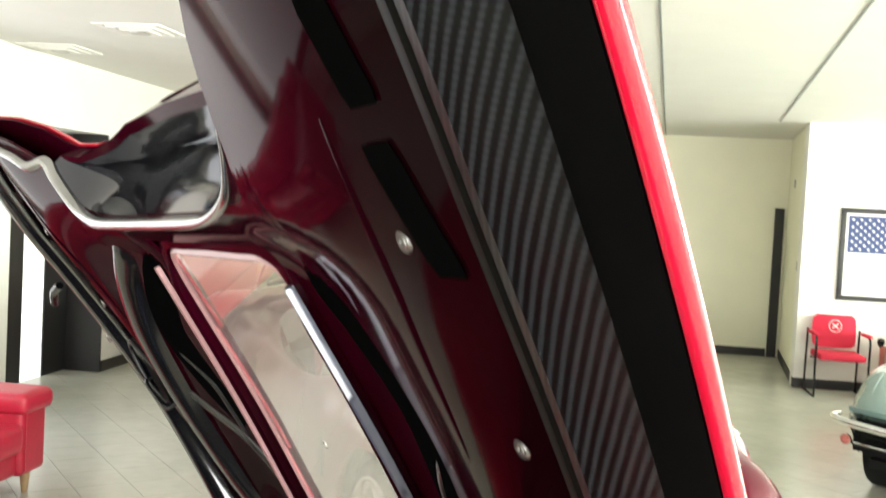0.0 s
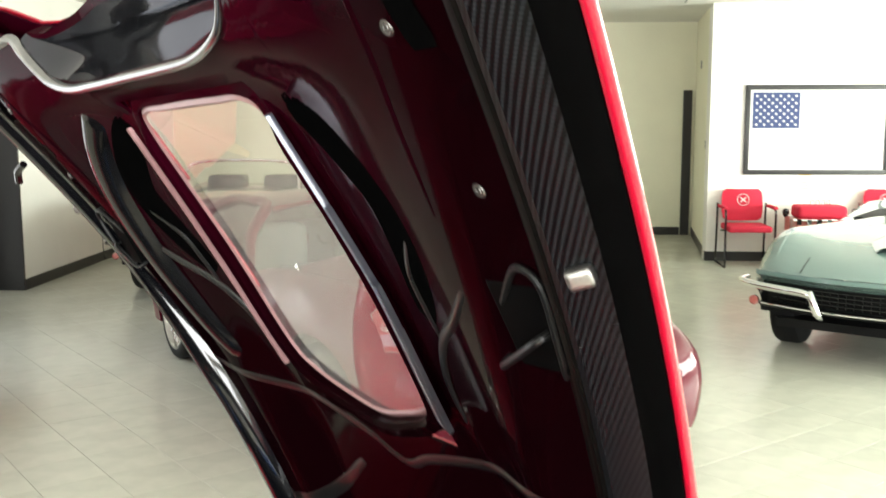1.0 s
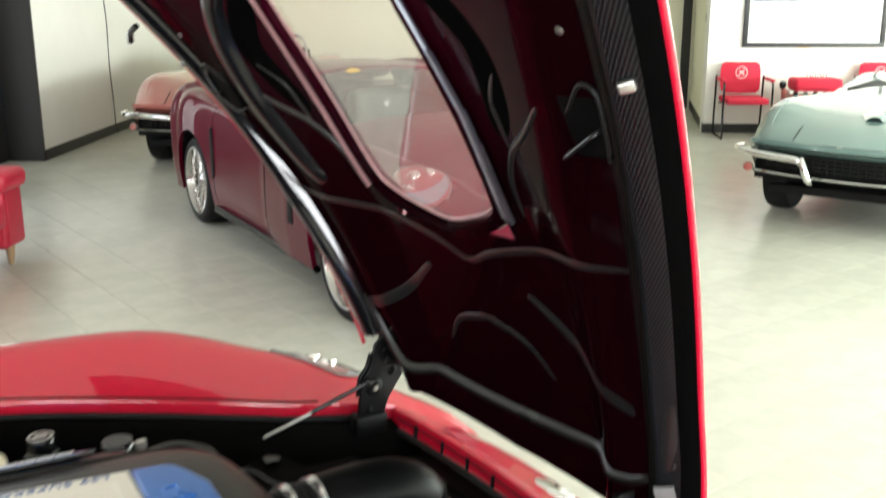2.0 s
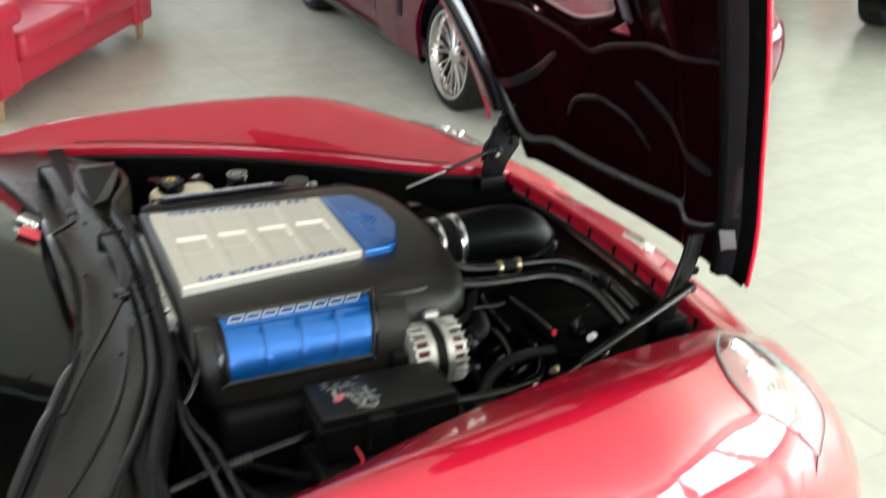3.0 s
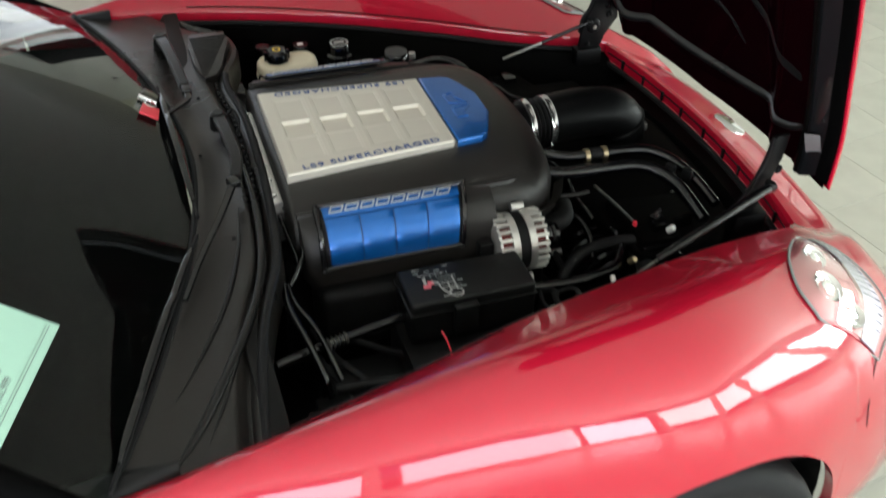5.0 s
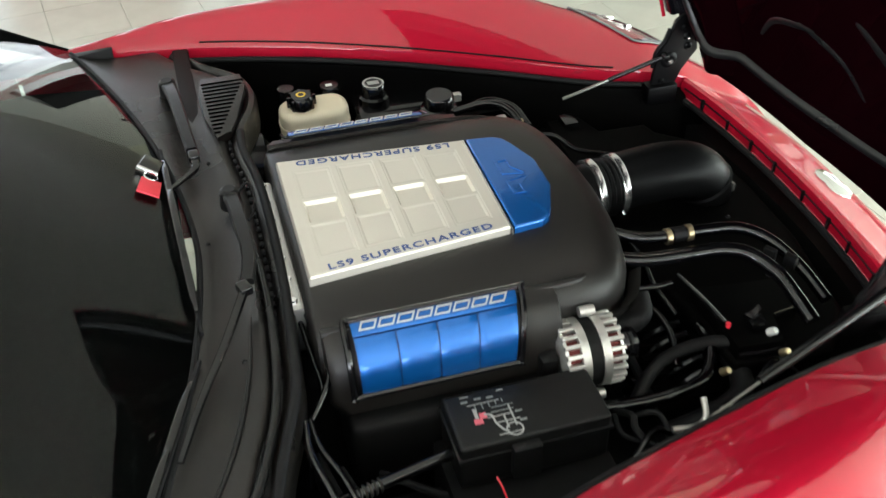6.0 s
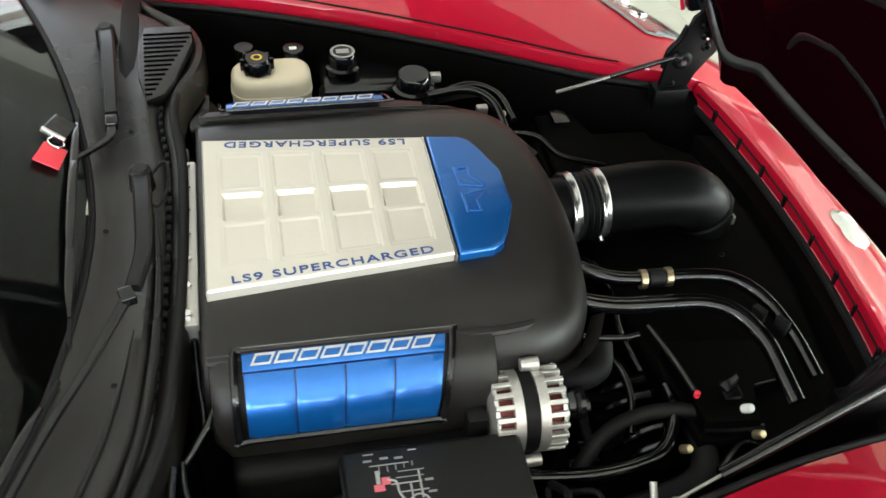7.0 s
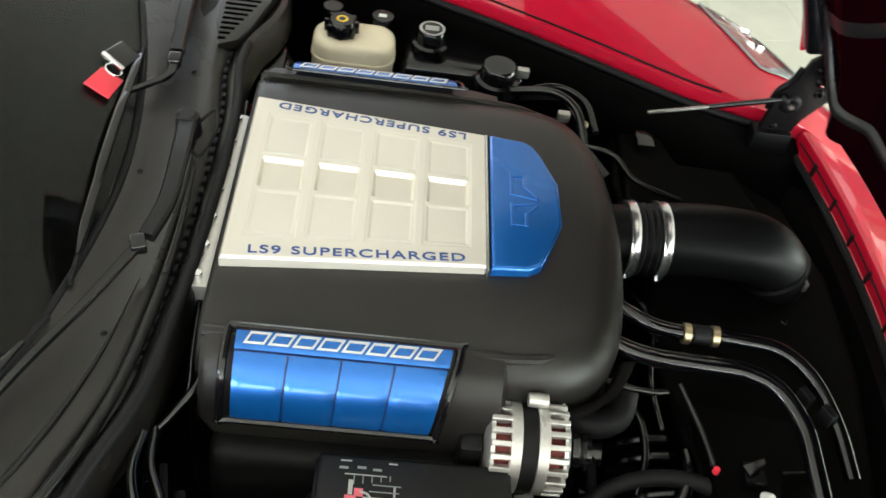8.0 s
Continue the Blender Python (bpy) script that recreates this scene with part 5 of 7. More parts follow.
# flowing rail along each shoulder
for s in (-1, 1):
    part("shoulder_rail", tube([(-0.46, s * 0.292, 0.893), (-0.2, s * 0.290, 0.892), (-0.02, s * 0.286, 0.888), (0.05, s * 0.262, 0.880)], 0.008, 8), COVER, engine_cover)
    # lower lip that flares out round the front
    lip_path = smooth_path([(-0.115, 0.338, 0.818), (-0.06, 0.336, 0.818), (0.0, 0.328, 0.815), (0.062, 0.310, 0.812), (0.116, 0.272, 0.808), (0.152, 0.205, 0.806)], 5)
    rows = []
    for i, p in enumerate(lip_path):
        along = (lip_path[min(i + 1, len(lip_path) - 1)] - lip_path[max(i - 1, 0)]).normalized()
        out = Vector((along.y, -along.x, 0)) if along.y < 0 else Vector((-along.y, along.x, 0))
        k = 1 - 0.75 * abs(2 * i / (len(lip_path) - 1) - 0.75)
        rows.append([Vector((q.x, s * q.y, q.z)) for q in (p - out * 0.020 + Vector((0, 0, 0.016)), p - out * 0.006 + Vector((0, 0, 0.006)), p + out * 0.004 * k, p + out * 0.010 * k - Vector((0, 0, 0.004)), p + out * 0.010 * k - Vector((0, 0, 0.014)), p - out * 0.008 - Vector((0, 0, 0.016)))])
    part("skirt_lip", grid(rows), COVER, engine_cover)
    # flap that reaches down over the generator's bracket
    part("skirt_flap", prism([(-0.105, 0.0), (0.004, 0.0), (-0.012, -0.045), (-0.030, -0.058), (-0.105, -0.058)], -0.004, 0.004, 0.002, m=Matrix.Translation((0, s * 0.338, 0.815)) @ pose(0, 0, 0, 72 if s < 0 else 108, 0, 0)), COVER, engine_cover)
    # wing that carries the coil cover
    prof = [(0.283, 0.898), (0.316, 0.894), (0.334, 0.880), (0.356, 0.846), (0.366, 0.80), (0.368, 0.765)]
    rows = [[(x + (0.02 if z < 0.8 else 0), s * (y - d), z - d) for y, z in prof] for x, d in ((-0.462, 0.03), (-0.458, 0.006), (-0.445, 0.0), (-0.09, 0.0), (-0.045, 0.004), (-0.032, 0.03))]
    part("wing", thick(grid(rows), 0.006), COVER, engine_cover)

    def on_wing(x, v, lift):
        """v from the upper (0) to the lower edge (1) of the coil cover."""
        vs = (0.0, 0.16, 0.34, 0.5, 0.66, 0.82, 1.0)
        y = float(np.interp(v, vs, (0.294, 0.314, 0.332, 0.348, 0.361, 0.370, 0.374)))
        z = float(np.interp(v, vs, (0.907, 0.904, 0.896, 0.882, 0.863, 0.840, 0.815)))
        ny, nz = float(np.interp(v, (0, 0.3, 0.6, 1), (0.25, 0.5, 0.8, 0.97))), float(np.interp(v, (0, 0.3, 0.6, 1), (0.97, 0.87, 0.6, 0.25)))
        z -= 0.003 if s > 0 else 0.0
        xx = x - 0.022 * v * min(max((x + 0.40) / 0.29, 0.0), 1.0)
        return Vector((xx, s * (y + ny * lift), z + nz * lift))

    def patch(x0, x1, v0, v1, lift, bulge=0.0015):
        rr = []
        for i in range(9):
            u = i / 8
            edge = 0.004 if i in (0, 8) else 0.0
            rr.append([on_wing(x0 + (x1 - x0) * u, v0 + (v1 - v0) * k / 8, lift - (0.0018 if k in (0, 8) or edge else 0) + bulge * math.sin(math.pi * u)) for k in range(9)])
        return thick(grid(rr), 0.003)
    frame_pts = [on_wing(x, v, 0.006) for x, v in ((-0.412, -0.05), (-0.26, -0.05), (-0.116, -0.05), (-0.107, 0.03), (-0.108, 0.5), (-0.110, 1.0), (-0.118, 1.05), (-0.26, 1.05), (-0.412, 1.05), (-0.424, 1.0), (-0.424, 0.5), (-0.422, 0.03))]
    badge = part("coil_cover", patch(-0.411, -0.118, 0.0, 0.265, 0.008, 0.0), BLUE, engine_cover, "metallic blue coil cover with four panels")
    part("surround", tube(frame_pts + [frame_pts[0]], 0.006 if s < 0 else 0.003, 8, 4), GLOSSBLACK, badge)
    for k in range(4):
        w = 0.293 / 4
        part("panel", patch(-0.411 + k * w + 0.0016, -0.411 + (k + 1) * w - 0.0016, 0.295, 1.0, 0.008, 0.0), BLUE, badge)
    # near backing is darker blue, so the grooves carry their shade in colour
    part("backing", patch(-0.411, -0.1185, 0.255, 1.0, 0.0042, 0.0), mat("groove_shade_blue", (0.003, 0.022, 0.11), 0.35, 0.2, 0.3, grain=0.1) if s < 0 else BLUE, badge)
    for k in range(8):
        x0, x1, lean = -0.396 + k * 0.0330, -0.3675 + k * 0.0330, 0.0085 if s < 0 else -0.0085
        bm = bmesh.new()
        for a, b, v0, v1 in ((x0, x1, 0.0, 0.19), (x0, x1, 0.81, 1.0), (x0, x0 + 0.0034, 0.19, 0.81), (x1 - 0.0034, x1, 0.19, 0.81)):
            rr = [[on_wing(x + lean * (0.5 - v), 0.055 + 0.145 * v, 0.0095) for v in (v0, (v0 + v1) / 2, v1)] for x in (a, (a + b) / 2, b)]
            merge(bm, thick(grid(rr), 0.0012))
        part("plain_mark", bm, ALU, badge, "plain raised silver shape")

# silver intercooler lid: trapezoid with four columns of sunk panels and a deep pocket in each
LID_X0, LID_X1, LID_Z = -0.453, -0.075, 0.9285


def lid_half(x):
    return 0.186 - 0.034 * (x - LID_X0) / (LID_X1 - LID_X0)


LID_COLS = ((0.070, 0.250), (0.300, 0.477), (0.532, 0.706), (0.757, 0.930))
LID_ROWS = ((0.115, 0.375, 0.0012), (0.398, 0.590, 0.0072), (0.612, 0.872, 0.0012))


def lid_lines(spans, ramp):
    cuts = {0.0, 1.0}
    for span in spans:
        cuts |= {span[0], span[0] + ramp, span[0] + 2 * ramp, span[1] - 2 * ramp, span[1] - ramp, span[1]}
    return sorted(cuts)


def lid_height(u, v):
    """Depth of the lid's top: panels and pockets sunk between ribs, with sloped sides."""
    def into(c, a, b, ramp):
        return min(max(min(c - a, b - c) / ramp, 0.0), 1.0)
    z = LID_Z
    for a, b in LID_COLS:
        for c, d, deep in LID_ROWS:
            z -= deep * into(u, a, b, 0.012) * into(v, c, d, 0.016)
        z -= 0.0006 * into(u, a - 0.012, b + 0.012, 0.008) * into(v, 0.092, 0.895, 0.010)
    return z


us = lid_lines(LID_COLS, 0.012) + lid_lines([(a - 0.012, b + 0.012) for a, b in LID_COLS], 0.008)
vs = lid_lines([(r[0], r[1]) for r in LID_ROWS], 0.016) + lid_lines([(0.092, 0.895)], 0.010)
us, vs = sorted(set(round(c, 4) for c in us)), sorted(set(round(c, 4) for c in vs))
rows = []
for u in us:
    x = LID_X0 + (LID_X1 - LID_X0) * u
    w = lid_half(x)
    rows.append([(x, w, 0.872), (x, w, LID_Z - 0.004), (x, w - 0.002, LID_Z - 0.001)] + [(x, (w - 0.004) * (1 - 2 * v), lid_height(u, v)) for v in vs] + [(x, -w + 0.002, LID_Z - 0.001), (x, -w, LID_Z - 0.004), (x, -w, 0.872)])
rows = [[(x - 0.003, y * 0.995, 0.872) for x, y, z in rows[0]], [(x - 0.003, y * 0.995, min(z, LID_Z - 0.005)) for x, y, z in rows[0]]] + rows + [[(x, y, 0.872) for x, y, z in rows[-1]]]
lid = part("intercooler_lid", grid(rows), SILVER, engine_cover, "silver intercooler lid with sunk panels", smooth=False)
words = text_mesh("LS9 SUPERCHARGED", 0.03, 0.0009, 1.16, 0.0004)
wx = [v.co.x for v in words.verts]
wy = [v.co.y for v in words.verts]
for turn in (0, 180):
    bm = words.copy()
    sgn = -1 if turn == 0 else 1
    fit_words = Matrix.Diagonal((0.312 / (max(wx) - min(wx)), 0.0160 / (max(wy) - min(wy)), 1, 1)) @ Matrix.Translation((-(max(wx) + min(wx)) / 2, -(max(wy) + min(wy)) / 2, 0))
    bmesh.ops.transform(bm, matrix=Matrix.Translation((-0.262, sgn * 0.1530, LID_Z)) @ pose(0, 0, 0, 0, 0, turn + 5.0 * (1 if turn == 0 else -1)) @ fit_words, verts=bm.verts)
    part("lettering", bm, BLUE_INK, lid, "blue embossed lettering", smooth=False)
words.free()
part("lid_gap", prism([(-0.0735, -0.156), (-0.0700, -0.156), (-0.0700, 0.156), (-0.0735, 0.156)], 0.90, 0.924), CLAMP, lid)
part("lid_joint", prism([(-0.0698, -0.155), (-0.0672, -0.155), (-0.0672, 0.155), (-0.0698, 0.155)], 0.90, 0.922), DARK, lid)
tri = [(-0.067, -0.154), (-0.010, -0.148), (0.008, -0.136), (0.020, -0.112), (0.045, -0.045), (0.045, 0.045), (0.020, 0.112), (0.008, 0.136), (-0.010, 0.148), (-0.067, 0.154)]
nose = part("nose_plate", prism(tri, 0.885, 0.9275, 0.006, 3), BLUE, engine_cover, "metallic blue front plate with raised emblem")
for sgn in (-1, 1):
    for pts in ([(-0.036, 0.010), (-0.030, 0.012), (-0.030, 0.058), (-0.036, 0.060)], [(-0.030, 0.052), (-0.014, 0.054), (-0.014, 0.059), (-0.030, 0.058)], [(-0.014, 0.030), (-0.009, 0.030), (-0.009, 0.059), (-0.014, 0.059)], [(-0.036, 0.010), (0.006, 0.002), (0.010, 0.006), (-0.030, 0.015)], [(-0.014, 0.030), (0.006, 0.006), (0.010, 0.010), (-0.009, 0.034)]):
        part("emblem_line", prism([(x, sgn * y) for x, y in pts][:: sgn], 0.9265, 0.9292, 0.0008, 1), BLUE, nose)

# ---- engine and bay fittings ----
block = box(-0.50, 0.12, -0.27, 0.27, 0.42, 0.76, 0.03, 3)
part("engine_block", block, DARK, car, "dark engine block below the cover")
for s in (-1, 1):
    part("valve_cover", box(-0.44, 0.02, s * 0.33 - 0.07, s * 0.33 + 0.07, 0.60, 0.76, 0.025, 3), DARK, car)
    part("fuel_rail", tube([(-0.50, s * 0.05, 0.86), (-0.50, s * 0.16, 0.86), (-0.505, s * 0.27, 0.82)], 0.007, 8), ALU, car)
part("supercharger_case", box(-0.505, -0.47, -0.20, 0.20, 0.77, 0.875, 0.008), ALU, car, "cast aluminium edge of the supercharger case")
for k in range(7):
    part("case_bolt", lathe([(0, 0.008), (0.007, 0.008), (0.008, 0.0)], pose(-0.488, -0.18 + 0.06 * k, 0.875), 6), CHROME, car)
for pts, r in (([(-0.490, 0.28, 0.835), (-0.480, 0.10, 0.855), (-0.478, -0.12, 0.855), (-0.462, -0.25, 0.855), (-0.457, -0.33, 0.838), (-0.485, -0.378, 0.818), (-0.512, -0.41, 0.79), (-0.520, -0.44, 0.70)], 0.006),
               ([(-0.490, 0.20, 0.825), (-0.482, 0.08, 0.845), (-0.484, -0.14, 0.845), (-0.478, -0.27, 0.835), (-0.474, -0.35, 0.815), (-0.505, -0.40, 0.795), (-0.525, -0.45, 0.70)], 0.005),
               ([(-0.515, -0.42, 0.83), (-0.518, -0.475, 0.82), (-0.499, -0.531, 0.785), (-0.480, -0.590, 0.735), (-0.473, -0.620, 0.70)], 0.007), ([(-0.505, -0.40, 0.81), (-0.500, -0.45, 0.80), (-0.470, -0.51, 0.77), (-0.445, -0.59, 0.71)], 0.006)):
    part("hose", tube(pts, r, 10), PIPE, car)

# alternator: two finned aluminium shells on a dark core
alt_m = pose(0.0, -0.354, 0.778, 0, 90, 0) @ Matrix.Diagonal((0.86, 0.86, 0.90, 1))
alternator = part("alternator", lathe([(0.0, -0.062), (0.060, -0.062), (0.064, -0.05), (0.064, 0.05), (0.058, 0.062), (0.0, 0.062)], alt_m, 36), COPPER, car, "aluminium alternator with finned shells")
part("core_band", lathe([(0.066, -0.014), (0.0745, -0.012), (0.0745, 0.012), (0.066, 0.014)], alt_m, 40), DARK, alternator)
for sgn in (-1, 1):
    part("shell_ring", lathe([(0.068, sgn * 0.012), (0.077, sgn * 0.013), (0.077, sgn * 0.030), (0.068, sgn * 0.031)], alt_m, 40), ALU, alternator)
    part("end_shell", lathe([(0.020, sgn * 0.068), (0.050, sgn * 0.067), (0.066, sgn * 0.060), (0.069, sgn * 0.054), (0.060, sgn * 0.056)], alt_m, 40), ALU, alternator)
    for k in range(22):
        a = 2 * math.pi * k / 22
        fin = box(0.064, 0.0775, -0.0045, 0.0045, -0.016, 0.016, 0.0012, 1, m=alt_m @ pose(0, 0, sgn * 0.045, 0, 0, math.degrees(a)))
        part("fin", fin, ALU, alternator)
for y, z in ((-0.322, 0.846), (-0.402, 0.712)):
    bm = lathe([(0.0, -0.014), (0.010, -0.014), (0.011, 0.0), (0.010, 0.014), (0.0, 0.014)], pose(0.010, y, z, 0, 90, 0), 14)
    part("mounting_ear", bm, ALU, alternator)
part("regulator", box(-0.095, -0.062, -0.39, -0.325, 0.72, 0.81, 0.008), PLASTIC, alternator)
part("pulley", lathe([(0.0, 0.075), (0.03, 0.075), (0.032, 0.085), (0.028, 0.09), (0.032, 0.096), (0.03, 0.105), (0.0, 0.105)], alt_m, 28), GLOSSBLACK, alternator)

# fuse and relay box
fuse = part("fuse_box", box(-0.285, -0.022, -0.525, -0.405, 0.70, 0.80, 0.008, 3), PLASTIC, car, "black fuse box with a printed lid")
part("lid_edge", box(-0.289, -0.018, -0.529, -0.401, 0.768, 0.776, 0.003), PLASTIC, fuse)
part("catch", box(-0.20, -0.15, -0.545, -0.525, 0.72, 0.79, 0.005), PLASTIC, fuse)
for (x0, x1, y0, y1), m in (((-0.248, -0.192, -0.438, -0.4365), PRINT), ((-0.242, -0.236, -0.468, -0.446), PRINT), ((-0.222, -0.178, -0.472, -0.470), PRINT), ((-0.212, -0.170, -0.486, -0.484), PRINT), ((-0.196, -0.193, -0.500, -0.470), PRINT), ((-0.182, -0.179, -0.498, -0.452), PRINT), ((-0.246, -0.231, -0.480, -0.469), PINK_INK), ((-0.234, -0.222, -0.470, -0.458), PINK_INK), ((-0.255, -0.240, -0.418, -0.416), PRINT), ((-0.19, -0.178, -0.418, -0.416), PRINT), ((-0.215, -0.176, -0.512, -0.510), PRINT), ((-0.21, -0.172, -0.452, -0.4505), GREY_INK), ((-0.214, -0.174, -0.462, -0.4605), GREY_INK)):
    part("print", box(x0, x1, y0, y1, 0.7995, 0.8006), m, fuse)
for k in range(5):
    part("print", box(-0.236 + 0.012 * k, -0.2345 + 0.012 * k, -0.452 + 0.002 * k, -0.436, 0.7995, 0.8006), GREY_INK, fuse)
for k, (x, y) in enumerate(((-0.25, -0.428), (-0.226, -0.426), (-0.205, -0.428), (-0.168, -0.470), (-0.166, -0.490))):
    part("print", box(x - 0.006, x + 0.006, y - 0.0018, y + 0.0018, 0.7995, 0.8006), GREY_INK, fuse)
part("print_ring", lathe([(0.012, 0.0), (0.0135, 0.0008), (0.015, 0.0)], pose(-0.186, -0.505, 0.8003), 20), PRINT, fuse)
part("print_curve", tube([(-0.226, -0.462, 0.8004), (-0.214, -0.468, 0.8004), (-0.212, -0.485, 0.8004), (-0.204, -0.502, 0.8004), (-0.197, -0.508, 0.8004)], 0.0018, 6), PRINT, fuse)

# intake elbow with steel clamps
intake = part("intake_elbow", tube([(0.14, 0.085, 0.785), (0.22, 0.090, 0.786), (0.28, 0.096, 0.790), (0.36, 0.100, 0.791), (0.425, 0.101, 0.784), (0.466, 0.100, 0.764), (0.484, 0.098, 0.735), (0.488, 0.096, 0.70)], [0.058, 0.060, 0.063, 0.064, 0.063, 0.060, 0.058, 0.056], 32, 8), ELBOW, car, "black plastic intake elbow")
for x in (0.195, 0.252):
    cl = lathe([(0.060, -0.009), (0.0665, -0.009), (0.0685, -0.0075), (0.0672, -0.005), (0.0672, 0.005), (0.0685, 0.0075), (0.0665, 0.009), (0.060, 0.009)], pose(x, 0.089 + (x - 0.2) * 0.1, 0.785, 0, 90, 4), 44)
    clamp = part("clamp", cl, CLAMP, intake, "bright steel hose clamp")
    part("clamp_screw", lathe([(0, 0.012), (0.006, 0.012), (0.006, -0.014), (0, -0.014)], pose(x, 0.036, 0.748, 90, 0, 0), 12), CHROME, clamp)
for x in (0.212, 0.224, 0.236):
    part("bellow", lathe([(0.059, -0.005), (0.0655, 0.0), (0.059, 0.005)], pose(x, 0.090, 0.785, 0, 90, 4), 40), RUBBER, intake)
part("elbow_end", lathe([(0.062, -0.005), (0.066, 0.0), (0.062, 0.005)], pose(0.478, 0.099, 0.744, 0, 150, 0), 36), ELBOW, intake)
part("end_clip", box(-0.004, 0.004, -0.006, 0.006, -0.010, 0.010, 0.002, m=pose(0.530, 0.062, 0.742)), STEEL, intake)

# coolant pipes and hose clips
pipe = part("coolant_pipe", tube([(0.10, -0.085, 0.845), (0.15, -0.118, 0.835), (0.20, -0.146, 0.832), (0.25, -0.156, 0.832), (0.33, -0.160, 0.832), (0.40, -0.172, 0.830), (0.445, -0.215, 0.822), (0.470, -0.29, 0.808), (0.480, -0.37, 0.79)], 0.0122, 14), PIPE, car, "glossy black coolant pipe")
for x in (0.252, 0.297):
    part("hose_clip", lathe([(0.013, -0.006), (0.0165, -0.005), (0.0165, 0.005), (0.013, 0.006)], pose(x, -0.158, 0.832, 0, 90, -3), 24), BRASS, pipe)
part("hose_sleeve", tube([(0.262, -0.157, 0.832), (0.288, -0.158, 0.832)], 0.0155, 14, straight=True), RUBBER, pipe)
part("coolant_pipe", tube([(0.08, -0.15, 0.832), (0.13, -0.182, 0.826), (0.19, -0.203, 0.824), (0.27, -0.212, 0.826), (0.335, -0.218, 0.826), (0.385, -0.243, 0.822), (0.415, -0.30, 0.812), (0.422, -0.36, 0.80), (0.428, -0.41, 0.785)], 0.0150, 14), PIPE, car, "glossy black coolant pipe")
part("thin_pipe", tube([(0.05, -0.185, 0.80), (0.12, -0.228, 0.79), (0.19, -0.242, 0.788), (0.225, -0.240, 0.788)], 0.006, 10), PIPE, car)
for x, y in ((0.425, -0.25), (0.452, -0.28)):
    part("pipe_clip", box(-0.006, 0.006, -0.012, 0.012, -0.013, 0.014, 0.002, m=pose(x, y, 0.818, 0, 0, 30)), PLASTIC, car)
# fat lower hose, belts and pulleys in the dark
part("radiator_hose", tube([(0.02, -0.24, 0.74), (0.10, -0.28, 0.745), (0.15, -0.27, 0.75), (0.17, -0.22, 0.75)], 0.022, 14), RUBBER, car)
part("radiator_hose", tube([(0.10, -0.49, 0.66), (0.20, -0.475, 0.665), (0.275, -0.45, 0.67), (0.30, -0.41, 0.68), (0.30, -0.36, 0.69)], 0.022, 14), RUBBER, car)
part("oil_pipe", tube([(-0.03, -0.42, 0.70), (0.05, -0.432, 0.70), (0.112, -0.436, 0.70), (0.18, -0.428, 0.70), (0.225, -0.41, 0.70), (0.255, -0.37, 0.705), (0.268, -0.33, 0.71), (0.272, -0.29, 0.70)], 0.013, 12), PIPE, car, "glossy black bent pipe")
part("heater_hose", tube([(0.09, -0.40, 0.66), (0.14, -0.365, 0.70), (0.20, -0.345, 0.71), (0.26, -0.345, 0.715), (0.30, -0.36, 0.72)], 0.013, 12), RUBBER, car)
for x, y, z, r in ((0.12, -0.10, 0.66, 0.07), (0.13, -0.26, 0.64, 0.05), (0.125, 0.10, 0.62, 0.06), (0.12, -0.36, 0.62, 0.045)):
    part("belt_pulley", lathe([(0.0, -0.012), (r * 0.5, -0.01), (r * 0.85, 0.004), (r, -0.012), (r, 0.014), (r * 0.8, 0.016), (0, 0.016)], pose(x, y, z, 0, 90, 0), 30), GLOSSBLACK, car)
part("drive_belt", tube([(0.125, -0.15, 0.71), (0.128, -0.29, 0.67), (0.125, -0.39, 0.66)], 0.009, 8), RUBBER, car)
part("dipstick", tube([(0.245, -0.225, 0.79), (0.27, -0.29, 0.775), (0.285, -0.35, 0.765)], 0.005, 8), GLOSSBLACK, car)
part("dipstick_knob", lathe([(0, 0.006), (0.005, 0.005), (0.005, -0.004), (0, -0.005)], pose(0.287, -0.357, 0.765), 14), TAG_RED, car, "small red knob")
# fan shroud ribs, small hoses and plugs behind the alternator
for k in range(5):
    y = -0.255 - 0.032 * k
    part("shroud_rib", tube([(0.150 + 0.006 * k, y, 0.60), (0.165 + 0.006 * k, y - 0.004, 0.66), (0.205 + 0.004 * k, y - 0.008, 0.69), (0.245, y - 0.006, 0.695)], 0.007, 8), GLOSSBLACK, car)
for pts, r in (([(0.15, -0.215, 0.74), (0.19, -0.25, 0.735), (0.20, -0.31, 0.72), (0.185, -0.37, 0.70)], 0.007), ([(0.235, -0.09, 0.74), (0.222, -0.14, 0.755), (0.214, -0.20, 0.75), (0.228, -0.27, 0.73)], 0.005), ([(0.205, 0.03, 0.72), (0.225, -0.03, 0.74), (0.238, -0.10, 0.735)], 0.006)):
    part("small_hose", tube(pts, r, 10), PIPE, car)
for x, y in ((0.335, -0.30), (0.475, -0.20), (0.49, 0.0), (0.475, 0.17)):
    part("shroud_plug", lathe([(0.0, 0.007), (0.006, 0.0065), (0.009, 0.003), (0.010, -0.004)], pose(x, y, 0.706), 14), GLOSSBLACK, car)
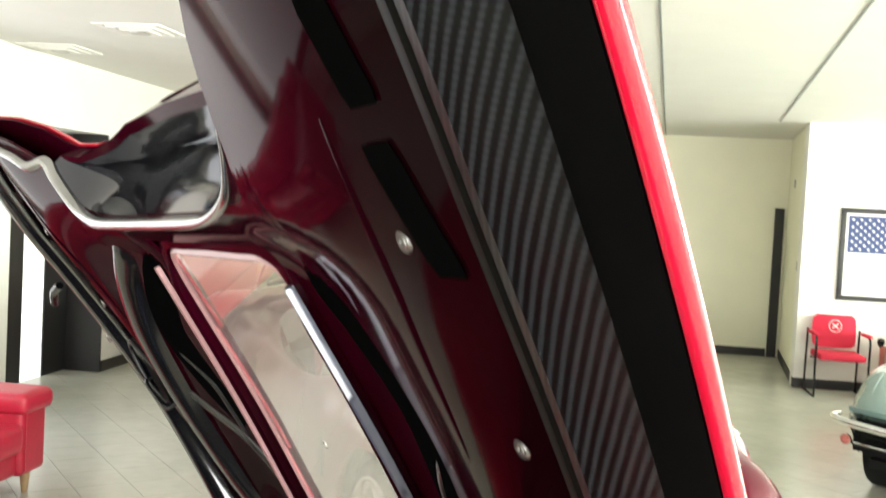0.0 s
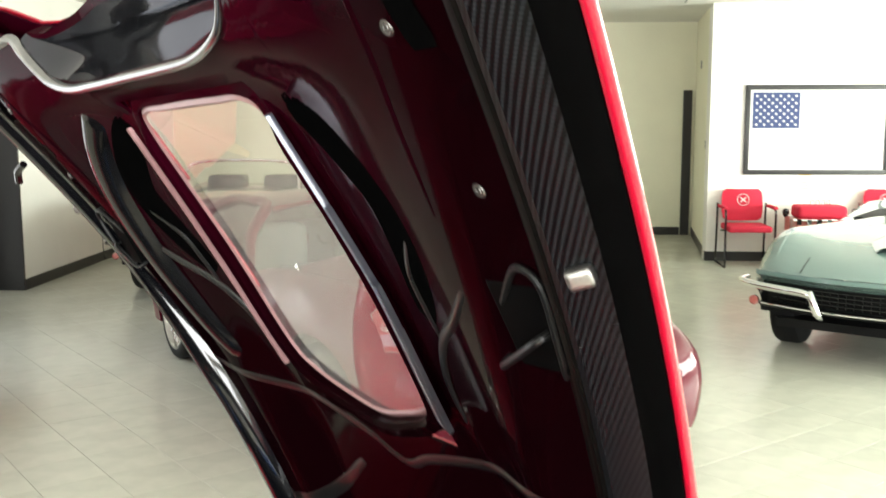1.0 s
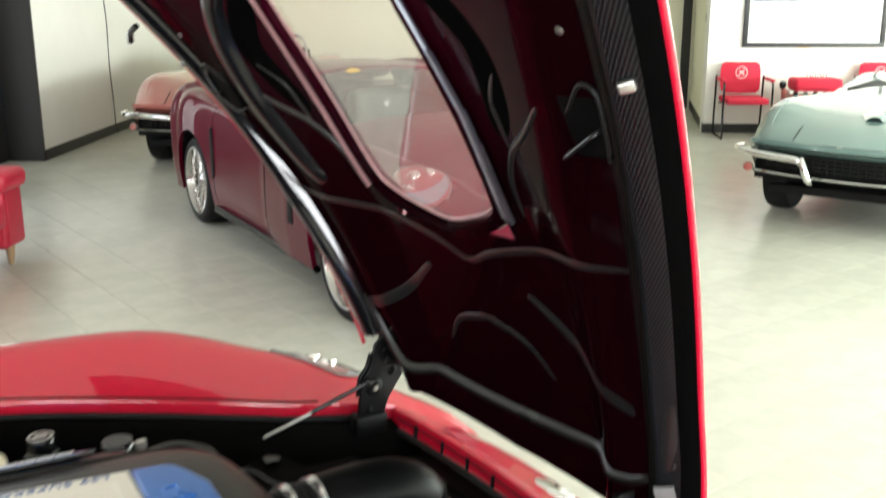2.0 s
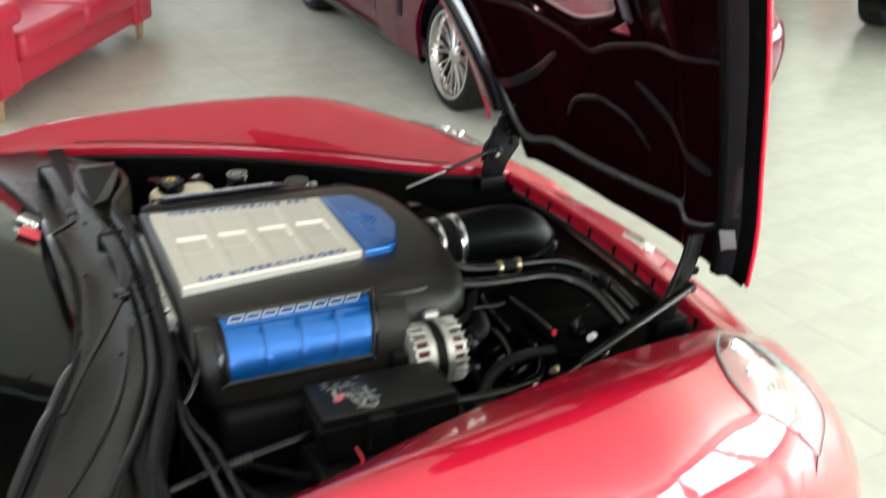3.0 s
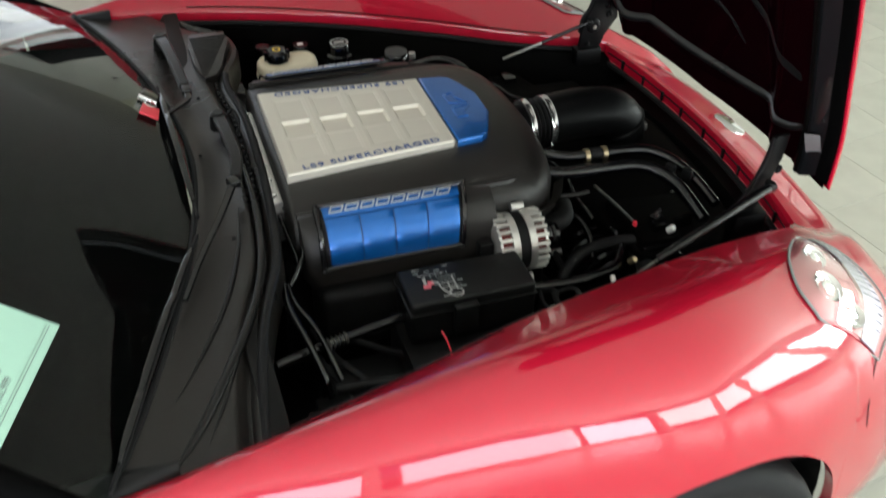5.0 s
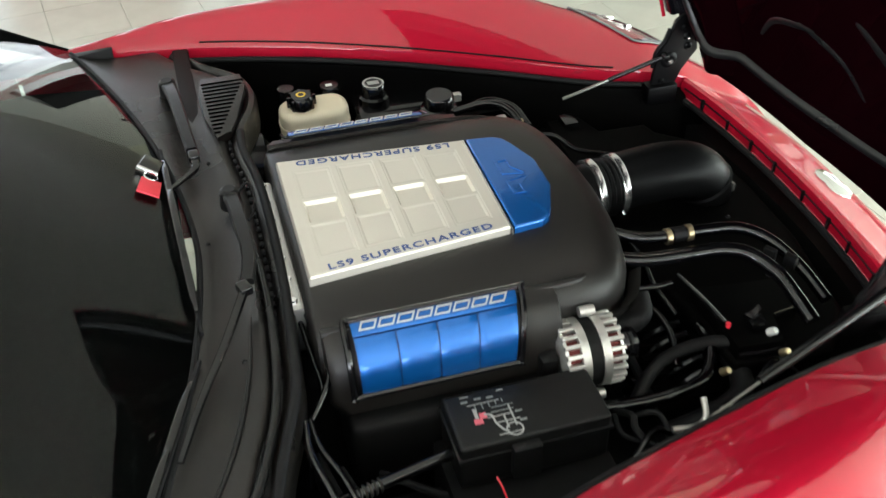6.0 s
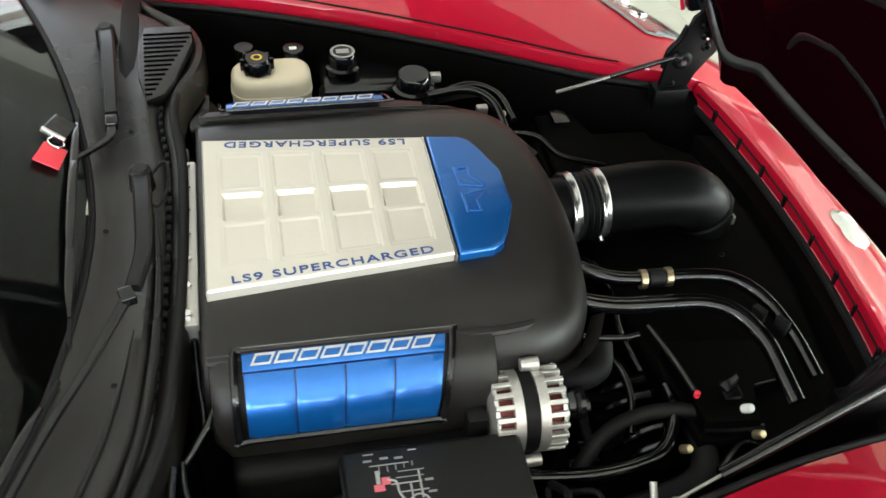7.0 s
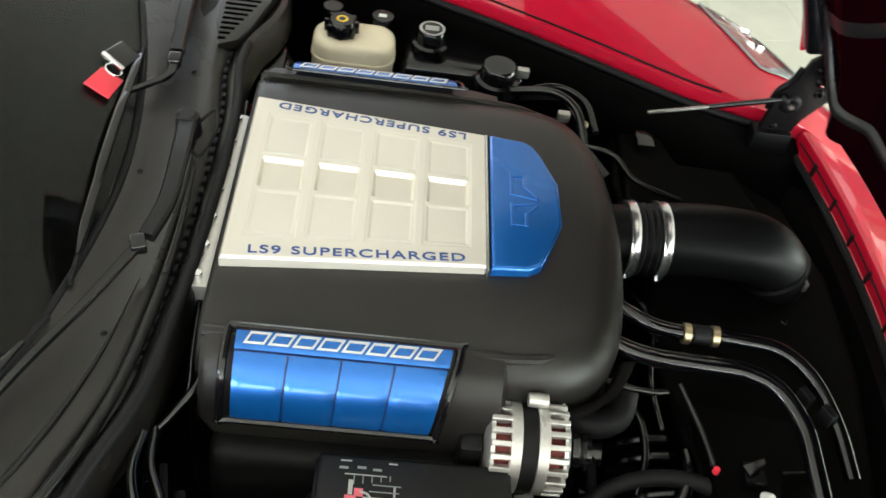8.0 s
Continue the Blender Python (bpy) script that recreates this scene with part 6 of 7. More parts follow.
# radiator shroud and airbox
shroud = [(0.285, -0.41), (0.40, -0.425), (0.485, -0.42), (0.565, -0.33), (0.600, -0.1), (0.600, 0.12), (0.555, 0.31), (0.47, 0.385), (0.36, 0.40), (0.345, 0.45), (0.225, 0.47), (0.215, 0.32), (0.245, 0.12), (0.24, -0.12), (0.265, -0.25)]
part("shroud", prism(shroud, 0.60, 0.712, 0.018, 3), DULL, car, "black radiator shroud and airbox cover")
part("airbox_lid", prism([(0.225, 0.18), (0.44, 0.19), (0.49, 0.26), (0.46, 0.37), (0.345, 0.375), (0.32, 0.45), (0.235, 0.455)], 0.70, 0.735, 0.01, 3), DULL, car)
part("airbox_catch", box(0.265, 0.30, 0.40, 0.45, 0.733, 0.75, 0.004), GLOSSBLACK, car)
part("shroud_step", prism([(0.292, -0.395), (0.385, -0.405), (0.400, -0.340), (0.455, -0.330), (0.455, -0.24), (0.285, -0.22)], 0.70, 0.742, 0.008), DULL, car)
clip = part("shroud_clip", box(0.330, 0.362, -0.372, -0.335, 0.738, 0.766, 0.004), GLOSSBLACK, car)
part("clip_lever", prism([(0.0, 0.0), (0.030, 0.004), (0.034, 0.014), (0.0, 0.018)], 0.0, 0.010, 0.002, m=pose(0.335, -0.366, 0.766, 0, -18, 25)), GLOSSBLACK, clip)
part("step_ledge", tube([(0.290, -0.402, 0.728), (0.345, -0.410, 0.730), (0.388, -0.410, 0.730)], 0.006, 8), GLOSSBLACK, car)
part("top_ledge", tube([(0.400, -0.338, 0.742), (0.456, -0.330, 0.742)], 0.004, 8), GLOSSBLACK, car)
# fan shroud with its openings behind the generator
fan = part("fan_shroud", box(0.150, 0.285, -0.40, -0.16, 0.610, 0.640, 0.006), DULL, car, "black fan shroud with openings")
for k in range(4):
    y = -0.205 - 0.052 * k
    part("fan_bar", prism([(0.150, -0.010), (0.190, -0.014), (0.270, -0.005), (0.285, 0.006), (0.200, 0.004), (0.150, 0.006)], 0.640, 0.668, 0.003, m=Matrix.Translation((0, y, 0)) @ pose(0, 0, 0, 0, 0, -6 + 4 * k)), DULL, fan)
for x, y, z, m in ((0.362, -0.392, 0.760, WHITE_INK), (0.372, -0.428, 0.738, BRASS), (0.255, -0.425, 0.720, BRASS), (0.15, 0.41, 0.775, BRASS)):
    bm = lathe([(0.0, 0.008), (0.006, 0.007), (0.0075, 0.003), (0.0075, -0.012), (0, -0.012)], pose(x, y, z, 35, 20, 0), 14)
    part("sensor_bolt", bm, m, car)
part("coolant_neck", lathe([(0.0, 0.012), (0.014, 0.012), (0.017, 0.0), (0.012, -0.03), (0, -0.03)], pose(0.195, -0.535, 0.742, 25, 10, 0), 6), ALU, car)
part("bent_tube", tube([(0.10, -0.52, 0.715), (0.145, -0.525, 0.715), (0.165, -0.515, 0.725), (0.17, -0.49, 0.745)], 0.006, 10), ALU, car)
# wiring by the alternator and along the bay
for pts, r in (([(0.03, -0.44, 0.70), (0.045, -0.475, 0.72), (0.04, -0.50, 0.715), (0.06, -0.53, 0.70), (0.10, -0.55, 0.69)], 0.007), ([(0.02, -0.455, 0.71), (0.02, -0.49, 0.70), (0.05, -0.51, 0.69)], 0.005), ([(0.05, -0.46, 0.70), (0.09, -0.48, 0.72), (0.10, -0.52, 0.70)], 0.005),
               ([(-0.47, -0.44, 0.72), (-0.44, -0.52, 0.70), (-0.40, -0.58, 0.69), (-0.36, -0.62, 0.66)], 0.008), ([(-0.50, -0.40, 0.72), (-0.47, -0.53, 0.71), (-0.43, -0.62, 0.68)], 0.006), ([(-0.40, -0.42, 0.66), (-0.30, -0.50, 0.66), (-0.2, -0.58, 0.70)], 0.007),
               ([(-0.46, -0.60, 0.70), (-0.36, -0.61, 0.70), (-0.28, -0.60, 0.69), (-0.22, -0.58, 0.69)], 0.010), ([(-0.23, -0.545, 0.74), (-0.225, -0.56, 0.73), (-0.22, -0.575, 0.71)], 0.002)):
    part("cable", tube(pts, r, 8), RUBBER if r > 0.003 else TAG_RED, car)
part("fuel_line_end", tube([(-0.492, -0.520, 0.735), (-0.440, -0.508, 0.735)], 0.009, 12, straight=True), BRASS, car, "brass coupling on a dark pipe")
for k in range(5):
    part("coupling_ring", lathe([(0.010, -0.003), (0.0135, 0), (0.010, 0.003)], pose(-0.452 + 0.009 * k, -0.5105 + 0.002 * k, 0.735, 0, 90, 12), 18), STEEL, car)
part("dark_pipe", tube([(-0.56, -0.535, 0.73), (-0.49, -0.520, 0.735), (-0.40, -0.498, 0.735), (-0.27, -0.470, 0.735)], 0.011, 12), GLOSSBLACK, car)
for x, y, z, a, b, c in ((-0.40, -0.62, 0.60, 0.10, 0.05, 0.06), (-0.30, -0.66, 0.58, 0.06, 0.04, 0.05), (-0.47, -0.66, 0.62, 0.05, 0.06, 0.04), (-0.22, -0.62, 0.64, 0.05, 0.03, 0.05), (-0.14, -0.60, 0.62, 0.06, 0.04, 0.05), (0.05, -0.58, 0.60, 0.08, 0.03, 0.05), (-0.38, -0.50, 0.56, 0.09, 0.05, 0.07)):
    part("bay_box", box(x - a, x + a, y - b, y + b, z - c, z + c, 0.012, 2), PLASTIC, car)
part("battery_side", box(-0.30, -0.01, -0.60, -0.40, 0.48, 0.69, 0.01), DARK, car)
for x in (-0.46, -0.40, -0.34, 0.02, 0.30):
    y = -interp(x, SECT, 1) + 0.10
    part("stay", tube([(x, y, 0.70), (x + 0.05, y + 0.03, 0.72), (x + 0.10, y + 0.02, 0.69)], 0.006, 8), GLOSSBLACK, car)

# far side of the bay: fluid bottles and caps
def round_rect(cx, cy, hx, hy, r, n=6):
    """Outline of a rectangle with rounded corners."""
    return [(cx + sx * (hx - r) + r * math.cos(a), cy + sy * (hy - r) + r * math.sin(a)) for sx, sy, a0 in ((1, 1, 0), (-1, 1, 90), (-1, -1, 180), (1, -1, 270)) for a in [radians(a0 + 90 * k / n) for k in range(n + 1)]]


res = part("brake_reservoir", prism(round_rect(-0.318, 0.568, 0.083, 0.050, 0.040), 0.70, 0.816, 0.020, 5), IVORY, car, "ivory brake fluid bottle with a black cap")
part("seam", prism(round_rect(-0.318, 0.568, 0.0855, 0.0525, 0.042), 0.772, 0.778, 0.002), IVORY, res)
cap = part("cap", lathe([(0.0, 0.034), (0.026, 0.034), (0.031, 0.028), (0.033, 0.0), (0.028, -0.006)], pose(-0.345, 0.566, 0.818) @ Matrix.Diagonal((0.9, 0.9, 0.9, 1)), 28), GLOSSBLACK, res, "black cap with a yellow mark")
for k in range(8):
    a = 2 * math.pi * k / 8
    part("grip", box(-0.005, 0.005, -0.004, 0.004, 0, 0.026, 0.002, m=pose(-0.345 + 0.030 * math.cos(a), 0.566 + 0.030 * math.sin(a), 0.819, 0, 0, math.degrees(a))), GLOSSBLACK, cap)
part("mark", lathe([(0.007, 0.0), (0.0095, 0.0008), (0.012, 0.0)], pose(-0.345, 0.566, 0.8490), 24), YELLOW, cap)
part("bay_tank", box(-0.22, 0.04, 0.54, 0.68, 0.66, 0.775, 0.03, 4), GLOSSBLACK, car, "black moulded coolant tank")
for x, y, z, r, marked in ((-0.163, 0.600, 0.80, 0.034, True), (-0.025, 0.500, 0.80, 0.040, False)):
    c = part("filler_cap", lathe([(0.0, 0.030), (r * 0.78, 0.030), (r * 0.9, 0.024), (r * 0.92, 0.0), (r * 1.1, -0.004), (r * 1.1, -0.03)], pose(x, y, z), 30), GLOSSBLACK, car, "black ribbed filler cap")
    if marked:
        part("mark", lathe([(r * 0.62, 0.0), (r * 0.7, 0.0008), (r * 0.78, 0.0)], pose(x, y, z + 0.0302), 30), PRINT, c)
        part("mark", box(x - 0.014, x + 0.014, y - 0.008, y + 0.008, z + 0.0296, z + 0.0308), PRINT, c)
part("washer_cap", lathe([(0.0, 0.02), (0.022, 0.02), (0.026, 0.012), (0.024, -0.02)], pose(-0.265, 0.64, 0.80), 24), GLOSSBLACK, car, "black washer bottle cap with a white mark")
part("washer_mark", box(-0.274, -0.258, 0.634, 0.645, 0.8195, 0.8206), WHITE_INK, car)
part("fluid_cap", lathe([(0.0, 0.02), (0.02, 0.02), (0.022, -0.02)], pose(-0.37, 0.655, 0.80), 20), GLOSSBLACK, car)
part("brake_servo", lathe([(0.0, 0.05), (0.06, 0.045), (0.10, 0.02), (0.11, -0.02), (0.0, -0.03)], pose(-0.47, 0.53, 0.68, 0, 90, 0), 32), GLOSSBLACK, car)
for pts, r in (([(0.0, 0.46, 0.80), (0.08, 0.45, 0.815), (0.13, 0.42, 0.80), (0.15, 0.36, 0.76)], 0.009), ([(0.10, 0.34, 0.78), (0.19, 0.31, 0.79), (0.24, 0.27, 0.765), (0.33, 0.25, 0.745)], 0.006), ([(0.05, 0.40, 0.76), (0.10, 0.37, 0.76), (0.16, 0.30, 0.76)], 0.010), ([(0.02, 0.50, 0.77), (0.10, 0.52, 0.78), (0.16, 0.49, 0.77), (0.18, 0.42, 0.75)], 0.008)):
    part("hose", tube(pts, r, 10), GLOSSBLACK, car)
for x, y, z in ((0.11, 0.43, 0.775), (0.06, 0.385, 0.78), (0.03, 0.54, 0.79)):
    part("connector", box(x - 0.012, x + 0.012, y - 0.008, y + 0.008, z - 0.01, z + 0.01, 0.003, m=None), ALU if y > 0.4 else PLASTIC, car)
part("fan_motor", box(0.03, 0.13, 0.38, 0.48, 0.62, 0.74, 0.02), DARK, car)

# ---- keys on the screen, price sheet behind it ----
kx, ky = -0.700, 0.262
kz = screen_at(kx, ky)
lie = Vector((0, 0, 1)).rotation_difference(Vector((-(screen_at(kx + 0.02, ky) - screen_at(kx - 0.03, ky)) / 0.05, -(screen_at(kx, ky + 0.02) - screen_at(kx, ky - 0.10)) / 0.12, 1))).to_matrix().to_4x4()
keys = thing("car_key", "black key fob with chrome edge and red tag on the windscreen", "key", Matrix.Translation((kx, ky, kz + 0.008)) @ lie @ pose(0, 0, 0, 0, 0, -18))
part("fob", box(-0.022, 0.022, -0.032, 0.032, -0.004, 0.010, 0.004, 3), GLOSSBLACK, keys)
part("fob_edge", box(-0.0225, 0.0225, -0.036, -0.026, -0.0045, 0.0105, 0.003, 2), CHROME, keys, "chrome end of the fob")
part("ring", tube([(0.014 * math.cos(a) + 0.012, 0.014 * math.sin(a) - 0.045, 0.004) for a in np.linspace(0, 6.2, 16).tolist()], 0.0014, 6, 2), CHROME, keys)
part("tag", prism([(-0.004, -0.056), (0.036, -0.050), (0.046, -0.112), (0.002, -0.120)], 0.0, 0.003, 0.001), TAG_RED, keys, "red plastic tag")

corner_pts = [Vector((x, y, screen_at(x, y) - 0.022)) for x, y in ((-0.920, -0.575), (-0.983, -0.860), (-1.170, -0.795), (-1.107, -0.510))]
ex = (corner_pts[0] - corner_pts[3]).normalized()
ey_ = (corner_pts[0] - corner_pts[1])
ey_ = (ey_ - ex * ey_.dot(ex)).normalized()
ez_ = ex.cross(ey_)
mid = sum(corner_pts, Vector()) / 4
sheet = thing("price_sheet", "pale green printed sheet lying behind the windscreen", "paper", Matrix(((ex.x, ey_.x, ez_.x, mid.x), (ex.y, ey_.y, ez_.y, mid.y), (ex.z, ey_.z, ez_.z, mid.z), (0, 0, 0, 1))))
part("page", box(-0.10, 0.10, -0.145, 0.145, -0.0006, 0.0006), PAPER, sheet, smooth=False)
for k in range(22):
    w = 0.06 + 0.03 * ((k * 7) % 5) / 5
    part("print_line", box(-0.055 - 0.03, -0.055 - 0.03 + w * 0.6, 0.12 - 0.0085 * k, 0.1225 - 0.0085 * k, 0.0006, 0.0012), GREY_INK, sheet)
for x0, x1, y0, y1 in ((0.085, 0.0862, -0.135, 0.135), (0.0805, 0.0812, -0.135, 0.135), (-0.01, 0.02, -0.125, -0.105), (-0.02, 0.0, -0.09, -0.075), (0.005, 0.025, -0.09, -0.075), (0.030, 0.038, -0.125, -0.10)):
    part("print_mark", box(x0, x1, y0, y1, 0.0006, 0.0012), GREY_INK, sheet)
bm = text_mesh("12 M 09", 0.024, 0.0004, 1.0)
bmesh.ops.transform(bm, matrix=Matrix.Translation((0.045, -0.02, 0.001)) @ pose(0, 0, 0, 0, 0, 90), verts=bm.verts)
part("print_words", bm, GREY_INK, sheet, smooth=False)
bm = text_mesh("$82,999", 0.017, 0.0004, 1.0)
bmesh.ops.transform(bm, matrix=Matrix.Translation((0.066, -0.02, 0.001)) @ pose(0, 0, 0, 0, 0, 90), verts=bm.verts)
part("print_price", bm, GREY_INK, sheet, smooth=False)


# ---- maroon car of the same make, nose towards the red one ----
maroon = thing("sports_car", "dark maroon low coupe with chrome wheels parked on tiles", "car")
for s in (-1, 1):
    part("fender", fender_bm(-1.004, 0.685, s, False), MAROON, maroon)
    headlight(maroon, s)
    for x, w in ((AXLE, 0.285), (REAR_AXLE, 0.33)):
        wheel_parts(maroon, x, s, w, RIM)
    part("side_vent", box(-0.52, -0.44, s * 1.012 - 0.012, s * 1.012 + 0.012, 0.42, 0.66, 0.012, 3, m=None), DARK, maroon, "black fender vent")
    part("rear_scoop", prism([(-2.075, 0.42), (-2.035, 0.45), (-2.030, 0.62), (-2.060, 0.78), (-2.085, 0.78), (-2.090, 0.45)], -0.010, 0.010, 0.004, m=pose(0, s * 0.948, 0, 90, 0, 0)), DARK, maroon, "black scoop ahead of the rear wheel")
    part("door_gap", tube([(-1.012, s * (half_section(-1.012)[k][0] + 0.001), half_section(-1.012)[k][1]) for k in range(2, 24, 3)], 0.0025, 6), DARK, maroon)
    part("side_skirt", tube([(-2.06, s * 0.935, 0.200), (-1.2, s * 0.935, 0.192), (-0.24, s * 0.965, 0.198)], 0.024, 10), GLOSSBLACK, maroon)
    for y in (0.40, 0.62):
        lamp = part("tail_lamp", lathe([(0.0, 0.018), (0.05, 0.014), (0.062, 0.004), (0.066, -0.01)], pose(-3.345, s * y, 0.70, 0, -90, 0), 28), TAIL_RED, maroon, "round red tail lamp")
        part("lamp_rim", lathe([(0.064, 0.0), (0.070, 0.008), (0.074, -0.004)], pose(-3.352, s * y, 0.72, 0, -90, 0), 28), CHROME, lamp)
    part("exhaust_tip", lathe([(0.036, -0.02), (0.045, 0.03), (0.048, 0.03), (0.048, -0.04)], pose(-3.36, s * 0.30, 0.24, 0, -90, 0), 24), CHROME, maroon, "chrome exhaust tip")
    part("seat", box(-2.12, -1.92, s * 0.36 - 0.23, s * 0.36 + 0.23, 0.42, 1.00, 0.07, 3), LEATHER_GREY, maroon)
part("dashboard", thick(grid([[(x, y, z - 0.05 * (y / 0.7) ** 2) for y in np.linspace(-0.78, 0.78, 13).tolist()] for x, z in ((-0.68, 0.83), (-0.85, 0.86), (-1.10, 0.86), (-1.20, 0.82), (-1.22, 0.70))]), 0.02), LEATHER_GREY, maroon)
part("screen_sticker", lathe([(0.0, 0.0012), (0.05, 0.0012), (0.052, 0.0)], Matrix.Translation(ws_point(-0.30, 0.90) + Vector((0.004, 0, 0.007))) @ pose(0, 0, 0, 0, 25, 0) @ Matrix.Diagonal((0.55, 1, 1, 1)), 24), YELLOW, maroon, "yellow oval sticker on the screen")
bumper = front_bumper(maroon, MAROON, True)
for s in (-1, 1):
    part("corner_vent", prism([(-0.05, -0.045), (0.05, -0.05), (0.055, 0.035), (-0.03, 0.05)], -0.006, 0.006, 0.003, m=pose(0.970, s * 0.570, 0.40, 90, 0, -58 * s)), DARK, bumper, "dark mesh vent in the bumper's corner")
    fog = part("fog_lamp", lathe([(0.0, 0.012), (0.014, 0.010), (0.022, 0.0), (0.022, -0.04)], pose(0.990, s * 0.575, 0.225, 0, 90, 28 * s), 24), LENS, bumper, "small round lamp low in the bumper")
    part("lamp_ring", lathe([(0.021, 0.006), (0.026, 0.012), (0.030, 0.004), (0.030, -0.05)], pose(0.990, s * 0.575, 0.225, 0, 90, 28 * s), 24), CHROME, fog, "chrome ring")
door_parts(maroon, MAROON)
rear_body(maroon, MAROON)
greenhouse(maroon, MAROON, SCREEN_GLASS)
bonnet = [[(x, interp(x, SECT, 1) * u, interp(x, SECT, 6) + (interp(x, SECT, 2) - interp(x, SECT, 6)) * abs(u) ** 2.2) for u in np.linspace(-1, 1, 21).tolist()] for x in np.linspace(-0.66, 0.684, 26).tolist()]
part("hood", thick(grid(bonnet), 0.01), MAROON, maroon)
part("cowl_panel", box(-0.80, -0.62, -0.80, 0.80, 0.84, 0.905, 0.02), PLASTIC, maroon)
part("number_plate", box(-3.372, -3.352, -0.15, 0.15, 0.44, 0.58, 0.004), WHITE_INK, maroon, "blank pale plate")
maroon.matrix_world = Matrix.Translation((2.646, 3.38, 0)) @ pose(0, 0, 0, 0, 0, -88.5)


# ---- two classic roadsters with chrome bumpers; x runs back from the nose ----
CLASSIC = [  # x from the nose, half width, fender height, centre height
    (0.0, 0.80, 0.640, 0.645), (0.06, 0.82, 0.675, 0.67), (0.25, 0.855, 0.745, 0.735), (0.5, 0.875, 0.825, 0.79), (0.85, 0.885, 0.870, 0.845), (1.3, 0.88, 0.855, 0.895), (1.75, 0.87, 0.835, 0.915),
    (2.4, 0.86, 0.83, 0.86), (2.9, 0.875, 0.87, 0.88), (3.4, 0.885, 0.90, 0.88), (3.9, 0.86, 0.85, 0.83), (4.35, 0.78, 0.72, 0.72), (4.45, 0.70, 0.62, 0.62)]
C_AXLES, C_R = (0.82, 3.31), 0.335


def classic_section(x, n=20):
    w, zf, zc = (interp(x, CLASSIC, k) for k in (1, 2, 3))
    low = float(np.interp(x, (0, 0.25, 0.4, 4.2, 4.45), (0.56, 0.42, 0.24, 0.24, 0.40)))
    for axle in C_AXLES:
        d = 0.375**2 - (x - axle) ** 2
        if d > 0:
            low = max(low, C_R + math.sqrt(d))
    ctrl = [(0, zc), (0.35 * w, zc - 0.002), (0.62 * w, (zc + zf) / 2 - 0.008), (0.82 * w, zf), (0.95 * w, zf - 0.045), (w, min(zf - 0.16, 0.62)), (w - 0.01, 0.48), (w - 0.06, 0.24)]
    path = smooth_path([(y, z, 0) for y, z in ctrl], 6)
    ys, zs = np.array([p.x for p in path]), np.array([p.y for p in path])
    top = int(np.argmax(zs)) if zf > zc else 3
    keep = [i for i in range(len(zs)) if i <= 18 or zs[i] > low]
    yl = float(np.interp(-low, -zs[18:], ys[18:]))
    ys, zs = np.append(ys[keep], yl), np.append(zs[keep], min(low, float(zs[keep][-1])))
    s = np.append(0, np.cumsum(np.hypot(np.diff(ys), np.diff(zs))))
    t = np.linspace(0, s[-1], n)
    right = [(float(a), float(b)) for a, b in zip(np.interp(t, s, ys), np.interp(t, s, zs))]
    return [(-y, z) for y, z in right[::-1][:-1]] + right


def sweep(x, y):
    """The nose runs back towards the corners."""
    return x + 0.20 * min(abs(y) / 0.85, 1.1) ** 2 * max(0.0, 1 - x / 0.9)


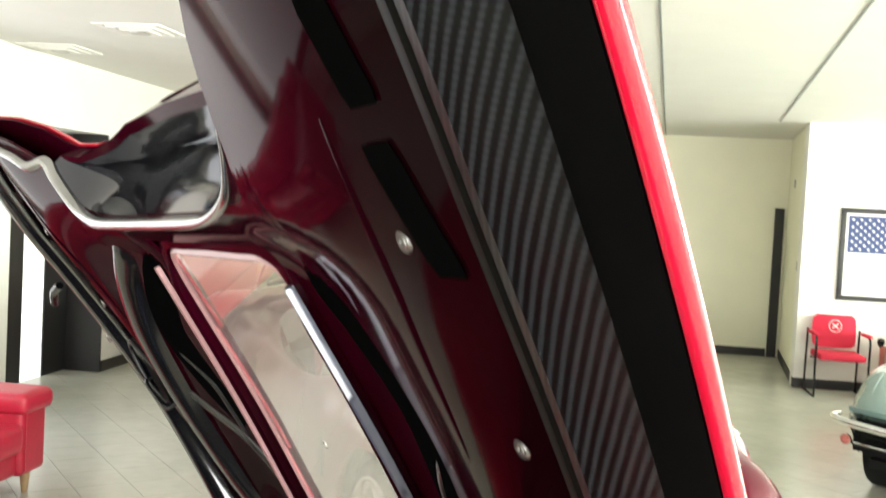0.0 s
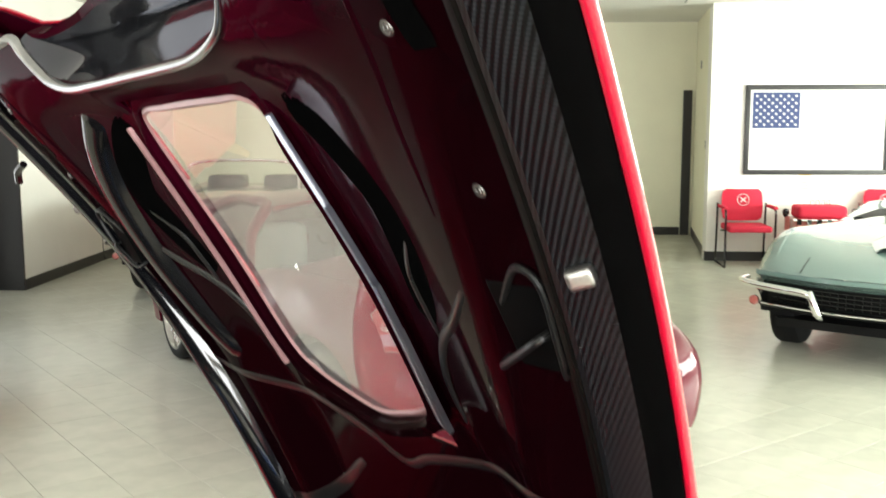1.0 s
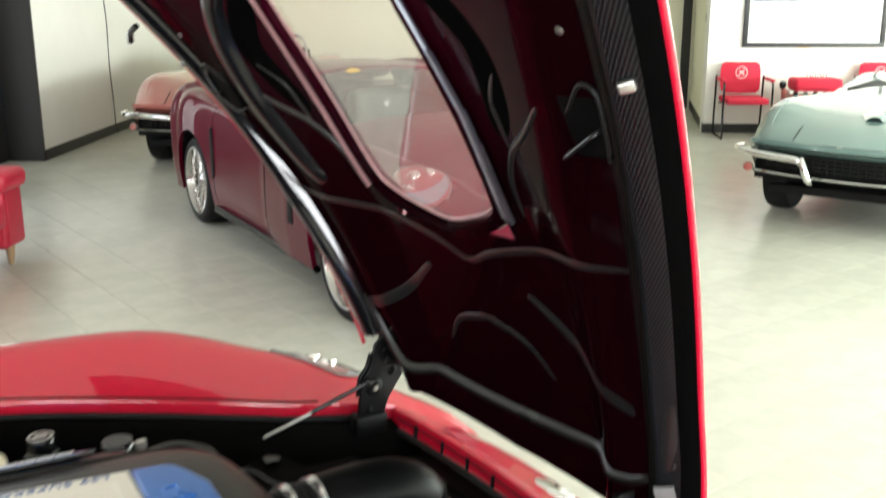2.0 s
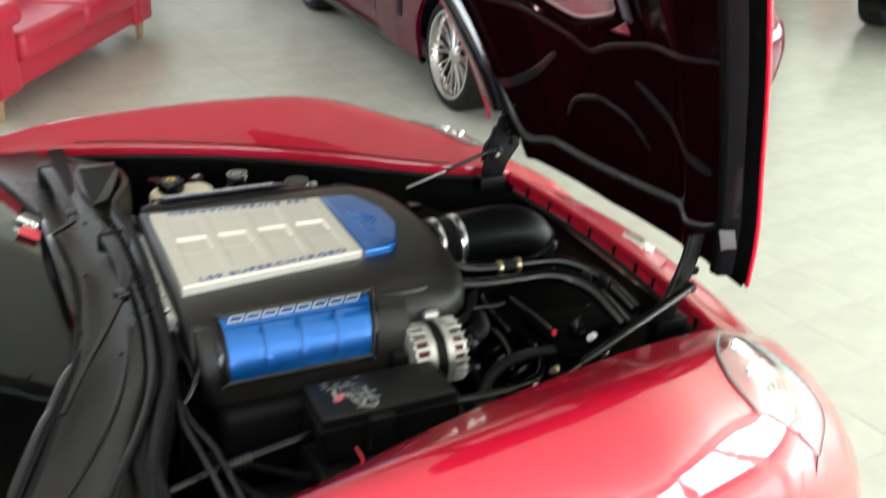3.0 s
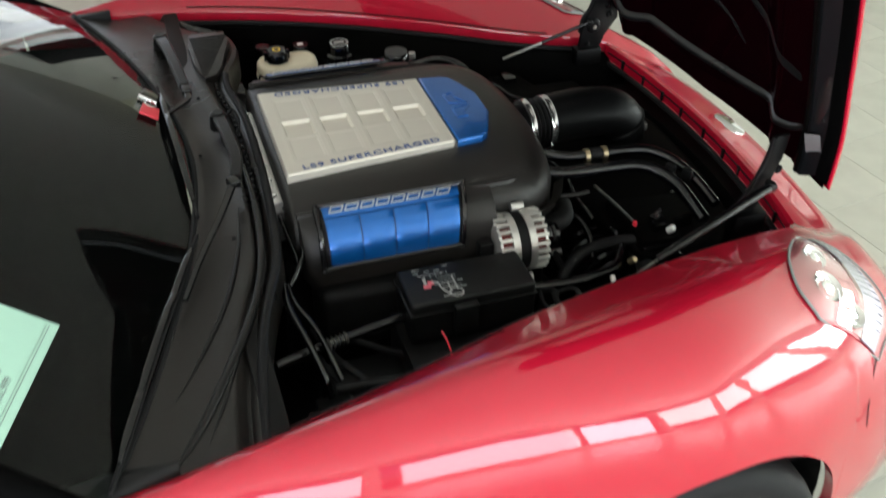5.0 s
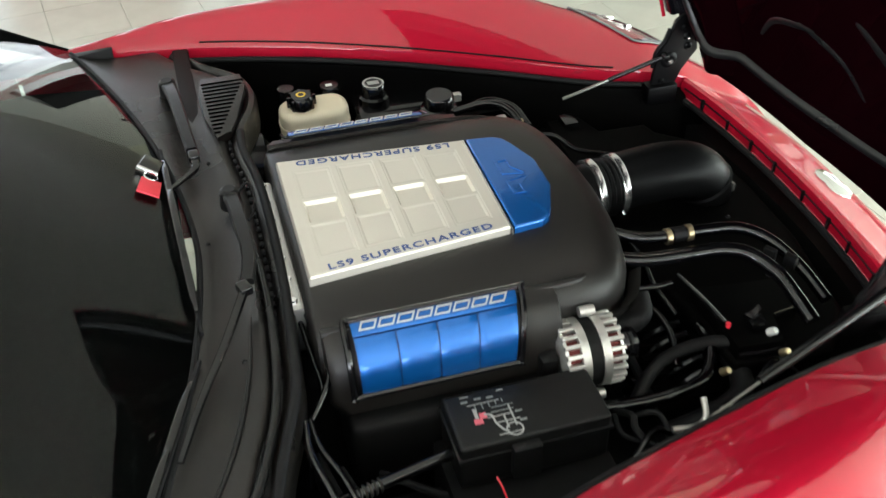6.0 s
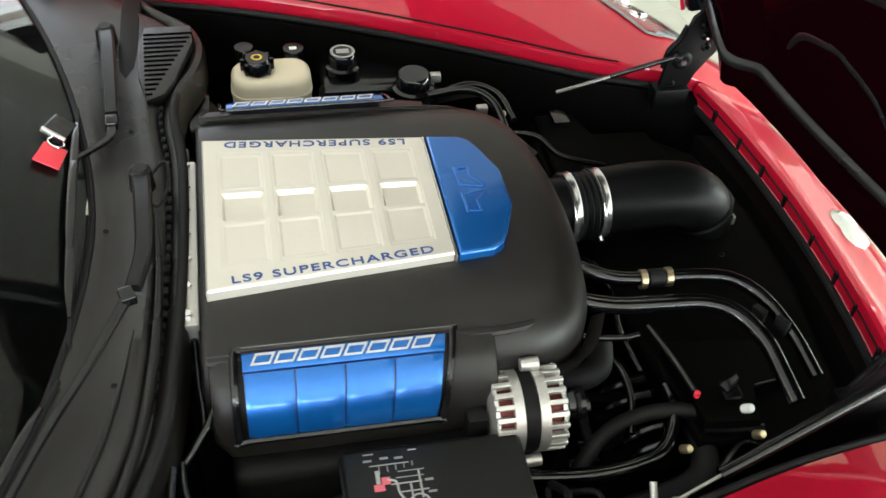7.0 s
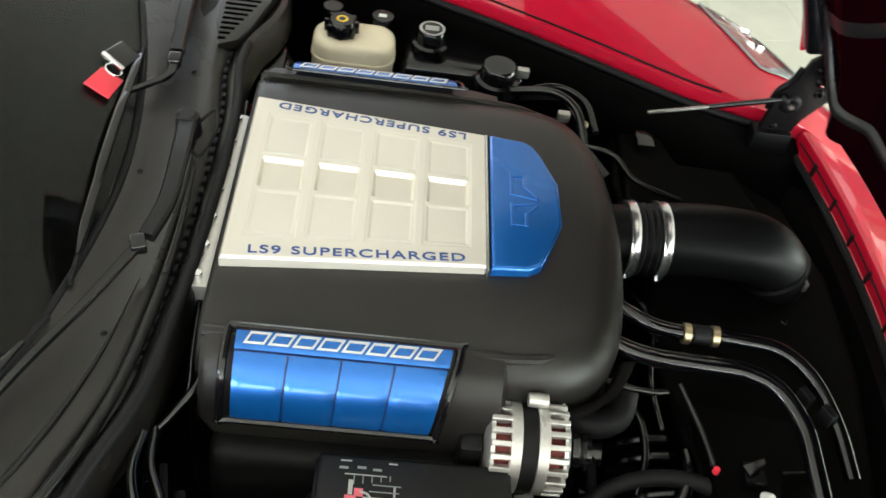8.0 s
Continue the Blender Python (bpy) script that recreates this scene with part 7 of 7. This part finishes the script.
def classic_car(label, paint, m, windscreen=True):
    ob = thing("classic_car", label, "car")
    xs = sorted(set(np.round(np.linspace(0, 4.45, 60), 3).tolist() + [round(a + 0.375 * math.cos(k), 3) for a in C_AXLES for k in np.linspace(0, math.pi, 22).tolist()]))
    part("body", grid([[(sweep(x, y), y, z) for y, z in classic_section(x)] for x in xs]), paint, ob)
    under = [[(sweep(0.0, y) + dx, y * k, z) for y in np.linspace(-0.80, 0.80, 21).tolist()] for dx, k, z in ((0.0, 1.0, 0.640), (0.012, 1.0, 0.605), (0.10, 0.99, 0.565), (0.14, 0.98, 0.545))]
    part("nose_lip", grid(under), paint, ob)
    grille = part("grille", grid([[(sweep(0.0, y) + dx, y, z) for y in np.linspace(-0.76, 0.76, 21).tolist()] for dx, z in ((0.16, 0.57), (0.17, 0.38))]), DARK, ob, "black slatted grille")
    for k in range(5):
        part("grille_bar", tube([(sweep(0.0, y) + 0.135, y, 0.405 + 0.03 * k) for y in (-0.70, -0.45, -0.2, 0, 0.2, 0.45, 0.70)], 0.006, 6, 4), GLOSSBLACK, grille)
    for k in range(25):
        y = -0.66 + 0.055 * k
        part("grille_slat", box(sweep(0.0, y) + 0.138, sweep(0.0, y) + 0.15, y - 0.003, y + 0.003, 0.40, 0.53), GLOSSBLACK, grille)
    part("valance", grid([[(sweep(0.0, y) + dx, y, z) for y in np.linspace(-0.80, 0.80, 21).tolist()] for dx, z in ((0.10, 0.395), (0.08, 0.375), (0.14, 0.355), (0.30, 0.34))]), DARK, ob)
    part("chrome_trim", tube([(sweep(0.0, y) + 0.09, y, 0.385) for y in np.linspace(-0.78, 0.78, 9).tolist()], 0.008, 8, 4), CHROME, ob)
    for s in (-1, 1):
        blade = tube([(0.40, s * 0.93, 0.545), (0.22, s * 0.915, 0.548), (0.10, s * 0.80, 0.545), (0.02, s * 0.60, 0.540), (-0.015, s * 0.42, 0.532), (-0.01, s * 0.37, 0.515), (0.0, s * 0.345, 0.47)], [0.016, 0.024, 0.027, 0.027, 0.026, 0.024, 0.022], 10)
        bumper = part("bumper", blade, CHROME, ob, "slim chrome bumper blade")
        part("overrider", tube([(-0.02, s * 0.36, 0.545), (-0.045, s * 0.33, 0.48), (-0.035, s * 0.30, 0.40), (0.0, s * 0.285, 0.365)], [0.020, 0.028, 0.03, 0.016], 12), CHROME, bumper)
        lamp = part("marker_lamp", lathe([(0.0, 0.02), (0.022, 0.018), (0.030, 0.0), (0.030, -0.03)], pose(0.155, s * 0.80, 0.42, 0, -90, 0), 20), ROSE, ob, "round red marker lamp")
        part("lamp_rim", lathe([(0.029, 0.0), (0.034, 0.005), (0.037, -0.004)], pose(0.157, s * 0.80, 0.42, 0, -90, 0), 20), CHROME, lamp)
        part("fender_peak", tube([(sweep(x, 0.72) - 0.002, s * 0.82 * interp(x, CLASSIC, 1), interp(x, CLASSIC, 2) - 0.001) for x in (0.05, 0.25, 0.5, 0.85, 1.3, 1.7)], 0.005, 6), paint, ob)
        part("lamp_door_gap", tube([(sweep(x, 0.45) + 0.001, s * 0.46, interp(x, CLASSIC, 3) + 0.001) for x in (0.02, 0.12, 0.25)], 0.003, 6), DARK, ob)
        for axle in C_AXLES:
            wm = pose(axle, s * 0.80, C_R, -90 * s, 0, 0)
            wheel = part("wheel", lathe([(0.19, -0.19), (0.27, -0.20), (0.32, -0.185), (C_R, -0.15), (C_R, -0.03), (0.32, -0.004), (0.27, 0.01), (0.215, 0.0), (0.19, -0.02)], wm, 40), RUBBER, ob)
            part("hubcap", lathe([(0.0, 0.02), (0.06, 0.018), (0.08, 0.0), (0.17, -0.005), (0.20, 0.006), (0.205, -0.01)], wm, 30), CHROME, wheel)
            part("wheel_liner", grid([[(axle + 0.39 * math.cos(a), s * yy, C_R + 0.39 * math.sin(a)) for yy in (0.45, 0.84)] for a in np.linspace(-0.1, math.pi + 0.1, 18).tolist()]), DARK, ob)
    part("underbody", box(0.4, 4.2, -0.72, 0.72, 0.20, 0.26), DARK, ob)
    dome = [[(x, 0.20 * u * t, z + 0.035 * (1 - u * u)) for u in np.linspace(-1, 1, 9).tolist()] for x, t, z in ((0.45, 0.3, 0.785), (0.7, 0.8, 0.815), (1.1, 1.0, 0.86), (1.55, 1.0, 0.895))]
    part("hood_bulge", grid(dome), paint, ob)
    part("cockpit", box(2.05, 3.05, -0.62, 0.62, 0.60, 0.868, 0.02), DARK, ob)
    if windscreen:
        fr = tube([(1.86, -0.66, 0.90), (2.02, -0.62, 1.10), (2.10, -0.50, 1.20), (2.04, 0.0, 1.225), (2.10, 0.50, 1.20), (2.02, 0.62, 1.10), (1.86, 0.66, 0.90)], 0.016, 10)
        part("windscreen_frame", fr, CHROME, ob, "chrome windscreen frame")
        pane_rows = [[Vector((1.78 + 0.10 * u * u + 0.26 * v, (0.66 - 0.14 * v) * u, 0.90 + 0.31 * v - 0.02 * u * u)) for u in np.linspace(-1, 1, 11).tolist()] for v in (0, 0.5, 1)]
        gl = part("windscreen", thick(grid(pane_rows), 0.004), WS_GLASS, ob)
        gl.visible_shadow = False
        for s in (-1, 1):
            part("seat", box(2.65, 2.95, s * 0.33 - 0.22, s * 0.33 + 0.22, 0.80, 1.02, 0.06, 3), GLOSSBLACK, ob)
    ob.matrix_world = m
    return ob


def facing(a, b, turn):
    """Pose of a classic car whose nose stands at a room place; turn from the room's depth axis."""
    return Matrix.Translation(rm(a, b)) @ pose(0, 0, 0, 0, 0, ROOM_TURN + 90 + turn)


classic_car("pale teal classic roadster with chrome bumpers on tiles", TEAL, Matrix.Translation((5.50, 3.12, 0)) @ pose(0, 0, 0, 0, 0, 25), False)
classic_car("faded red classic convertible with chrome windscreen frame", ROSE, facing(-2.17, 7.95, 2))


# ---- sofa ----
sofa = thing("sofa", "red leather sofa with padded arms and wooden legs", "sofa", Matrix.Translation(rm(-2.98, 3.75)) @ ROOM)
part("base", box(-0.42, 0.40, -1.02, 1.02, 0.14, 0.30, 0.03, 3), LEATHER, sofa)
for y0, y1 in ((-0.76, -0.005), (0.005, 0.76)):
    part("seat_cushion", box(-0.25, 0.46, y0, y1, 0.28, 0.45, 0.06, 4), LEATHER, sofa)
    part("back_cushion", box(-0.46, -0.16, y0, y1, 0.42, 0.78, 0.09, 4, m=None), LEATHER, sofa)
part("backrest", box(-0.50, -0.30, -1.02, 1.02, 0.20, 0.72, 0.06, 4), LEATHER, sofa)
for s in (-1, 1):
    arm = part("arm", box(-0.46, 0.43, s * 0.90 - 0.14, s * 0.90 + 0.14, 0.13, 0.56, 0.045, 4), LEATHER, sofa)
    part("arm_pad", box(-0.44, 0.47, s * 0.89 - 0.17, s * 0.89 + 0.17, 0.50, 0.63, 0.06, 5), LEATHER, arm)
    part("seam", tube([(0.434, s * 0.90 - 0.10, 0.16), (0.436, s * 0.90 - 0.10, 0.50)], 0.004, 6), LEATHER, arm)
    for x in (-0.38, 0.36):
        part("leg", lathe([(0.0, 0.0), (0.018, 0.0), (0.034, 0.14), (0.0, 0.14)], pose(x, s * 0.93, 0.0), 16), mat("pale_wood", (0.42, 0.28, 0.16), 0.45, grain=0.2, grain_size=30), sofa, "turned pale wooden leg")


# ---- red visitor chairs ----
def visitor_chair():
    ob = thing("visitor_chair", "red upholstered visitor chair with black steel frame and arms", "chair", group="chairs along the wall")
    bm = box(-0.24, 0.24, -0.24, 0.23, 0.40, 0.47, 0.03, 4)
    for v in bm.verts:
        v.co.z += 0.012 * (1 - (v.co.x / 0.24) ** 2)
    part("seat", bm, FABRIC, ob)
    rows = []
    for v in np.linspace(0, 1, 13).tolist():
        z = 0.50 + 0.36 * v
        w = 0.235 * (1 - 0.10 * abs(2 * v - 1) ** 3) * (1 if 0 < v < 1 else 0.86)
        rows.append([(w * u, 0.20 + 0.05 * v - 0.03 * (1 - u * u), z) for u in np.linspace(-1, 1, 11).tolist()])
    back = part("backrest", thick(grid(rows), 0.045), FABRIC, ob)
    ring = pose(0, 0.178, 0.74, 82, 0, 0)
    part("logo_ring", lathe([(0.062, 0.0), (0.066, 0.004), (0.070, 0.0)], ring, 32), WHITE_INK, back, "pale round emblem of plain shapes")
    for k in range(2):
        part("logo_bar", box(-0.042, 0.042, -0.006, 0.006, 0.0, 0.004, 0.001, m=ring @ pose(0, 0, 0, 0, 0, 40 - 80 * k)), WHITE_INK, back)
    for s in (-1, 1):
        x = s * 0.275
        part("side_frame", tube([(x, 0.24, 0.70), (x, 0.25, 0.45), (x, 0.27, 0.03), (x, 0.20, 0.012), (x, -0.10, 0.012), (x, -0.22, 0.02), (x, -0.20, 0.30), (x, -0.20, 0.60), (x, -0.14, 0.66), (x, 0.05, 0.665), (x, 0.22, 0.67)], 0.012, 8), GLOSSBLACK, ob)
        part("arm_pad", box(x - 0.025, x + 0.025, -0.20, 0.14, 0.66, 0.69, 0.012, 3), FABRIC, ob)
    part("cross_bar", tube([(-0.275, 0.05, 0.40), (0.275, 0.05, 0.40)], 0.01, 8, straight=True), GLOSSBLACK, ob)
    return ob


chair = visitor_chair()
chair.matrix_world = Matrix.Translation(rm(3.42, 10.50)) @ ROOM
copy_thing(chair, Matrix.Translation(rm(5.02, 10.50)) @ pose(0, 0, 0, 0, 0, ROOM_TURN - 4))

# ---- low table in the shape of an engine, between the chairs ----
table = thing("engine_table", "red engine-shaped side table with chrome and black fittings", "table", Matrix.Translation(rm(4.21, 10.45)) @ ROOM)
part("body", box(-0.30, 0.30, -0.20, 0.20, 0.10, 0.56, 0.03, 3), ROSE, table)
part("lid", box(-0.27, 0.27, -0.17, 0.17, 0.56, 0.70, 0.05, 4), FABRIC, table)
part("trim_rail", tube([(-0.34, -0.21, 0.55), (0.34, -0.21, 0.55)], 0.014, 8, straight=True), CHROME, table)
for k in range(6):
    part("trim_clip", box(-0.30 + 0.11 * k, -0.25 + 0.11 * k, -0.226, -0.20, 0.50, 0.56, 0.004), CHROME if k % 2 else RUBBER, table)
for s in (-1, 1):
    part("end_knob", lathe([(0.0, 0.05), (0.03, 0.04), (0.04, 0.0), (0.02, -0.05), (0.0, -0.05)], pose(s * 0.38, -0.05, 0.62), 18), GLOSSBLACK, table)
    part("end_post", tube([(s * 0.36, -0.05, 0.10), (s * 0.36, -0.05, 0.58)], 0.03, 10, straight=True), ROSE, table)
    part("foot", box(s * 0.26 - 0.05, s * 0.26 + 0.05, -0.18, 0.18, 0.0, 0.10, 0.01), GLOSSBLACK, table)
for k in range(4):
    part("top_loop", tube([(-0.10 + 0.06 * k, -0.02, 0.69), (-0.10 + 0.06 * k, -0.02, 0.755), (-0.07 + 0.06 * k, -0.02, 0.755), (-0.07 + 0.06 * k, -0.02, 0.69)], 0.006, 6, 3), CHROME, table)

# ---- framed flag and other things on the walls ----
flag = thing("framed_flag", "flag with starred blue corner in a black frame", "picture", Matrix.Translation(rm(4.27, PICTURE_B - 0.004, 1.535)) @ ROOM)
W2, H2, FR = 0.825, 0.515, 0.055
part("mat_board", box(-W2 + 0.02, W2 - 0.02, -0.018, 0.0, -H2 + 0.02, H2 - 0.02), FLAG_WHITE, flag, smooth=False)
for x0, x1, z0, z1 in ((-W2, W2, H2 - FR, H2), (-W2, W2, -H2, -H2 + FR), (-W2, -W2 + FR, -H2 + FR, H2 - FR), (W2 - FR, W2, -H2 + FR, H2 - FR)):
    part("frame_bar", box(x0, x1, -0.035, 0.0, z0, z1, 0.006), TRIM, flag)
part("canton", box(-W2 + 0.085, -0.205, -0.0215, -0.018, 0.02, H2 - 0.085), FLAG_BLUE, flag, "dark blue field", smooth=False)
sx, sz = (W2 - 0.085 - 0.205) / 12, (H2 - 0.085 - 0.02) / 10
for r in range(9):
    for c in range(6 if r % 2 == 0 else 5):
        x, z = -W2 + 0.085 + sx * (1 + 2 * c + (r % 2)), H2 - 0.085 - sz * (1 + r)
        pts = [((0.019 if k % 2 == 0 else 0.009) * math.sin(math.pi * k / 5), (0.019 if k % 2 == 0 else 0.009) * math.cos(math.pi * k / 5)) for k in range(10)]
        part("star", prism(pts, 0, 0.002, m=pose(x, -0.0215, z, 90, 0, 0)), FLAG_WHITE, flag, smooth=False)
for k in range(6):
    z = H2 - 0.085 - (2 * k + 0.5) * 0.0655
    x0 = -0.19 if z > 0.02 else -W2 + 0.085
    part("stripe", box(x0, W2 - 0.085, -0.0195, -0.018, z - 0.0655, z), FLAG_PALE, flag, smooth=False)

def small_picture(a, z, w, h):
    ob = thing("picture_frame", "small white print in a grey frame", "picture", Matrix.Translation(rm(a, PICTURE_B - 0.003, z)) @ ROOM, "prints on the wall")
    part("print", box(-w, w, -0.010, 0.0, -h, h), FLAG_WHITE, ob, smooth=False)
    for x0, x1, z0, z1 in ((-w, w, h, h + 0.02), (-w, w, -h - 0.02, -h), (-w - 0.02, -w, -h - 0.02, h + 0.02), (w, w + 0.02, -h - 0.02, h + 0.02)):
        part("frame_bar", box(x0, x1, -0.022, 0.0, z0, z1, 0.003), GREY_INK, ob)


small_picture(5.46, 1.60, 0.16, 0.11)
small_picture(5.46, 1.16, 0.17, 0.15)
pennant = thing("wall_shelf", "small grey wedge-shaped shelf on the wall", "shelf", Matrix.Translation(rm(5.45, PICTURE_B - 0.003, 1.84)) @ ROOM)
part("board", prism([(-0.28, 0.0), (0.28, 0.0), (0.28, 0.20), (-0.02, 0.20)], 0.0, 0.05, 0.004, m=pose(0, 0, -0.1, 90, 0, 0)), ALU, pennant)
card = thing("wall_card", "small white notice card with yellow header on the wall", "sign", Matrix.Translation(rm(4.16, PICTURE_B - 0.003, 0.94)) @ ROOM)
part("card", box(-0.09, 0.09, -0.004, 0.0, -0.14, 0.14), WALL, card, smooth=False)
part("header", box(-0.07, 0.07, -0.006, -0.004, 0.07, 0.11), YELLOW, card, smooth=False)
for k in range(4):
    part("print_line", box(-0.05, 0.05, -0.006, -0.004, 0.02 - 0.035 * k, 0.032 - 0.035 * k), GREY_INK, card, smooth=False)
for b, z in ((12.4, 2.35), (11.3, 1.35)):
    sensor = thing("wall_sensor", "tiny grey sensor box on the passage wall", "sensor", Matrix.Translation(rm(CORNER_A + 0.02 + 0.31 * (b - PICTURE_B) / 2.53, b, z)) @ ROOM)
    part("case", box(-0.03, 0.004, -0.03, 0.03, -0.05, 0.05, 0.006), GREY_INK, sensor)
cable = thing("wall_cable", "thin black cable hanging down the white wall", "cable", Matrix.Translation(rm(LEFT_A + 0.006, 10.55, 0)) @ ROOM)
part("wire", tube([(0.0, -0.04, 1.62), (0.0, 0.0, 1.3), (0.0, -0.02, 0.8), (0.0, 0.02, 0.4), (0.0, 0.03, 0.10), (0.02, 0.03, 0.02)], 0.006, 6), RUBBER, cable)
part("plug_box", box(-0.004, 0.04, -0.10, 0.06, 1.60, 1.72, 0.01), PLASTIC, cable)

# recessed entrance on the left wall: dark doors and a white panel between
door = structure("door_1", box(LEFT_A - 0.42, LEFT_A - 0.37, 8.14, 9.05, 0.0, 2.35, 0.004), TRIM, "black entrance door with a long pull handle")
part("door_handle", tube([(LEFT_A - 0.33, 8.92, 1.55), (LEFT_A - 0.33, 8.92, 1.05)], 0.018, 10, straight=True), BRASS, door, "long brass pull")
for z in (1.15, 1.45):
    part("handle_stud", tube([(LEFT_A - 0.372, 8.92, z), (LEFT_A - 0.33, 8.92, z)], 0.009, 8, straight=True), BRASS, door)
structure("door_2", box(LEFT_A - 0.42, LEFT_A - 0.37, 6.85, 7.75, 0.0, 2.35, 0.004), TRIM, "black entrance door leaf")
structure("window_1", box(LEFT_A - 0.42, LEFT_A - 0.38, 7.76, 8.13, 0.0, 2.35, 0.004), DAYLIGHT, "narrow frosted daylit pane between the doors")
structure("trim_1", box(LEFT_A - 0.36, LEFT_A + 0.01, 8.54, 8.57, 0.0, 2.36, 0.003), TRIM, "black door jamb")
structure("recess_back", box(LEFT_A - 0.60, LEFT_A - 0.43, 6.7, 9.2, 0, CEIL), WALL)
structure("recess_head", box(LEFT_A - 0.43, LEFT_A - 0.20, 6.7, 9.2, 2.36, CEIL), WALL)
structure("door_frame", box(3.19, 3.31, FAR_B - 0.05, FAR_B - 0.002, 0.0, 2.04, 0.004), TRIM, "narrow black door frame at the passage end")

# ---- floor tiles, laid a little askew to the walls ----
TILE_S, TILE_TURN = 0.335, 8.0
tc, ts_ = math.cos(radians(TILE_TURN)), math.sin(radians(TILE_TURN))
room_inv = ROOM.inverted()


def tile_mesh():
    g = TILE_S / 2 - 0.0007
    bm = box(-g, g, -g, g, -0.006, 0.0, 0.001, 1)
    mesh = bpy.data.meshes.new("tile")
    bm.to_mesh(mesh)
    bm.free()
    mesh.materials.append(TILE)
    return mesh


tile = tile_mesh()
places = []
for i in range(-40, 60):
    for j in range(-40, 60):
        u, v = 0.275 + TILE_S * (i + 0.5), 0.218 + TILE_S * (j + 0.5)
        p = Vector((u * tc - v * ts_, u * ts_ + v * tc, 0))
        q = room_inv @ p
        if LEFT_A - 0.5 < q.x < RIGHT_A + 0.3 and BACK_B - 0.3 < q.y < FAR_B + 0.3:
            places.append(p)
places.sort(key=lambda p: (p - Vector((1.7, 1.6, 0))).length)
for p in places[:280]:
    ob = new("tile", tile)
    ob.parent = floor
    ob.matrix_parent_inverse = floor.matrix_world.inverted()
    ob.matrix_basis = Matrix.Translation(p) @ pose(0, 0, 0, 0, 0, TILE_TURN)
verts, faces = [], []
g, h = TILE_S / 2 - 0.0007, TILE_S / 2 - 0.0017
for p in places[280:]:
    k = len(verts)
    for e, z in ((g, -0.006), (h, 0.0)):
        for x, y in ((-e, -e), (e, -e), (e, e), (-e, e)):
            verts.append((p.x + x * tc - y * ts_, p.y + x * ts_ + y * tc, z))
    faces += [(k + 4, k + 5, k + 6, k + 7)] + [(k + a, k + (a + 1) % 4, k + 4 + (a + 1) % 4, k + 4 + a) for a in range(4)]
mesh = bpy.data.meshes.new("tiles")
mesh.from_pydata(verts, [], faces)
mesh.materials.append(TILE)
rest = new("tiles", mesh)
rest.parent = floor
rest.matrix_parent_inverse = floor.matrix_world.inverted()
tagged(rest, kind="stuff")
